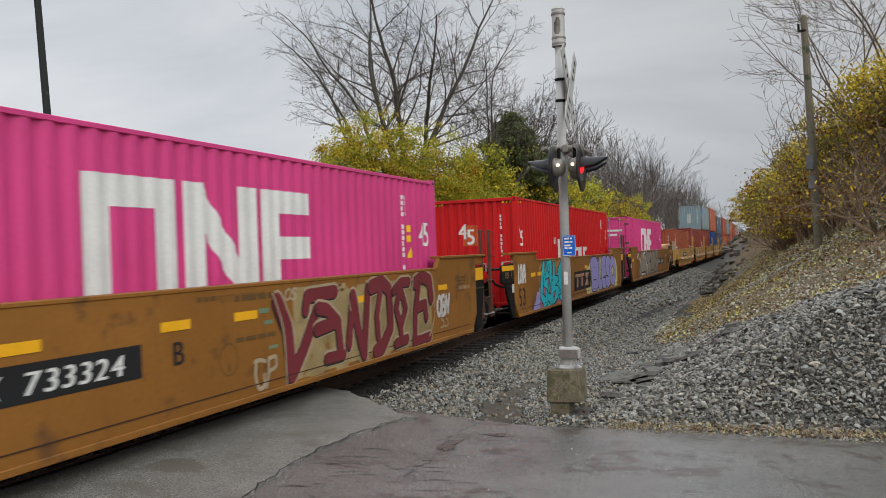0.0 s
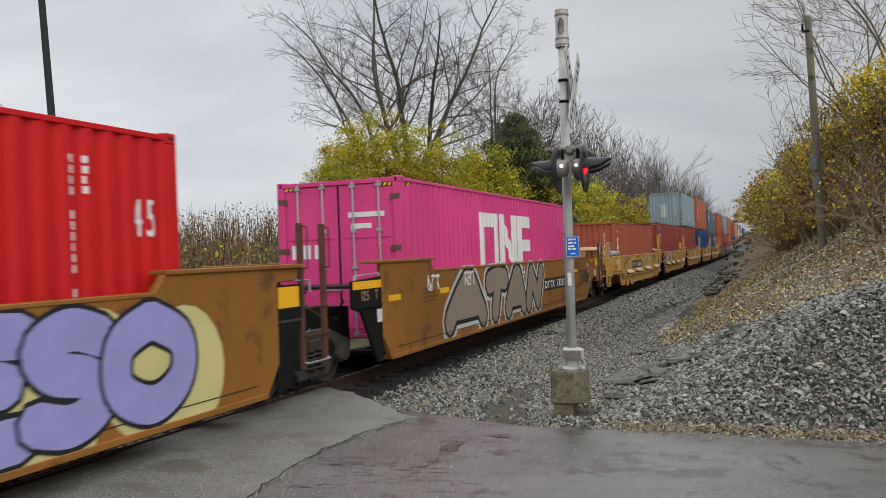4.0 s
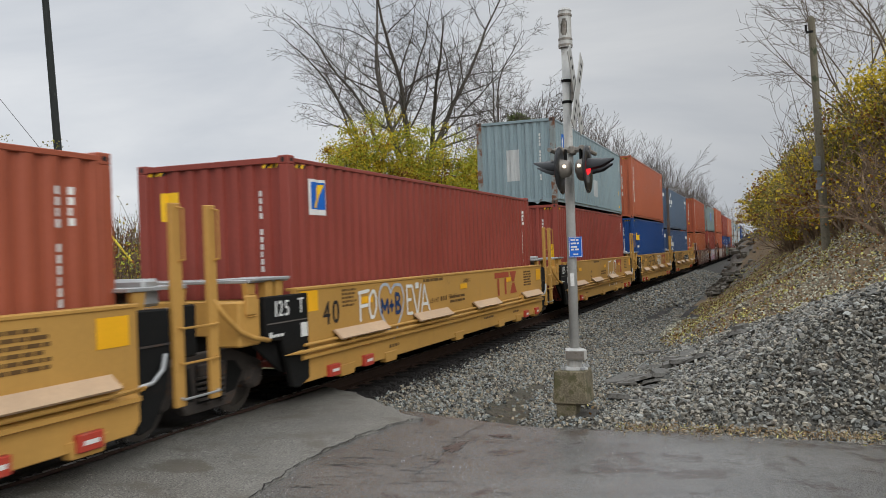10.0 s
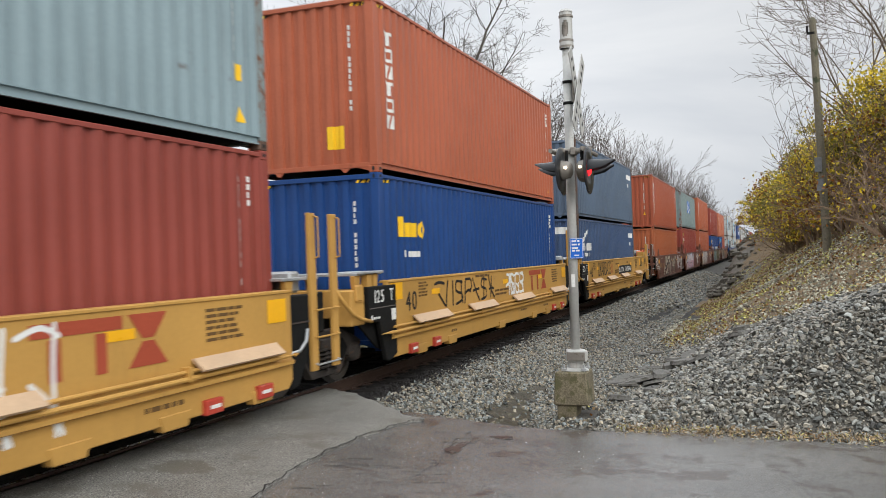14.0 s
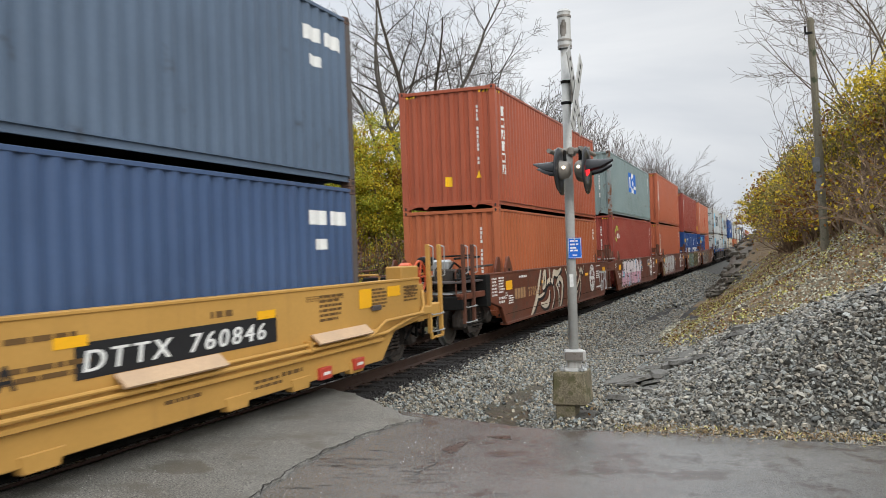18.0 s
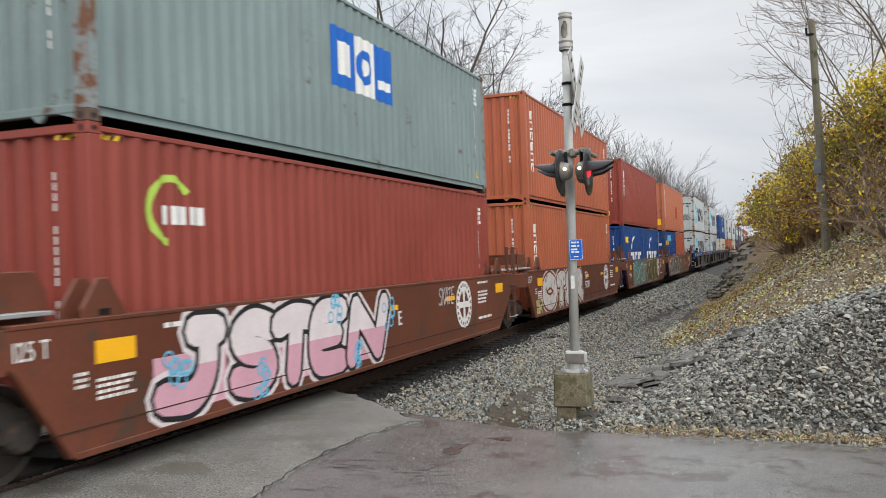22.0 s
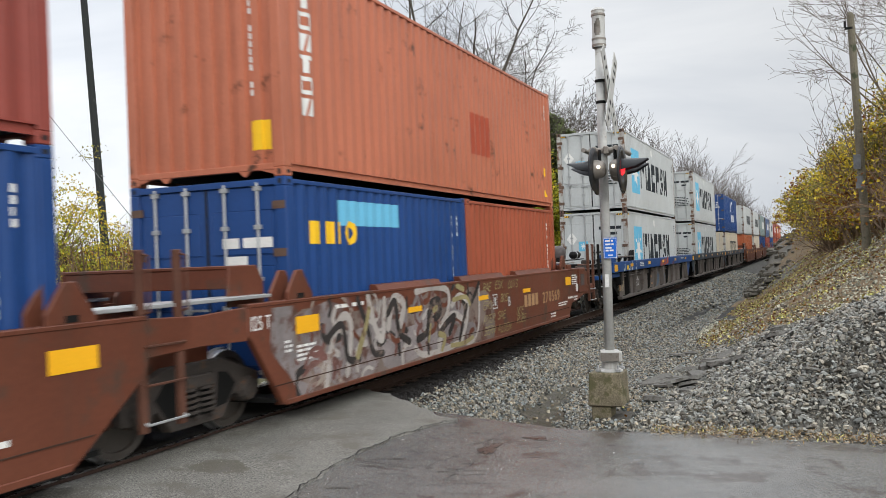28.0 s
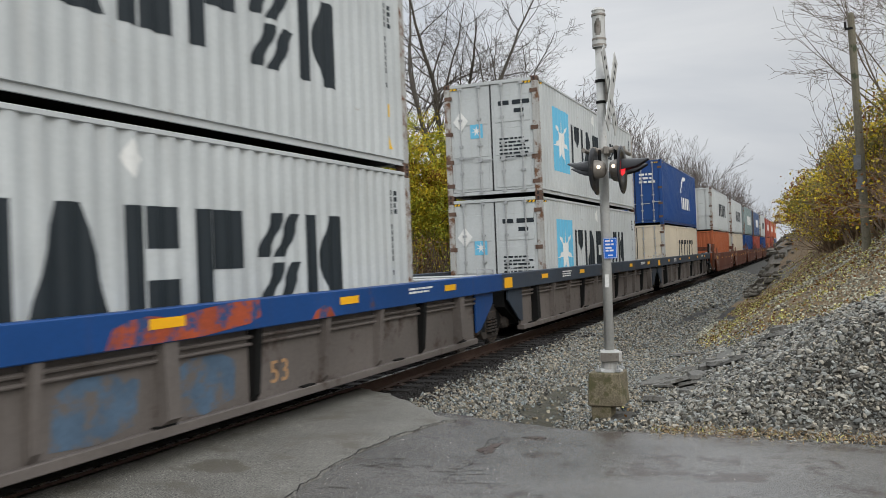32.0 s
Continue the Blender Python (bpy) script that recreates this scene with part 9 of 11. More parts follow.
def pale_box(u, base, top, doors=True):
    box, walls = container(u, base, L40, HC, PALE_GREY, "pale grey container with a white star panel" + (", stacked on top" if top else ""), "door" if doors else "wall")
    s = walls["side"]
    part("star_panel", s.lay([rect(1.4, 2.9, 0.7, 2.35)], 0.004), SKY_BLUE, box, "sky-blue panel")
    part("white_star", s.lay(star(2.15, 1.52, 0.75), 0.006), WHITE_MARK, box, "white seven-pointed star")
    z, h, t = 0.95, 1.15, 0.25
    top = z + h
    slant = lambda a0, a1, b0, b1: [(a0, b0), (a0 + t, b0), (a1 + t, b1), (a1, b1)]
    polys = [rect(3.16, 3.16 + t, z, top), rect(4.28, 4.28 + t, z, top), [(3.46, top), (4.22, top), (3.84, z + 0.4)]]
    polys += [[(4.66, z), (5.64, z), (5.3, top), (5.02, top)]]
    polys += [rect(5.84, 5.84 + t, z, top), rect(6.13, 6.6, top - 0.42, top), rect(6.13, 6.6, z, z + 0.42)]
    polys += [rect(6.86, 6.86 + t, z, top), rect(7.15, 7.66, z + 0.5, top)]
    polys += [slant(7.92, 8.3, z + 0.62, top), slant(8.3, 8.66, z + 0.62, top), slant(7.92, 8.3, z, z + 0.55), slant(8.3, 8.66, z, z + 0.55)]
    polys += [rect(9.0, 9.0 + t, z, top), [(9.32, z + 0.58), (9.62, z), (9.96, z), (9.96, top), (9.62, top)]]
    part("dark_block_mark", s.lay(polys, 0.004), NAVY_MARK, box, "row of dark block forms painted on the side")
    part("hazard_diamond", s.lay([[(5.8, 2.55), (5.95, 2.75), (6.1, 2.55), (5.95, 2.35)]], 0.004), WHITE_MARK, box)
    f = walls["front"]
    part("door_emblem", f.lay([rect(-0.55, -0.22, 1.5, 1.85)], 0.005), SKY_BLUE, box)
    part("door_star", f.lay(star(-0.385, 1.68, 0.14), 0.007), WHITE_MARK, box)
    part("hazard_diamond", f.lay([[(-1.0, 1.95), (-0.8, 2.2), (-0.6, 1.95), (-0.8, 1.7)]], 0.005), WHITE_MARK, box)
    part("door_code", f.lay([rect(0.2, 0.48, 2.25, 2.36), rect(0.56, 1.0, 2.25, 2.36), rect(0.6, 0.85, 2.05, 2.15)] + bars(0.2, 1.45, 6, 0.8, 0.045, 0.045, random.Random(4)), 0.005), NAVY_MARK, box)
    codes(box, walls, HC, NAVY_MARK, False, 11.9)


CREAM_WORN = principled("worn_cream_paint", (0.3, 0.25, 0.17), 0.7, 0, 0.3, 3, 0.1, 30, (0.115, 0.1, 0.09), 0.5, 6, 0.05)
WELL_SLATE = principled("grimy_slate_car_paint", (0.03, 0.04, 0.055), 0.6, 0, 0.3, 0.6, 0.1, 20, (0.07, 0.05, 0.04), 0.58, 1.7, 0.15, 40, 0.3)
SCUFF = principled("rust_scuffed_blue_paint", (0.3, 0.06, 0.025), 0.65, 0, 0.3, 3, 0.2, 20, (0.03, 0.06, 0.15), 0.5, 4, 0.2)
FADED_BLUE = principled("faded_blue_panel", (0.07, 0.11, 0.16), 0.7, 0, 0.3, 2, 0.15, 20, (0.115, 0.1, 0.09), 0.5, 3, 0.2)
NAVY_MARK = principled("dark_navy_stencil", (0.016, 0.022, 0.026), 0.6, 0, 0.1, 2, 0.1, 30, None, bump=0.05)


def blue_unit(u, label, seed, **kw):
    args = dict(bogie_at=-3.55)
    args.update(kw)
    car, w = well_car(u, "blue", -2.4, 14.5, label, group="well cars of the train", **args)
    reflectors(car, w, (-3.85,), 1.21, 0.5, 0.21)
    reflectors(car, w, (-1.2, 2.35, 5.75, 9.29, 12.8), 1.31, 0.5, 0.1)
    stencils(car, w, seed, [(0.6, 1.42, 3, 0.9, 0.03), (11.4, 1.42, 2, 0.9, 0.03)], WHITE_MARK)
    inner = Wall([(-9, 0), (30, 0)], lambda a, z, o: (1.34 + o, a, z))
    return car, w, inner


def repaint(car):
    """The duller units of the same build: slate where the first one is blue."""
    for ob in car.children_recursive:
        if ob.data.materials and ob.data.materials[0] is WELL_BLUE:
            ob.data.materials[0] = WELL_SLATE


def build_blue_car():
    u = [230.71, 250.44, 269.6]
    car, w, inner = blue_unit(u[0], "blue and grey well car with ribbed sides and an end platform", 1, near={"reach": 3.4, "rails": BLACK_STEEL, "dark": True, "deck": 1.12}, bogie_at=-3.7)
    part("side_code", inner.lay(words("SFLC", 0.3, 0.58, 0.25, 0.95, 0, 0.09), 0.004), PALE_GREY, car)
    stencils(car, inner, 33, [(1.55, 0.72, 1, 0.6, 0.16)], TAN_MARK)
    part("worn_patch", inner.lay([[(-2.17, 0.52), (-1.68, 0.5), (-1.66, 0.84), (-2.1, 0.88)]], 0.004), CREAM_WORN, car, "worn cream paint patch")
    part("worn_patch", inner.lay([rect(-2.45, -2.25, 0.55, 0.8)], 0.004), TAN_MARK, car)
    part("end_letter", inner.lay(words("A", -0.16, 0.8, 0.15, 1.0, 0, 0.06), 0.17), WHITE_MARK, car)
    for a in (-2.18, -1.34, -0.86, -0.08):
        part("white_band", w.lay([rect(a, a + 0.05, 1.19, 1.49)], 0.005), PALE_GREY, car)
        part("small_label", w.lay([rect(a - 0.02, a - 0.17, 1.19, 1.27)], 0.006), PALE_GREY, car)
    part("orange_label", w.lay([rect(-1.86, -1.56, 1.22, 1.36)], 0.006), SIGN_YELLOW, car)
    rail = part("guide_rail", Shape().box(1.34, 1.44, -3.3, -0.2, 1.63, 1.68), WELL_GREY, car, bevel=0.01)
    for a in (-2.6, -1.6, -0.8):
        part("rail_bracket", Shape().prism([(a, 1.5), (a + 0.4, 1.63), (a, 1.63)], "x", 1.35, 1.43), BLACK_STEEL, rail)
    part("corner_guide", Shape().prism([(-0.32, 1.5), (0.0, 1.5), (0.0, 1.87), (-0.12, 1.85), (-0.28, 1.62)], "x", 1.26, 1.42), BLACK_STEEL, car, "black corner guide plate", bevel=0.015)
    part("end_box", Shape().box(1.0, 1.46, -4.0, -3.4, 1.5, 1.74), WELL_BLUE, car, bevel=0.02)
    part("capacity_mark", inner.lay(words("53", 7.88, 0.5, 0.27, 1.0, 0, 0.06), 0.004), TAN_MARK, car)
    part("rust_patch", w.lay([[(5.2, 1.18), (5.3, 1.36), (5.5, 1.42), (5.75, 1.44), (6.1, 1.4), (6.6, 1.46), (7.1, 1.49), (7.5, 1.49), (7.52, 1.3), (7.3, 1.24), (6.5, 1.18)]], 0.004), SCUFF, car, "patchy orange-red rust on the blue chord")
    part("rust_patch", w.lay([[(8.6, 1.18), (8.7, 1.28), (8.9, 1.34), (9.05, 1.3), (9.15, 1.18)]], 0.004), SCUFF, car)
    for a in (4.72, 6.2):
        part("touch_up_patch", inner.lay([[(a, 0.4), (a + 0.05, 0.85), (a + 0.3, 0.96), (a + 0.8, 0.95), (a + 1.05, 0.85), (a + 1.0, 0.45), (a + 0.5, 0.36)]], 0.004), FADED_BLUE, car)
    stencils(car, inner, 31, [(3.25, 0.86, 2, 0.95, 0.035), (3.16, 0.58, 2, 0.45, 0.06), (3.75, 0.56, 1, 0.5, 0.06)], TAN_MARK)
    for k in (0, 1):
        pale_box(u[0], LOW + 0.02 + HC * k, k)
    car, w, inner = blue_unit(u[1], "dark slate well car with ribbed sides", 2)
    repaint(car)
    for k in (0, 1):
        pale_box(u[1], LOW + 0.02 + HC * k, k)
    car, w, inner = blue_unit(u[2], "dark blue-grey well car with ribbed sides", 3, far={"reach": 2.0, "rails": BLACK_STEEL, "dark": True}, far_bogie=16.0)
    repaint(car)
    box, walls = container(u[2], LOW, L40, SC, CREAM, "dingy cream container with rust-stained doors", "door", stripes=False)
    part("dark_block_forms", walls["side"].lay([rect(4.6 + 1.0 * k, 4.85 + 1.0 * k, 1.0, 1.9) for k in range(6)] + [rect(4.85 + 1.0 * k, 5.3 + 1.0 * k, 1.7, 1.9) for k in range(6)], 0.004), NAVY_MARK, box)
    box, walls = container(u[2], LOW + SC, L40, HC, ROYAL_BLUE, "royal blue container with closed doors and white forms", "door")
    part("white_blocks", walls["side"].lay([rect(6.2 + 0.7 * k, 6.6 + 0.7 * k, 0.9, 1.5) for k in range(5)] + stroke([(6.2, 1.8), (6.5, 2.2), (7.0, 2.45), (7.8, 2.5)], 0.1), 0.004), WHITE_MARK, box)
    part("door_code", walls["front"].lay(bars(0.2, 2.3, 3, 0.8, 0.09, 0.08, random.Random(8)) + bars(-0.9, 1.9, 4, 0.6, 0.05, 0.05, random.Random(9)), 0.005), WHITE_MARK, box)


build_blue_car()


def build_tail():
    """The last cars, always far off."""
    paints = [(PALE_GREY, BURNT_ORANGE), (PALE_GREY, CREAM), (GREY_GREEN, ROYAL_BLUE), (NAVY, DEEP_RED), (PALE_GREY, ROYAL_BLUE), (DEEP_RED, BROWN_RED), (BROWN_RED, DEEP_RED), (ORANGE, NAVY)]
    names = {PALE_GREY: "pale grey", BURNT_ORANGE: "burnt orange", CREAM: "cream", GREY_GREEN: "grey-green", ROYAL_BLUE: "royal blue", NAVY: "navy", SCARLET: "scarlet", DEEP_RED: "deep red", BROWN_RED: "brown-red", ORANGE: "orange-red"}
    for k, (top, low) in enumerate(paints):
        u = 291.0 + 15.75 * k
        rust_unit(u, "dark rust-brown well car far back in the train", 20 + k)
        container(u, LOW, L40, SC, low, names[low] + " corrugated container far back in the train", stripes=False)
        box, walls = container(u, LOW + SC, L40, HC, top, names[top] + " corrugated container stacked on top, far back", "door" if top is PALE_GREY else "wall", stripes=False)
        part("dark_block_forms", walls["side"].lay([rect(5.0 + 1.1 * j, 5.7 + 1.1 * j, 1.1, 2.0) for j in range(5)], 0.004), NAVY_MARK if top is PALE_GREY else WHITE_MARK, box)


build_tail()


# ---- the crossing signal, poles and wires ----
MAST_GREY = principled("grey_white_mast_paint", (0.42, 0.42, 0.40), 0.5, 0.1, 0.14, 2.5, 0.08, 30, (0.2, 0.15, 0.1), 0.62, 3.5, 0.12, 50, 0.5)
SIGNAL_BLACK = principled("black_signal_enamel", (0.022, 0.023, 0.025), 0.35, 0, 0.2, 4, 0.1, 30, (0.06, 0.06, 0.06), 0.6, 5, 0.06)
SIGNAL_GREY = principled("dull_aluminium", (0.22, 0.2, 0.175), 0.5, 0.4, 0.15, 5, 0.1, 30, (0.13, 0.11, 0.09), 0.6, 6)
SIGN_BLUE = principled("blue_sign_enamel", (0.012, 0.115, 0.5), 0.4, 0, 0.05, 4, 0.04, 30, None, bump=0.03)
OLD_PLATE = principled("dull_weathered_plate", (0.19, 0.2, 0.21), 0.7, 0.2, 0.3, 5, 0.2, 30, (0.1, 0.08, 0.06), 0.55, 6)
POLE_WOOD = principled("weathered_pole_wood", (0.15, 0.135, 0.1), 0.9, 0, 0.25, 2, 0.2, 30, (0.05, 0.06, 0.035), 0.55, 4, 0.5, 40, 0.5)
TAR_WOOD = principled("dark_tarred_pole_wood", (0.022, 0.025, 0.024), 0.8, 0, 0.25, 2, 0.2, 30, (0.045, 0.05, 0.045), 0.6, 4, 0.4, 40, 0.4)
WIRE = principled("dull_wire", (0.12, 0.12, 0.12), 0.5, 0.5, 0.1, 4, 0.1, 30, None, bump=0)
GUARD_YELLOW = principled("yellow_guy_guard", (0.62, 0.47, 0.03), 0.5, 0, 0.1, 4, 0.1, 30, None, bump=0.03)


def glowing(name, colour, power):
    mat = bpy.data.materials.new(name)
    mat.use_nodes = True
    b = mat.node_tree.nodes["Principled BSDF"]
    b.inputs["Base Color"].default_value = (*colour, 1)
    b.inputs["Roughness"].default_value = 0.2
    b.inputs["Emission Color"].default_value = (*colour, 1)
    b.inputs["Emission Strength"].default_value = power
    return mat


RED_LENS = glowing("lit_red_lens", (0.75, 0.02, 0.03), 1.3)
SIDE_LIGHT = glowing("lit_side_light", (1.0, 0.85, 0.65), 1.4)


def build_signal():
    mx, my = 4.64, 11.42
    mast = thing("crossing_signal", "grey-white railway crossing signal mast with red lamps and a crossbuck", "railway signal", (mx, my, -0.03))
    mast.matrix_basis = pose(mx, my, -0.03, 0, 0.4, 0)
    part("pole", Shape().lathe([(0.0, 0.5), (0.063, 0.5), (0.061, 3.1), (0.059, 3.15), (0.058, 4.62), (0.0, 4.62)], (0, 0, 0), "z", 20), MAST_GREY, mast, smooth=True)
    base = Shape().lathe([(0.0, 0.3), (0.17, 0.3), (0.17, 0.34), (0.11, 0.37), (0.105, 0.5), (0.125, 0.52), (0.125, 0.6), (0.085, 0.61), (0.0, 0.61)], (0, 0, 0), "z", 16)
    casting = part("base_casting", base, MAST_GREY, mast)
    box = part("junction_box", Shape().box(-0.1, 0.17, -0.15, -0.02, 0.46, 0.6), MAST_GREY, mast, bevel=0.015)
    part("box_cover", Shape().box(-0.085, 0.155, -0.158, -0.15, 0.475, 0.585), SIGNAL_GREY, box, bevel=0.006)
    for gx in (-0.13, 0.13):
        part("casting_web", Shape().prism([(gx, 0.34), (gx * 0.45, 0.34), (gx * 0.45, 0.52)], "y", -0.018, 0.018), MAST_GREY, casting)
    for sx in (-1, 1):
        for sy in (-1, 1):
            part("anchor_bolt", Shape().tube((sx * 0.13, sy * 0.13, 0.29), (sx * 0.13, sy * 0.13, 0.42), 0.016, n=6).box(sx * 0.13 - 0.03, sx * 0.13 + 0.03, sy * 0.13 - 0.03, sy * 0.13 + 0.03, 0.34, 0.37), GALVANISED, casting)
    # the bell housing at the top, with an opening towards the road
    n, rows_z = 36, [4.58, 4.64, 4.73, 4.76, 4.84, 4.89, 4.92, 4.95, 5.0, 5.06]
    mouth = {4.73: 18, 4.76: 30, 4.84: 30, 4.89: 26, 4.92: 15}
    bell = Shape()
    radius = {4.58: 0.09, 4.64: 0.092}
    verts = [(radius.get(z, 0.084) * math.cos(2 * math.pi * k / n), radius.get(z, 0.084) * math.sin(2 * math.pi * k / n), z) for z in rows_z for k in range(n)]
    faces = []
    for r in range(len(rows_z) - 1):
        for k in range(n):
            a = 360 * (k + 0.5) / n
            if abs(a - 272) < mouth.get(rows_z[r], 0):
                continue
            faces.append((r * n + k, r * n + (k + 1) % n, (r + 1) * n + (k + 1) % n, (r + 1) * n + k))
    bell.add(verts, faces)
    inner = Shape()
    housing = part("bell_housing", bell, MAST_GREY, mast, "grey-white bell housing with a dark opening", smooth=True)
    part("bell_cavity", inner.lathe([(0.07, 4.6), (0.07, 5.04)], (0, 0, 0), "z", 20), SIGNAL_GREY, housing)
    part("bell_cap", Shape().lathe([(0.0, 5.06), (0.088, 5.06), (0.09, 5.07), (0.07, 5.1), (0.0, 5.11)], (0, 0, 0), "z", 20), MAST_GREY, housing)
    for z in (4.59, 4.67, 4.99):
        part("bell_band", Shape().lathe([(0.084, z), (0.094, z + 0.005), (0.094, z + 0.03), (0.084, z + 0.035)], (0, 0, 0), "z", 24), SIGNAL_GREY, housing)
    for z in (3.86, 4.14):
        part("mounting_band", Shape().lathe([(0.06, z - 0.02), (0.07, z - 0.015), (0.07, z + 0.015), (0.06, z + 0.02)], (0, 0, 0), "z", 16), BLACK_STEEL, mast)
    cross = part("crossbuck", Shape().box(0.07, 0.1, -0.06, 0.06, 3.86, 4.16), SIGNAL_GREY, mast, "white crossed boards seen from the edge")
    for s, off in ((-1, 0.11), (1, 0.135)):
        blade = Shape()
        c, d = math.cos(radians(55)), math.sin(radians(55))
        pts = []
        for u, w in ((-0.61, -0.11), (0.61, -0.11), (0.61, 0.11), (-0.61, 0.11)):
            pts.append((s * (u * c - w * d), 4.0 + (u * d + w * c)))
        b = part("blade", blade.prism(pts, "x", off, off + 0.012), MAST_GREY, cross, bevel=0.003)
        letters = Shape()
        for k in range(8):
            if k in (3, 4):
                continue
            u = -0.5 + k * 0.135
            q = [(s * ((u + i) * c - j * d), 4.0 + ((u + i) * d + j * c)) for i, j in ((0, -0.04), (0.045, -0.04), (0.045, 0.04), (0, 0.04))]
            letters.prism(q, "x", off + 0.013, off + 0.015)
        part("blade_lettering", letters, BLACK_MARK, b)
    arm = part("crossarm", Shape().tube((-0.17, -0.05, 3.22), (0.3, -0.05, 3.22), 0.04, n=10).tube((-0.16, -0.42, 3.2), (-0.16, 0.42, 3.2), 0.03, n=8).tube((0.27, -0.42, 3.2), (0.27, 0.42, 3.2), 0.03, n=8), SIGNAL_GREY, mast)
    for x in (-0.1, 0.06, 0.19):
        part("clamp", Shape().box(x - 0.035, x + 0.035, -0.12, 0.07, 3.16, 3.27), SIGNAL_GREY, arm, bevel=0.015)
    for s, xs in ((-1, -0.04), (1, 0.3)):
        for y in (-0.34, 0.36):
            x0 = xs - (0.13 if y > 0 else 0.0)
            lamp = part("lamp_head", Shape().lathe([(0.0, -s * 0.145), (0.07, -s * 0.14), (0.105, -s * 0.11), (0.125, -s * 0.02), (0.125, 0.0), (0.0, 0.0)], (x0, y, 2.95), "x", 18), SIGNAL_GREY, mast, "round signal lamp with a dark background disc", smooth=True)
            part("background", Shape().lathe([(0.10, s * 0.0), (0.10, s * 0.012), (0.275, s * 0.02), (0.285, s * 0.008), (0.28, s * 0.0), (0.10, s * 0.0)], (x0, y, 2.95), "x", 32), SIGNAL_BLACK, lamp, smooth=True)
            part("lens", Shape().lathe([(0.0, s * 0.05), (0.07, s * 0.04), (0.1, s * 0.012)], (x0, y, 2.95), "x", 20), RED_LENS if s > 0 and y < 0 else LAMP_RED, lamp, "red lens", smooth=True)
            hood = Shape()
            verts, k_n = [], 14
            for along, r, drop in ((0.015, 0.115, 0.0), (0.2, 0.11, -0.004), (0.34, 0.1, 0.0)):
                reach = 210 if along < 0.1 else (170 if along < 0.3 else 70)
                for k in range(k_n + 1):
                    a = radians(90 - reach / 2 + reach * k / k_n)
                    verts.append((x0 + s * along, y + r * math.cos(a), 2.95 + drop + r * math.sin(a)))
            m = k_n + 1
            faces = [(q * m + k, q * m + k + 1, (q + 1) * m + k + 1, (q + 1) * m + k) for q in range(2) for k in range(k_n)]
            hood.add(verts, faces)
            hood.add([(vx, vy + (vy - y) * 0.03, vz + 0.004) for vx, vy, vz in verts], [f[::-1] for f in faces])
            part("hood", hood, SIGNAL_BLACK, lamp, "long black lamp hood", smooth=True)
            part("hanger", Shape().box(x0 - s * 0.07 - 0.02, x0 - s * 0.07 + 0.02, y - 0.02, y + 0.02, 3.05, 3.2), BLACK_STEEL, lamp, bevel=0.01)
            if y < 0:
                part("side_light", Shape().lathe([(0.0, -0.135), (0.022, -0.13), (0.024, -0.1)], (x0 - s * 0.075, y, 2.97), "y", 12), SIDE_LIGHT, lamp, "small lit side light")
    sign = thing("information_sign", "small blue enamel sign with white lines of writing on the mast", "sign", (mx + 0.085, my - 0.085, 1.91), turn=8)
    plate = part("plate", Shape().box(-0.088, 0.088, -0.006, 0.0, -0.135, 0.135), SIGN_BLUE, sign, bevel=0.002)
    flat = Wall([(-1, 0), (1, 0)], lambda a, z, o: (a, -0.006 - o, z))
    part("border", flat.lay([rect(-0.082, 0.082, 0.124, 0.129), rect(-0.082, 0.082, -0.129, -0.124), rect(-0.082, -0.077, -0.129, 0.129), rect(0.077, 0.082, -0.129, 0.129)], 0.002), WHITE_MARK, sign)
    rng = random.Random(3)
    for z in (0.085, 0.04, -0.005, -0.04):
        part("line_of_writing", flat.lay(bars(-0.06, z + 0.02, 1, 0.125, 0.022, 0.01, rng), 0.002), WHITE_MARK, sign)
    part("line_of_writing", flat.lay(bars(-0.03, -0.085, 1, 0.07, 0.014, 0.01, rng), 0.002), WHITE_MARK, sign)
    part("bolt", Shape().tube((0, -0.012, 0.112), (0, 0, 0.112), 0.007, n=6), GALVANISED, sign)
    tag = solid("mast_label", Shape().box(mx + 0.0, mx + 0.05, my - 0.082, my - 0.078, 1.4, 1.57), WHITE_MARK, "small white label strapped to the mast", "label")
    block = thing("concrete_footing", "mossy tapered concrete footing under the signal mast", "footing", (mx - 0.02, my, 0))
    part("block", Shape().add([(-0.235, -0.25, -0.13), (0.22, -0.25, -0.13), (0.22, 0.22, -0.13), (-0.235, 0.22, -0.13), (-0.215, -0.23, 0.3), (0.2, -0.23, 0.3), (0.2, 0.2, 0.3), (-0.215, 0.2, 0.3)],
         [(0, 3, 2, 1), (4, 5, 6, 7), (0, 1, 5, 4), (1, 2, 6, 5), (2, 3, 7, 6), (3, 0, 4, 7)]), CONCRETE, block, bevel=0.015)
    part("stub", Shape().add([(-0.19, -0.2, -0.5), (0.02, -0.2, -0.5), (0.02, 0.1, -0.5), (-0.19, 0.1, -0.5), (-0.2, -0.22, -0.13), (0.06, -0.22, -0.13), (0.06, 0.15, -0.13), (-0.2, 0.15, -0.13)],
         [(0, 3, 2, 1), (4, 5, 6, 7), (0, 1, 5, 4), (1, 2, 6, 5), (2, 3, 7, 6), (3, 0, 4, 7)]), CONCRETE, block, bevel=0.012)


build_signal()


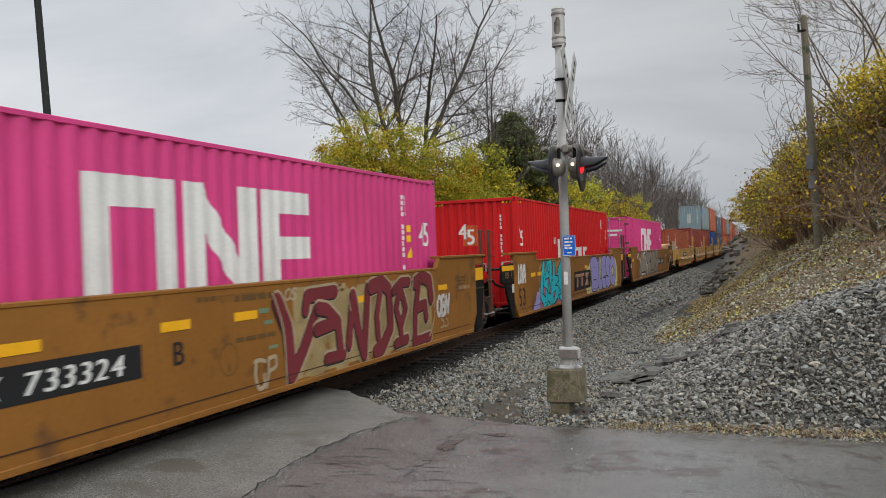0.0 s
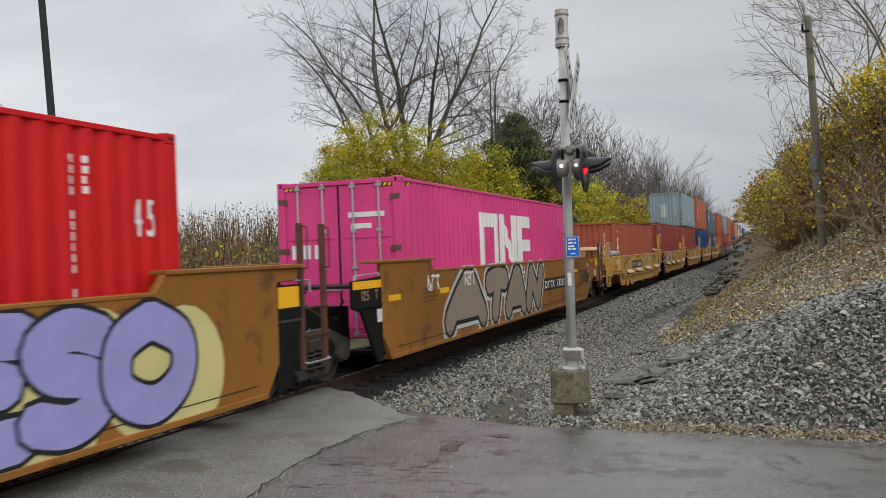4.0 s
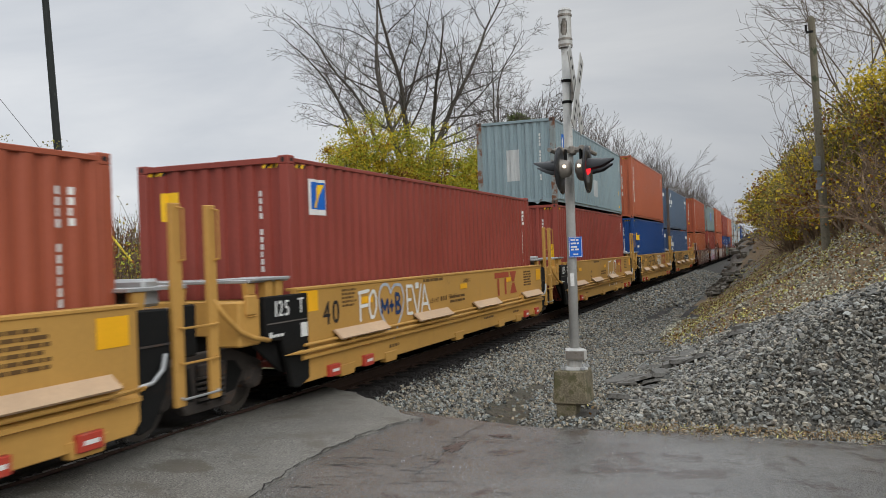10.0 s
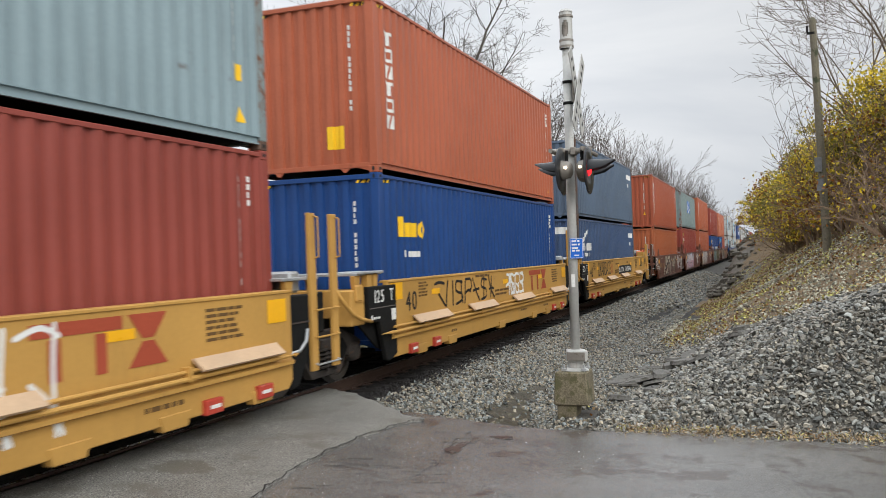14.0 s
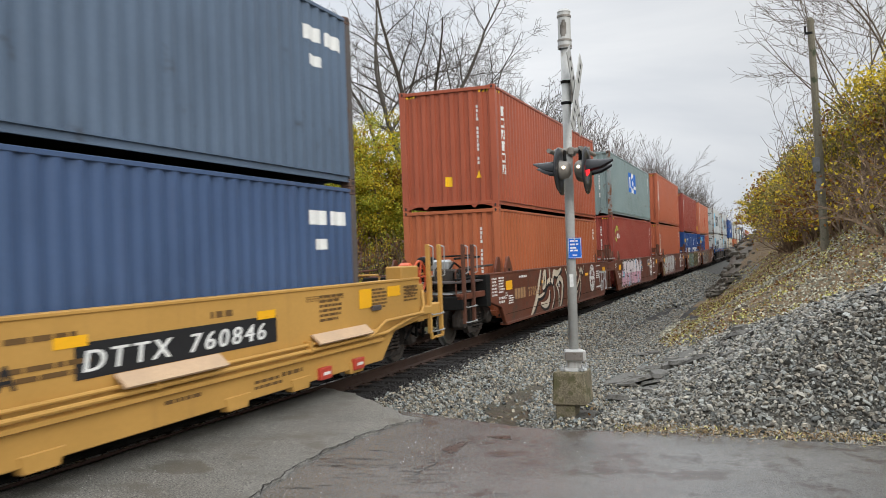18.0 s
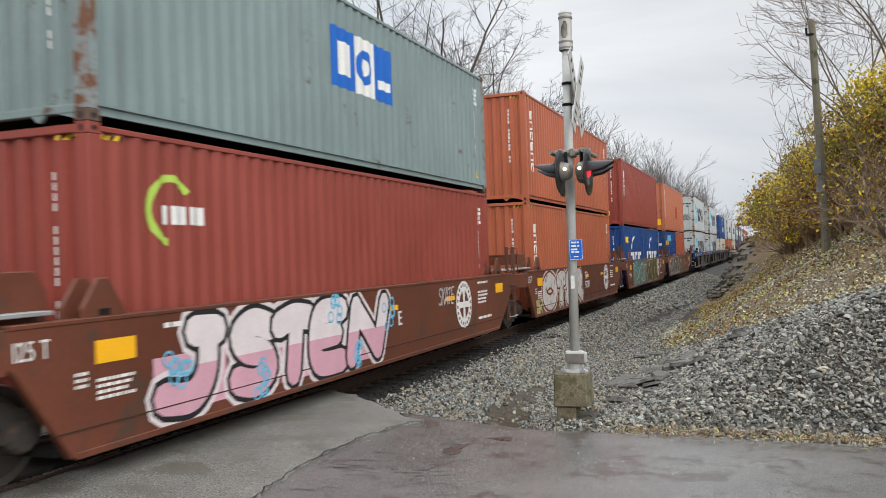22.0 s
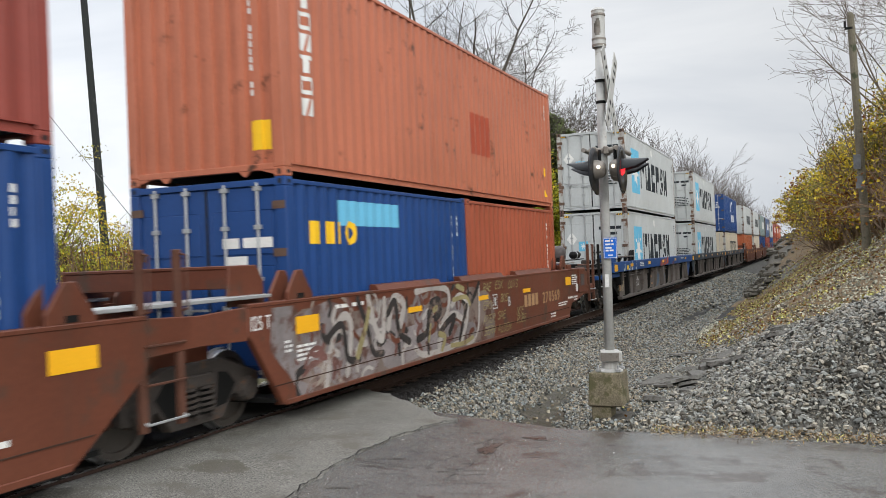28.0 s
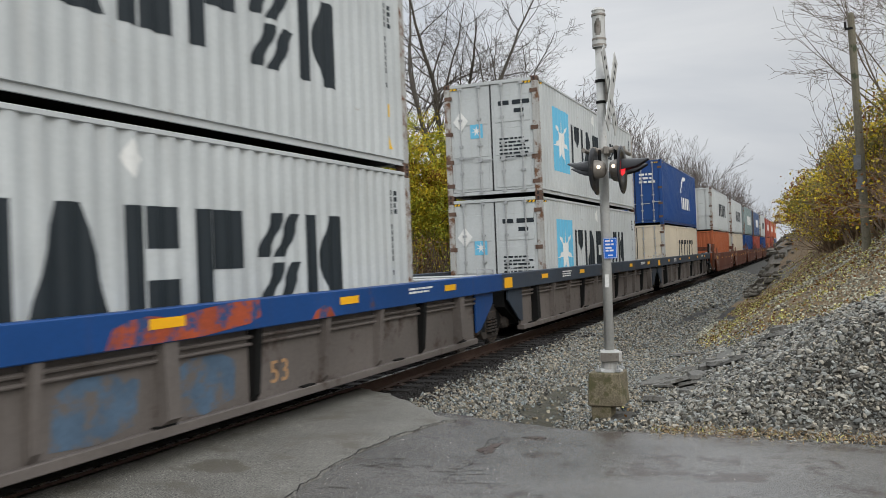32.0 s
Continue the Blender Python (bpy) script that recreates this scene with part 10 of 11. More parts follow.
def build_poles():
    pole = thing("utility_pole", "tall dark tarred wooden utility pole leaning slightly", "utility pole", (-15.75, 24.0, -0.4))
    part("shaft", Shape().tube((0, 0, 0), (-0.9, 0, 14.0), 0.15, 0.11, 14), TAR_WOOD, pole)
    part("step_bolt", Shape().tube((0.05, -0.18, 5.6), (0.05, -0.32, 5.62), 0.02, n=6), GALVANISED, pole)
    guy = thing("guy_wire", "thin steel guy wire with a yellow plastic guard at its foot", "wire", (-9.0, 21.65, -0.3))
    a, b = Vector((0, 0, 0)), Vector((-12.3, 1.85, 11.55))
    part("wire", Shape().tube(a, b, 0.012, n=5), WIRE, guy)
    part("guard", Shape().tube(a + (b - a) * 0.2, a + (b - a) * 0.293, 0.035, n=8), GUARD_YELLOW, guy, "yellow guy guard")
    old = thing("utility_pole", "short weathered wooden pole on the bank without wires", "utility pole", (8.22, 20.0, 1.35))
    part("shaft", Shape().tube((0, 0, 0), (-0.13, 0, 5.2), 0.09, 0.07, 12), POLE_WOOD, old)
    part("cap", Shape().lathe([(0.07, 5.2), (0.045, 5.26), (0.0, 5.28)], (-0.13, 0, 0), "z", 12), POLE_WOOD, old)
    part("insulator_pin", Shape().tube((-0.24, -0.05, 4.95), (-0.24, -0.05, 5.08), 0.025, n=8).box(-0.25, -0.1, -0.07, -0.04, 4.9, 4.95), BLACK_STEEL, old)
    part("nailed_plate", Shape().box(-0.2, -0.06, -0.125, -0.11, 2.0, 2.3), OLD_PLATE, old, "battered metal plate nailed to the pole")
    part("nailed_plate", Shape().box(-0.17, -0.04, -0.13, -0.115, 1.6, 1.85), OLD_PLATE, old, "battered metal plate nailed to the pole")


build_poles()


# ---- trees, bushes, leaves ----
BARK_DARK = principled("dark_grey_bark", (0.075, 0.065, 0.055), 0.9, 0, 0.25, 2, 0.25, 25, (0.055, 0.055, 0.035), 0.58, 4, 0.6, 30)
STEM_BROWN = principled("brown_stems", (0.19, 0.135, 0.09), 0.9, 0, 0.25, 2, 0.25, 25, None, bump=0.4, island=0.4)
BARK_PALE = principled("pale_brown_bark", (0.125, 0.1, 0.075), 0.9, 0, 0.25, 2, 0.25, 25, None, bump=0.4)
TWIG_GREY = principled("grey_brown_twigs", (0.1, 0.085, 0.075), 0.9, 0, 0.2, 1, 0.2, 10, None, bump=0, island=0.3)
LEAF_YELLOW = principled("yellow_autumn_leaves", (0.50, 0.38, 0.03), 0.7, 0, 0.35, 0.9, 0.2, 8, (0.26, 0.1, 0.02), 0.62, 1.6, 0, island=0.5, through=0.4)
LEAF_GREEN = principled("yellow_green_leaves", (0.34, 0.355, 0.042), 0.7, 0, 0.35, 0.7, 0.2, 8, (0.44, 0.36, 0.03), 0.54, 1.4, 0, island=0.5, through=0.4)
LEAF_RUST = principled("rusty_autumn_leaves", (0.2, 0.085, 0.024), 0.75, 0, 0.3, 0.9, 0.2, 8, (0.28, 0.2, 0.03), 0.6, 1.6, 0, island=0.5, through=0.4)
NEEDLE = principled("dark_evergreen_needles", (0.12, 0.145, 0.055), 0.8, 0, 0.35, 0.9, 0.2, 8, (0.1, 0.08, 0.04), 0.58, 1.5, 0, island=0.5, through=0.3)
LEAF_OLIVE = principled("dull_olive_leaves", (0.2, 0.18, 0.045), 0.75, 0, 0.35, 0.8, 0.2, 8, (0.1, 0.06, 0.025), 0.56, 1.5, 0, island=0.5, through=0.35)
STRAW = principled("dry_straw_stems", (0.24, 0.165, 0.085), 0.85, 0, 0.3, 0.8, 0.2, 8, (0.13, 0.075, 0.04), 0.55, 1.5, 0, island=0.5)
REED = principled("brown_reed_stems", (0.095, 0.062, 0.036), 0.85, 0, 0.3, 0.6, 0.2, 8, (0.1, 0.09, 0.03), 0.58, 1.2, 0, island=0.5)
LITTER = principled("fallen_yellow_leaves", (0.42, 0.4, 0.13), 0.8, 0, 0.3, 1.5, 0.2, 12, (0.2, 0.11, 0.04), 0.55, 3, 0, island=0.6)


def limbs(rng, p, d, length, r, depth, out, spread=0.6, up=0.12, nodes=4, forks=2, shrink=0.66):
    """Grows a limb and what branches from it; out gathers (from, to, r0, r1, depth)."""
    step = length / nodes
    for i in range(nodes):
        r1 = r * (1 - 0.42 / nodes * 1.6)
        d = (d + Vector((rng.gauss(0, 0.13), rng.gauss(0, 0.13), rng.gauss(up * 0.5, 0.09))) * (1.7 if depth < 3 else 1.0)).normalized()
        q = p + d * step
        out.append((p, q, r, r1, depth))
        p, r = q, r1
        if depth and i >= (1 if depth > 2 else 0):
            for _ in range(forks if i == nodes - 1 else (1 if rng.random() < (0.85 if depth < 3 else 0.5) else 0)):
                side = Vector((rng.gauss(0, 1), rng.gauss(0, 1), rng.gauss(0.15, 0.7)))
                side = (side - d * side.dot(d)).normalized()
                nd = (d * (1 - spread * 0.55) + side * spread + Vector((0, 0, up))).normalized()
                limbs(rng, p, nd, length * rng.uniform(shrink - 0.16, shrink + 0.1), r * rng.uniform(0.5, 0.72) * (1.22 if depth > 3 else 1.0), depth - 1, out, spread, up, nodes, forks, shrink)


def sticks(segments, sides=4, least=0.0):
    """Tapered tubes for all segments at once: vertices and faces."""
    a = np.array([s[0][:] for s in segments])
    b = np.array([s[1][:] for s in segments])
    r0 = np.maximum(np.array([s[2] for s in segments]), least)
    r1 = np.maximum(np.array([s[3] for s in segments]), least)
    d = b - a
    d /= np.linalg.norm(d, axis=1, keepdims=True) + 1e-9
    ref = np.where(np.abs(d[:, 2:3]) < 0.9, np.array([[0, 0, 1.0]]), np.array([[1.0, 0, 0]]))
    u = np.cross(d, ref)
    u /= np.linalg.norm(u, axis=1, keepdims=True) + 1e-9
    w = np.cross(d, u)
    n = len(a)
    rings = []
    for base, r in ((a, r0), (b, r1)):
        for k in range(sides):
            t = 2 * math.pi * k / sides
            rings.append(base + (u * math.cos(t) + w * math.sin(t)) * r[:, None])
    verts = np.stack(rings, 1).reshape(-1, 3)
    k = np.arange(sides)
    quad = np.stack([k, (k + 1) % sides, sides + (k + 1) % sides, sides + k], 1)
    faces = (np.arange(n)[:, None, None] * 2 * sides + quad[None]).reshape(-1, 4)
    return verts, faces


def leaf_cloud(rng, centres, size, droop=0.0, long=1.6):
    """Small folded leaves at the given places: vertices and faces (two triangles each, as one bent quad)."""
    n = len(centres)
    yaw, tilt, roll = rng.uniform(0, 6.28, n), rng.normal(-droop, 0.6, n), rng.normal(0, 0.7, n)
    s = size * rng.uniform(0.55, 1.25, n)
    fwd = np.stack([np.cos(yaw) * np.cos(tilt), np.sin(yaw) * np.cos(tilt), np.sin(tilt)], 1)
    side = np.stack([-np.sin(yaw), np.cos(yaw), np.zeros(n)], 1)
    upv = np.cross(fwd, side)
    side = side * np.cos(roll)[:, None] + upv * np.sin(roll)[:, None]
    tip = fwd * (s * long * 0.5)[:, None]
    wing = side * (s * 0.5)[:, None]
    v = np.stack([centres - tip, centres + wing * 1.0, centres + tip, centres - wing * 1.0 + np.cross(fwd, side) * (s * 0.15)[:, None]], 1).reshape(-1, 3)
    return v, np.arange(n * 4).reshape(-1, 4)


def grow(rng, p, d, length, r, level, out, bare=0.3, angle=0.85, lift=0.03, step=0.5, wob=0.1):
    """A tapering limb with side branches all along it, shorter towards its tip."""
    n = max(2, round(length / step))
    for i in range(n):
        f = (i + 1) / n
        d = (d + Vector((rng.gauss(0, wob), rng.gauss(0, wob), rng.gauss(lift, wob * 0.7)))).normalized()
        q = p + d * (length / n)
        r1 = r * (1 - 0.85 * f)
        out.append((p, q, r * (1 - 0.85 * i / n), r1, level))
        p = q
        if not level or f < bare:
            continue
        for _ in range(1 if rng.random() < 0.86 else 2):
            side = Vector((rng.gauss(0, 1), rng.gauss(0, 1), rng.gauss(0.1, 0.6)))
            side = (side - d * side.dot(d)).normalized()
            turn = angle * rng.uniform(0.7, 1.25)
            long = length * (1 - 0.72 * f) * rng.uniform(0.36, 0.72)
            if long > 0.22:
                grow(rng, p, d * math.cos(turn) + side * math.sin(turn), long, max(0.006, r1 * 0.48), level - 1, out, 0.18, angle, lift * 0.5, step * 0.64, wob * 1.15)


def bare_tree(name, seed, at, trunk, stems, trunk_r, label, bark=None, level=3, least=0.007, lift=0.03, angle=0.85, step=0.55):
    """A leafless tree. trunk: its height below the fork; stems: for each main limb its lean in x and y and its length."""
    rng = random.Random(seed)
    tree = thing(name, label, "tree", at, "trees beside the line")
    out, p, d = [], Vector((0, 0, -0.3)), Vector((0, 0, 1))
    lean = Vector((sum(q[0] for q in stems) / len(stems) * 0.3, 0, 0))
    for k in range(4):
        d = (d + lean * 0.4 + Vector((rng.gauss(0, 0.03), rng.gauss(0, 0.03), 0))).normalized()
        q = p + d * (trunk + 0.3) / 4
        out.append((p, q, trunk_r * (1.1 - 0.06 * k), trunk_r * (1.04 - 0.06 * k), level + 1))
        p = q
    for lx, ly, long in stems:
        grow(rng, p, Vector((lx, ly, 1)).normalized(), long, trunk_r * (0.36 + 0.026 * long) * 0.66, level, out, 0.22, angle, lift, step, 0.105)
    v, f = sticks([q for q in out if q[4] >= level], 8)
    part("trunk", quick_mesh("trunk", v, f, [bark or BARK_DARK], None, True), None, tree)
    v, f = sticks([q for q in out if q[4] < level], 3, least)
    tagged(part("crown", quick_mesh("crown", v, f, [bark or BARK_DARK]), None, tree), kind="stuff")
    return tree


def leafy_mass(name, seed, at, wide, deep, high, clumps, each, size, mats, label, stems=16, spread=0.2, bark=None, floor=0.06):
    """A dense shrub: clumps of leaves on the lumpy outside of its crown, held by stems."""
    rng = np.random.default_rng(seed)
    ob = thing(name, label, "bush", at, "bushes beside the line")
    a, up = rng.uniform(0, 6.28, clumps), rng.uniform(floor, 1.0, clumps)
    up = np.clip(up, -0.1, 1) ** 0.8 if floor > 0 else up
    flat = np.sqrt(1 - np.clip(up, 0, 1) ** 2.6)
    lump = 1 + 0.16 * np.sin(3 * a + seed) * flat + 0.14 * np.sin(5 * a + 4 * up + 2 * seed) + rng.normal(0, 0.07, clumps)
    depth = 1 - 0.5 * rng.random(clumps) ** 2
    c = np.stack([wide * np.cos(a) * flat, deep * np.sin(a) * flat, high * up], 1) * (lump * depth)[:, None]
    c[:, 2] = np.maximum(c[:, 2], 0.1)
    segs = []
    for k in rng.choice(clumps, min(clumps, stems * 4), False):
        foot = Vector((rng.normal(0, 0.14 * wide), rng.normal(0, 0.14 * deep), -0.15))
        tip = Vector(c[k] * 1.04)
        mid = foot.lerp(tip, 0.5) + Vector((0, 0, 0.16 * high)) + Vector(rng.normal(0, 0.08, 3))
        r = 0.012 + 0.006 * high * rng.random()
        segs += [(foot, mid, r * 1.4, r, 0), (mid, tip, r, 0.006, 0)]
    v, f = sticks(segs, 4, 0.005)
    part("branchwork", quick_mesh("branchwork", v, f, [bark or BARK_PALE]), None, ob)
    n = np.maximum(4, (each * rng.uniform(0.3, 1.5, clumps)).astype(int))
    own = np.repeat(np.arange(clumps), n)
    pts = c[own] + rng.normal(0, 1, (len(own), 3)) * (spread * rng.uniform(0.6, 1.3, clumps))[own][:, None] * np.array([1, 1, 0.62])
    keep = pts[:, 2] > 0.03
    pts, own = pts[keep], own[keep]
    tone = (np.sin(c[:, 0] * 1.1 + seed) + np.cos(c[:, 2] * 1.3 + c[:, 1] * 0.9) + rng.normal(0, 0.8, clumps))[own] + rng.normal(0, 0.7, len(own))
    order = np.argsort(np.argsort(tone)) / len(tone)
    share = np.array([m[1] for m in mats], float)
    index = np.searchsorted(np.cumsum(share / share.sum()), order).clip(0, len(mats) - 1)
    v, f = leaf_cloud(rng, pts, size, 0.3)
    tagged(part("foliage", quick_mesh("foliage", v, f, [m[0] for m in mats], index), None, ob), kind="stuff")
    return ob


def bush(name, seed, at, wide, high, leaves, size, mats, label, stems=14, depth=2, droop=0.2, category="bush", bark=None, reach=0.16, arch=0.0, skirt=0.0):
    """A shrub of many stems, leaved on its outer twigs. mats: leaf materials by share."""
    rng = random.Random(seed)
    nrng = np.random.default_rng(seed)
    ob = thing(name, label, category, at, "bushes beside the line")
    out = []
    for k in range(stems):
        a = 2 * math.pi * k / stems + rng.uniform(-0.3, 0.3)
        w = rng.uniform(0.1, 0.55) * wide / high
        d = Vector((math.cos(a) * w, math.sin(a) * w, 1 - arch * rng.random())).normalized()
        p = Vector((math.cos(a) * wide * 0.12 * rng.random(), math.sin(a) * wide * 0.12 * rng.random(), -0.15))
        limbs(rng, p, d, high * rng.uniform(0.42, 0.72), 0.022 + 0.006 * high, depth, out, 0.62, 0.02, 4, 2, 0.62)
    v, f = sticks(out, 3, 0.006)
    part("branchwork", quick_mesh("branchwork", v, f, [bark or BARK_PALE]), None, ob)
    tips = np.array([s[1][:] for s in out if s[4] <= 1])
    if leaves:
        pick = nrng.integers(0, len(tips), leaves)
        c = tips[pick] + nrng.normal(0, reach, (leaves, 3)) * np.array([1.2, 1.2, 0.9])
        c = c[c[:, 2] > 0.05 + skirt * high * nrng.uniform(0.6, 1.1, len(c))]
        share = np.array([m[1] for m in mats], float)
        # neighbouring leaves tend to the same colour
        tone = np.sin(c[:, 0] * 1.7 + seed) + np.cos(c[:, 2] * 1.9 + c[:, 1] * 1.3) + nrng.normal(0, 0.9, len(c))
        order = np.argsort(np.argsort(tone)) / len(c)
        v, f = leaf_cloud(nrng, c, size, droop)
        index = np.searchsorted(np.cumsum(share / share.sum()), order).clip(0, len(mats) - 1)
        tagged(part("foliage", quick_mesh("foliage", v, f, [m[0] for m in mats], index), None, ob), kind="stuff")
    return ob


def on_land(x, y, dz=0.0):
    return (x, y, float(land(x, y)) + dz)


def build_trees():
    L = "leafless tree with spreading grey-brown branches behind the train"
    big = [(-0.4, 0.2, 9.5), (-0.14, -0.3, 12.6), (0.06, 0.3, 13.5), (0.28, -0.2, 12.5), (0.55, 0.1, 10.0)]
    bare_tree("bare_tree", 11, on_land(-9.1, 40), 3.0, big, 0.38, L, step=0.66)
    bare_tree("bare_tree", 12, on_land(-11.6, 41), 3.4, [(-0.5, 0.1, 7.5), (-0.22, -0.3, 10.0), (0.02, 0.3, 12.0), (0.22, 0.0, 10.0)], 0.27, L, step=0.68)
    bare_tree("bare_tree", 14, on_land(-6.4, 44), 3.6, [(-0.3, 0.2, 8.0), (-0.06, -0.2, 10.0), (0.12, 0.1, 9.6), (0.42, 0.0, 7.6)], 0.22, L)
    bare_tree("bare_tree", 16, on_land(-8.4, 60), 4.0, [(-0.2, 0.2, 8.0), (0.05, -0.2, 9.6), (0.3, 0.1, 8.0)], 0.18, L, least=0.01)
    R = "leafless tree with thin crooked branches on the bank"
    bare_tree("bare_tree", 21, on_land(9.35, 22.5), 1.9, [(-0.95, 0.1, 3.6), (-0.5, -0.1, 4.4), (-0.15, 0.2, 5.0), (0.2, 0.1, 5.2)], 0.085, R, BARK_PALE, 3, 0.004, 0.02, 0.8, 0.52)
    bare_tree("bare_tree", 22, on_land(10.0, 23.5), 2.2, [(-0.35, 0.1, 6.0), (0.0, 0.0, 6.4), (0.25, 0.2, 6.0)], 0.09, R, BARK_PALE, 3, 0.004, 0.03, 0.7, 0.55)
    bare_tree("bare_tree", 23, on_land(10.9, 21.5), 2.0, [(-0.25, 0.0, 5.6), (0.15, 0.1, 5.6), (0.5, 0.0, 4.5)], 0.09, R, BARK_PALE, 3, 0.004, 0.03, 0.7, 0.55)
    bare_tree("bare_tree", 24, on_land(9.9, 26), 1.6, [(-0.75, 0.1, 4.6), (-0.3, 0.0, 5.6), (0.1, 0.1, 5.6)], 0.08, R, BARK_PALE, 3, 0.005, 0.03, 0.75, 0.47)
    bare_tree("bare_tree", 25, on_land(8.7, 24.5), 1.0, [(-0.8, 0.0, 3.0), (-0.3, 0.2, 3.6), (0.15, 0.0, 3.8)], 0.06, R, BARK_PALE, 3, 0.004, 0.03, 0.75, 0.44)
    # the evergreen
    ever = thing("evergreen_tree", "dense dark green evergreen behind the train", "tree", on_land(-6.1, 48), "trees beside the line")
    part("trunk", Shape().tube((0, 0, -0.3), (0, 0, 9.6), 0.18, 0.03, 8), BARK_DARK, ever)
    rng = np.random.default_rng(5)
    spray, boughs = [], []
    for k in range(300):
        h = rng.random() ** 0.9
        long = (0.4 + 4.2 * (1 - h) ** 0.8) * rng.uniform(0.45, 1.12)
        a = rng.uniform(0, 6.28)
        root = np.array([0, 0, 0.6 + 9.0 * h])
        tip = root + np.array([math.cos(a) * long, math.sin(a) * long, long * rng.uniform(-0.05, 0.5)])
        boughs.append((Vector(root), Vector(tip), 0.05 * (1.2 - h), 0.012, 0))
        m = int(60 + 120 * long)
        t = rng.random(m) ** 0.55
        spray.append(root + (tip - root) * t[:, None] + rng.normal(0, 0.16, (m, 3)) * np.array([1, 1, 0.7]) - np.array([0, 0, 0.18]) * (t * rng.random(m))[:, None])
    v, f = sticks(boughs, 4, 0.01)
    part("branchwork", quick_mesh("branchwork", v, f, [BARK_PALE]), None, ever)
    v, f = leaf_cloud(rng, np.concatenate(spray), 0.13, 0.15, 2.6)
    tagged(part("foliage", quick_mesh("foliage", v, f, [NEEDLE]), None, ever), kind="stuff")


build_trees()


def build_bushes():
    YG = [(LEAF_GREEN, 0.66), (LEAF_YELLOW, 0.28), (LEAF_RUST, 0.06)]
    Y = [(LEAF_YELLOW, 0.62), (LEAF_GREEN, 0.24), (LEAF_RUST, 0.14)]
    lab = "dense yellow-green autumn bush behind the train"
    for k, (x, y, w, top, n) in enumerate(((-10.0, 33.5, 1.9, 5.5, 210), (-8.1, 33, 2.4, 6.5, 330), (-6.3, 35.5, 2.2, 6.1, 280), (-6.0, 41, 2.3, 5.9, 230), (-5.9, 48, 2.6, 5.9, 220), (-5.8, 57, 2.8, 5.8, 200), (-5.6, 68, 3.2, 5.9, 180), (-5.6, 82, 3.6, 6.0, 150))):
        near = y < 40
        leafy_mass("bush", 100 + k, on_land(x, y), w, w, top + 0.35 - float(land(x, y)), int(n * 2.6), 125 if near else 80, 0.066 if near else 0.11, YG, lab, 14, 0.23 if near else 0.3)
    lab = "leafy shrub with thin upright stems in the brush beyond the track"
    for k, (x, y, w, h) in enumerate(((-14.6, 20, 2.5, 5.7), (-13.0, 19.5, 1.9, 3.5))):
        leafy_mass("shrub", 200 + k, on_land(x, y), w, w, h, 420 - 160 * k, 60, 0.055, [(LEAF_OLIVE, 0.36), (LEAF_GREEN, 0.38), (LEAF_YELLOW, 0.26)], lab, 30, 0.18, STEM_BROWN)
    for k, (x, y, w, h, n) in enumerate(((-9.6, 22, 1.2, 3.9, 1600), (-8.3, 20.5, 1.3, 4.1, 2400), (-6.6, 21.5, 2.2, 3.6, 1700), (-5.6, 23, 2.2, 3.7, 1900), (-7.4, 24, 1.8, 3.8, 1500), (-11.2, 22, 1.2, 3.7, 1200), (-17.5, 24, 3.5, 4.4, 3000), (-4.9, 27, 2.2, 3.6, 1500))):
        bush("shrub", 202 + k, on_land(x, y), w, h - 0.3, int(n * 0.55), 0.06, [(LEAF_GREEN, 0.4), (LEAF_YELLOW, 0.1), (LEAF_OLIVE, 0.5)], lab, 14 if k in (2, 3) else 7, 2, 0.1, reach=0.1)
    lab = "yellow autumn bush on the bank"
    for k, (x, y, w, h, n) in enumerate(((9.75, 18.8, 1.25, 2.5, 150), (11.0, 18.0, 1.6, 2.6, 170), (10.4, 21, 1.7, 2.9, 170), (11.8, 21.5, 1.8, 2.8, 150), (9.5, 25, 1.4, 2.6, 120))):
        leafy_mass("bush", 300 + k, on_land(x, y, 0.5), w, w, h - 0.5, int(n * 0.85), 70, 0.05, [(LEAF_YELLOW, 0.52), (LEAF_OLIVE, 0.36), (LEAF_RUST, 0.12)], lab, 34, 0.19, STEM_BROWN, 0.34)
    lab = "olive and rust autumn thicket hanging over the cutting"
    for k, (x, y, w, h, n) in enumerate(((8.9, 23.5, 1.0, 2.2, 90), (8.9, 27.5, 1.3, 2.9, 130), (8.5, 32, 1.4, 2.6, 130), (8.3, 38, 1.5, 2.4, 130), (8.1, 45, 1.6, 2.3, 130), (7.9, 54, 1.8, 2.4, 130), (7.9, 66, 2.1, 2.7, 130), (7.8, 81, 2.5, 3.0, 120), (7.6, 100, 3.0, 3.4, 120), (7.4, 125, 3.6, 4.0, 120), (10.2, 35, 2.2, 3.2, 120), (10.2, 48, 2.6, 3.2, 120))):
        leafy_mass("thicket", 330 + k, on_land(x, y), w, w * 1.3, h, n, 80, 0.065 if y < 40 else 0.1, [(LEAF_OLIVE, 0.42), (LEAF_YELLOW, 0.38), (LEAF_RUST, 0.2)], lab, 20, 0.2 if y < 40 else 0.28, STEM_BROWN, -0.1)
    lab = "tangle of bare brown stems on the bank"
    for k, (x, y, w, h) in enumerate(((9.1, 17.4, 2.6, 1.7), (8.7, 21.0, 2.2, 1.8), (9.6, 18.6, 2.8, 1.9), (8.3, 26, 2.2, 2.0), (7.9, 31, 2.2, 2.0), (10.4, 16.4, 2.6, 1.7), (7.7, 37, 2.2, 2.0), (8.9, 23.5, 2.4, 2.4), (9.2, 27, 2.6, 2.6), (8.6, 33, 2.4, 2.6))):
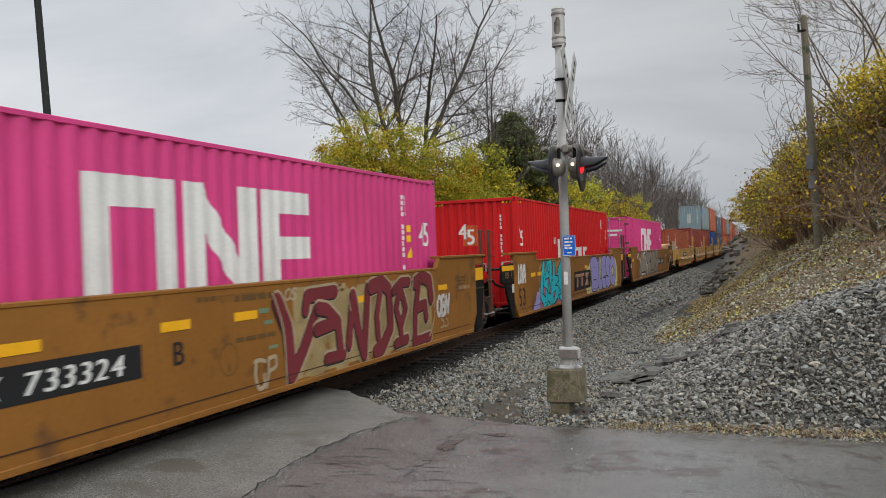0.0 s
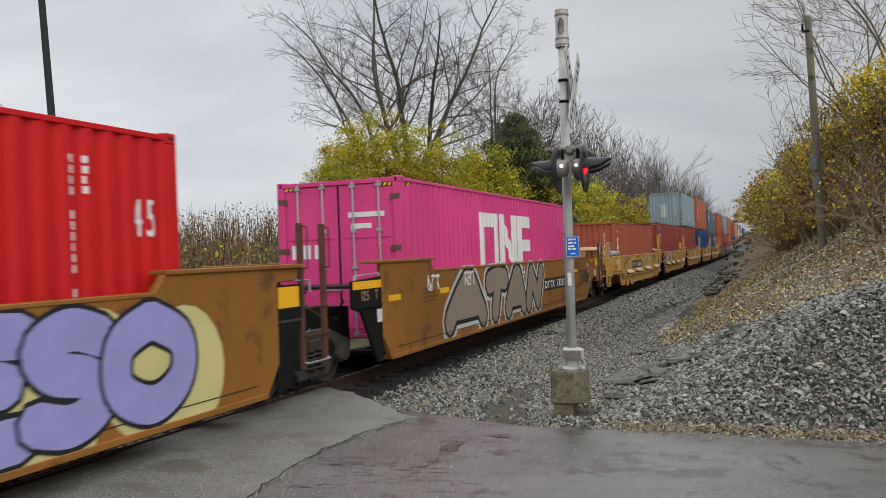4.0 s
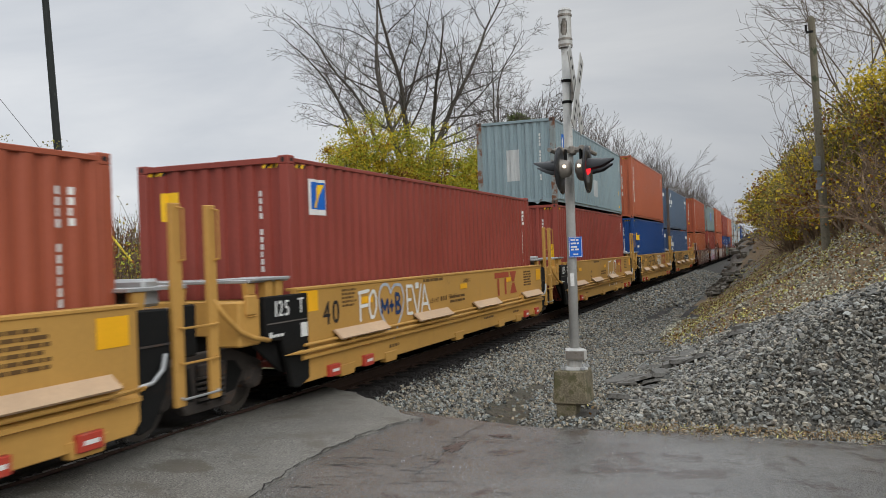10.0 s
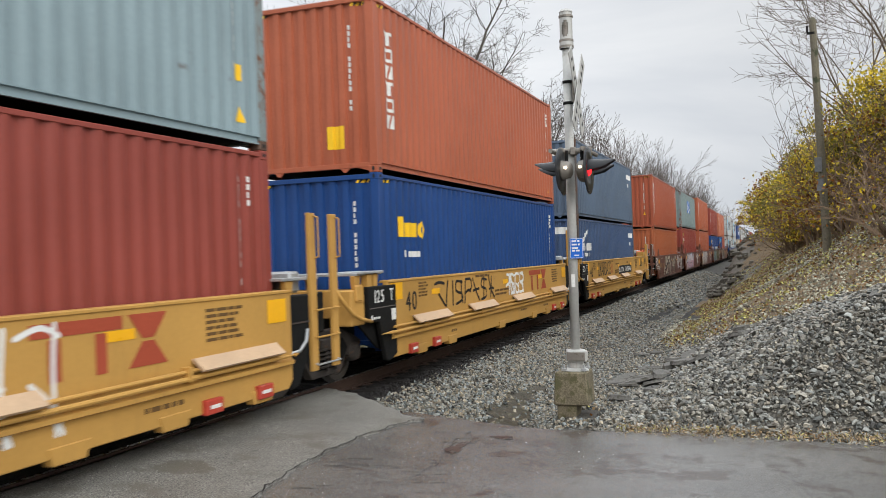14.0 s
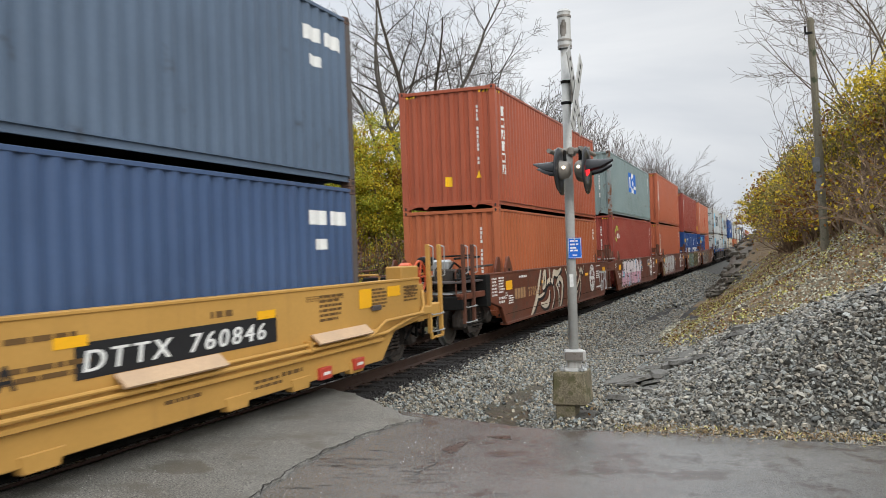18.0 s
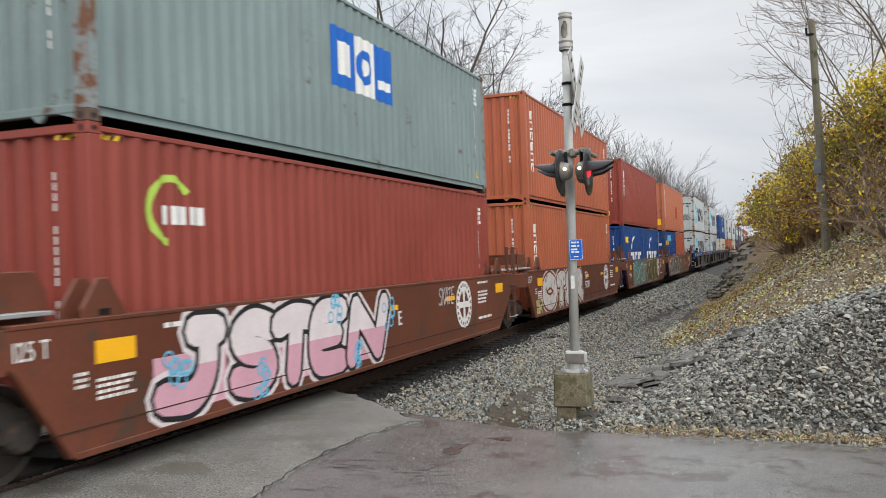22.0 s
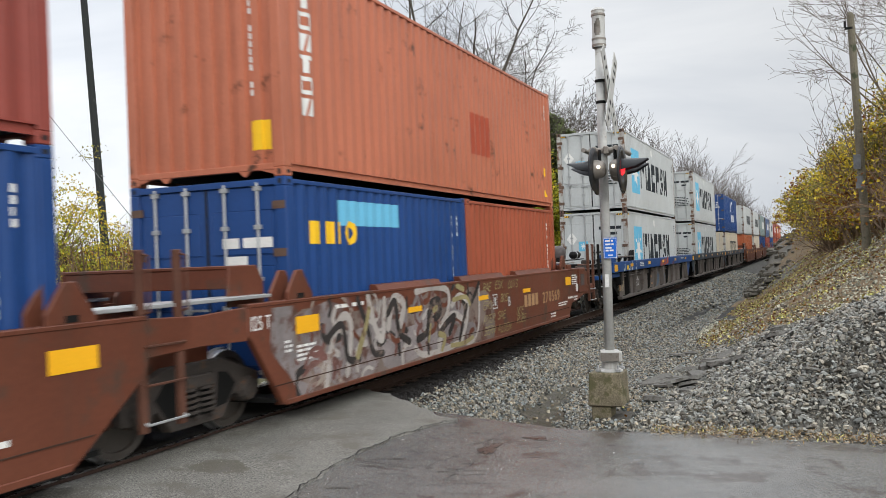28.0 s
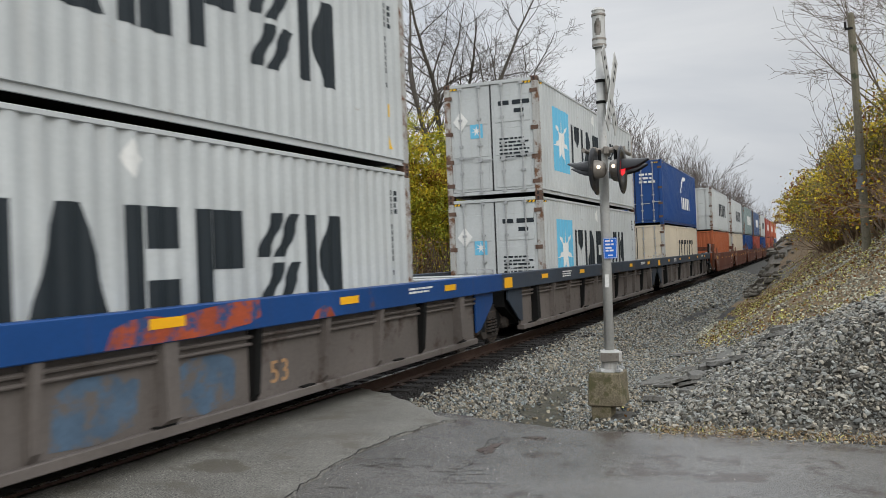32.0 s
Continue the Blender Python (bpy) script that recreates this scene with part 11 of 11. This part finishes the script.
        bush("brush", 400 + k, on_land(x, y), w, h, 260, 0.06, [(LEAF_YELLOW, 0.6), (LEAF_RUST, 0.4)], lab, 13, 2, 0.4, "brush", bark=STEM_BROWN, reach=0.2, arch=0.5)


build_bushes()


def build_stuff():
    nrng = np.random.default_rng(8)
    # woods along both sides, far off
    rng = random.Random(18)
    segs = []
    for k in range(290):
        y = 55 + 190 * rng.random() ** 1.1
        x = -4.8 - 10 * rng.random() ** 1.5
        tall = (6.2 if y < 70 else 11.6) * rng.uniform(0.7, 1.2)
        grow(rng, Vector(on_land(x, y)), Vector((rng.gauss(0, 0.12), rng.gauss(0, 0.12), 1)).normalized(), tall, rng.uniform(0.06, 0.11), 2, segs, 0.3, 0.6, 0.04, 0.9 if y > 100 else 0.75, 0.09)
    v, f = sticks(segs, 3, 0.014)
    tagged(new("far_woods", quick_mesh("far_woods", v, f, [TWIG_GREY])), "bare grey-brown woods along the cutting", "woods", kind="stuff")
    segs = []
    for k in range(60):
        y = 40 + 150 * rng.random()
        x = 7.6 + 9 * rng.random()
        grow(rng, Vector(on_land(x, y)), Vector((rng.gauss(-0.15, 0.15), rng.gauss(0, 0.12), 1)).normalized(), rng.uniform(3.0, 6.0), 0.05, 2, segs, 0.3, 0.7, 0.03, 0.6, 0.1)
    v, f = sticks(segs, 3, 0.01)
    tagged(new("far_woods", quick_mesh("far_woods", v, f, [TWIG_GREY])), "bare grey-brown woods above the rock cutting", "woods", kind="stuff")
    # tall reeds and weeds beyond the track
    n = 20000
    x, y = -4.6 - 22 * nrng.random(n) ** 1.2, 17 + 20 * nrng.random(n)
    z = land(x, y)
    h = 0.7 + 2.5 * nrng.random(n) ** 1.8 + 0.5 * np.sin(x * 1.3) * np.cos(y * 0.9)
    lean = nrng.normal(0, 0.16, (n, 2)) * h[:, None]
    a = np.stack([x, y, z], 1)
    b = a + np.stack([lean[:, 0] * 0.4, lean[:, 1] * 0.4, h * 0.55], 1)
    c = a + np.stack([lean[:, 0], lean[:, 1], h], 1)
    yaw = nrng.uniform(0, 3.14, n)
    wd = np.stack([np.cos(yaw), np.sin(yaw), 0 * yaw], 1) * nrng.uniform(0.006, 0.02, n)[:, None]
    v = np.stack([a - wd, a + wd, b + wd * 1.3, b - wd * 1.3, c + wd * 0.4, c - wd * 0.4], 1).reshape(-1, 3)
    q = np.array([(0, 1, 2, 3), (3, 2, 4, 5)])
    f = (np.arange(n)[:, None, None] * 6 + q[None]).reshape(-1, 4)
    tagged(new("reeds", quick_mesh("reeds", v, f, [REED, STRAW], np.repeat((nrng.random(n) < 0.16).astype(int), 2))), "tall dry brown reeds and weeds beyond the track", "reeds", kind="stuff")
    m = 24000
    x, y = -5.0 - 20 * nrng.random(m), 17.5 + 18 * nrng.random(m)
    pts = np.stack([x, y, land(x, y) + nrng.uniform(0.6, 3.0, m)], 1)
    v, f = leaf_cloud(nrng, pts, 0.08, 0.4)
    tagged(new("weed_leaves", quick_mesh("weed_leaves", v, f, [LEAF_RUST, LEAF_GREEN, REED], nrng.choice(3, m, p=(0.45, 0.12, 0.43)))), "withered leaves among the reeds", "leaves", kind="stuff")
    # fallen leaves on the bank
    m = 50000
    x, y = 4.7 + 8 * nrng.random(m) ** 1.1, 11 + 30 * nrng.random(m) ** 1.3
    keep = (y > heap_edge(x) - 0.1) | (nrng.random(m) < 0.006)
    keep &= wave(x, y, 1.4) + 0.6 * wave(x, y, 3.7) + nrng.normal(0, 0.4, m) > -0.35
    x, y = x[keep], y[keep]
    pts = np.stack([x, y, land(x, y) + nrng.uniform(0.015, 0.05, len(x))], 1)
    v, f = leaf_cloud(nrng, pts, 0.042, 0.0, 1.3)
    tagged(new("fallen_leaves", quick_mesh("fallen_leaves", v, f, [LITTER, LEAF_RUST, STRAW], nrng.choice(3, len(x), p=(0.41, 0.19, 0.4)))), "fallen yellow and brown leaves on the bank", "leaves", kind="stuff")
    # straw and leaves along the road's edge
    m = 4200
    x = 5.3 + 8 * nrng.random(m)
    y = 10.4 + 0.17 * nrng.normal(0, 1, m) + 0.12 - 0.02 * (x - 3)
    pts = np.stack([x, y, np.maximum(land(x, y), road_height(x)) + nrng.uniform(0.01, 0.04, m)], 1)
    v, f = leaf_cloud(nrng, pts, 0.012, 0.0, 4.5)
    tagged(new("edge_straw", quick_mesh("edge_straw", v, f, [STRAW, LITTER], (nrng.random(m) < 0.12).astype(int))), "dry straw and leaves along the road's edge", "straw", kind="stuff")


build_stuff()


# ---- moving things ----
def motions():
    stops = [2.0 * k for k in range(17)]
    for ob, u in MOVING:
        x, z = ob.location.x, ob.location.z
        walk(ob, [(t, pose(x, u - run(t), z)) for t in stops])
    ticks = [round(0.1 * k, 1) for k in range(321)]
    for wheel, c, r in WHEELS:
        walk(wheel, [(t, Matrix.Translation((0, c, r)) @ Matrix.Rotation(run(t) / r, 4, "X")) for t in ticks])


motions()
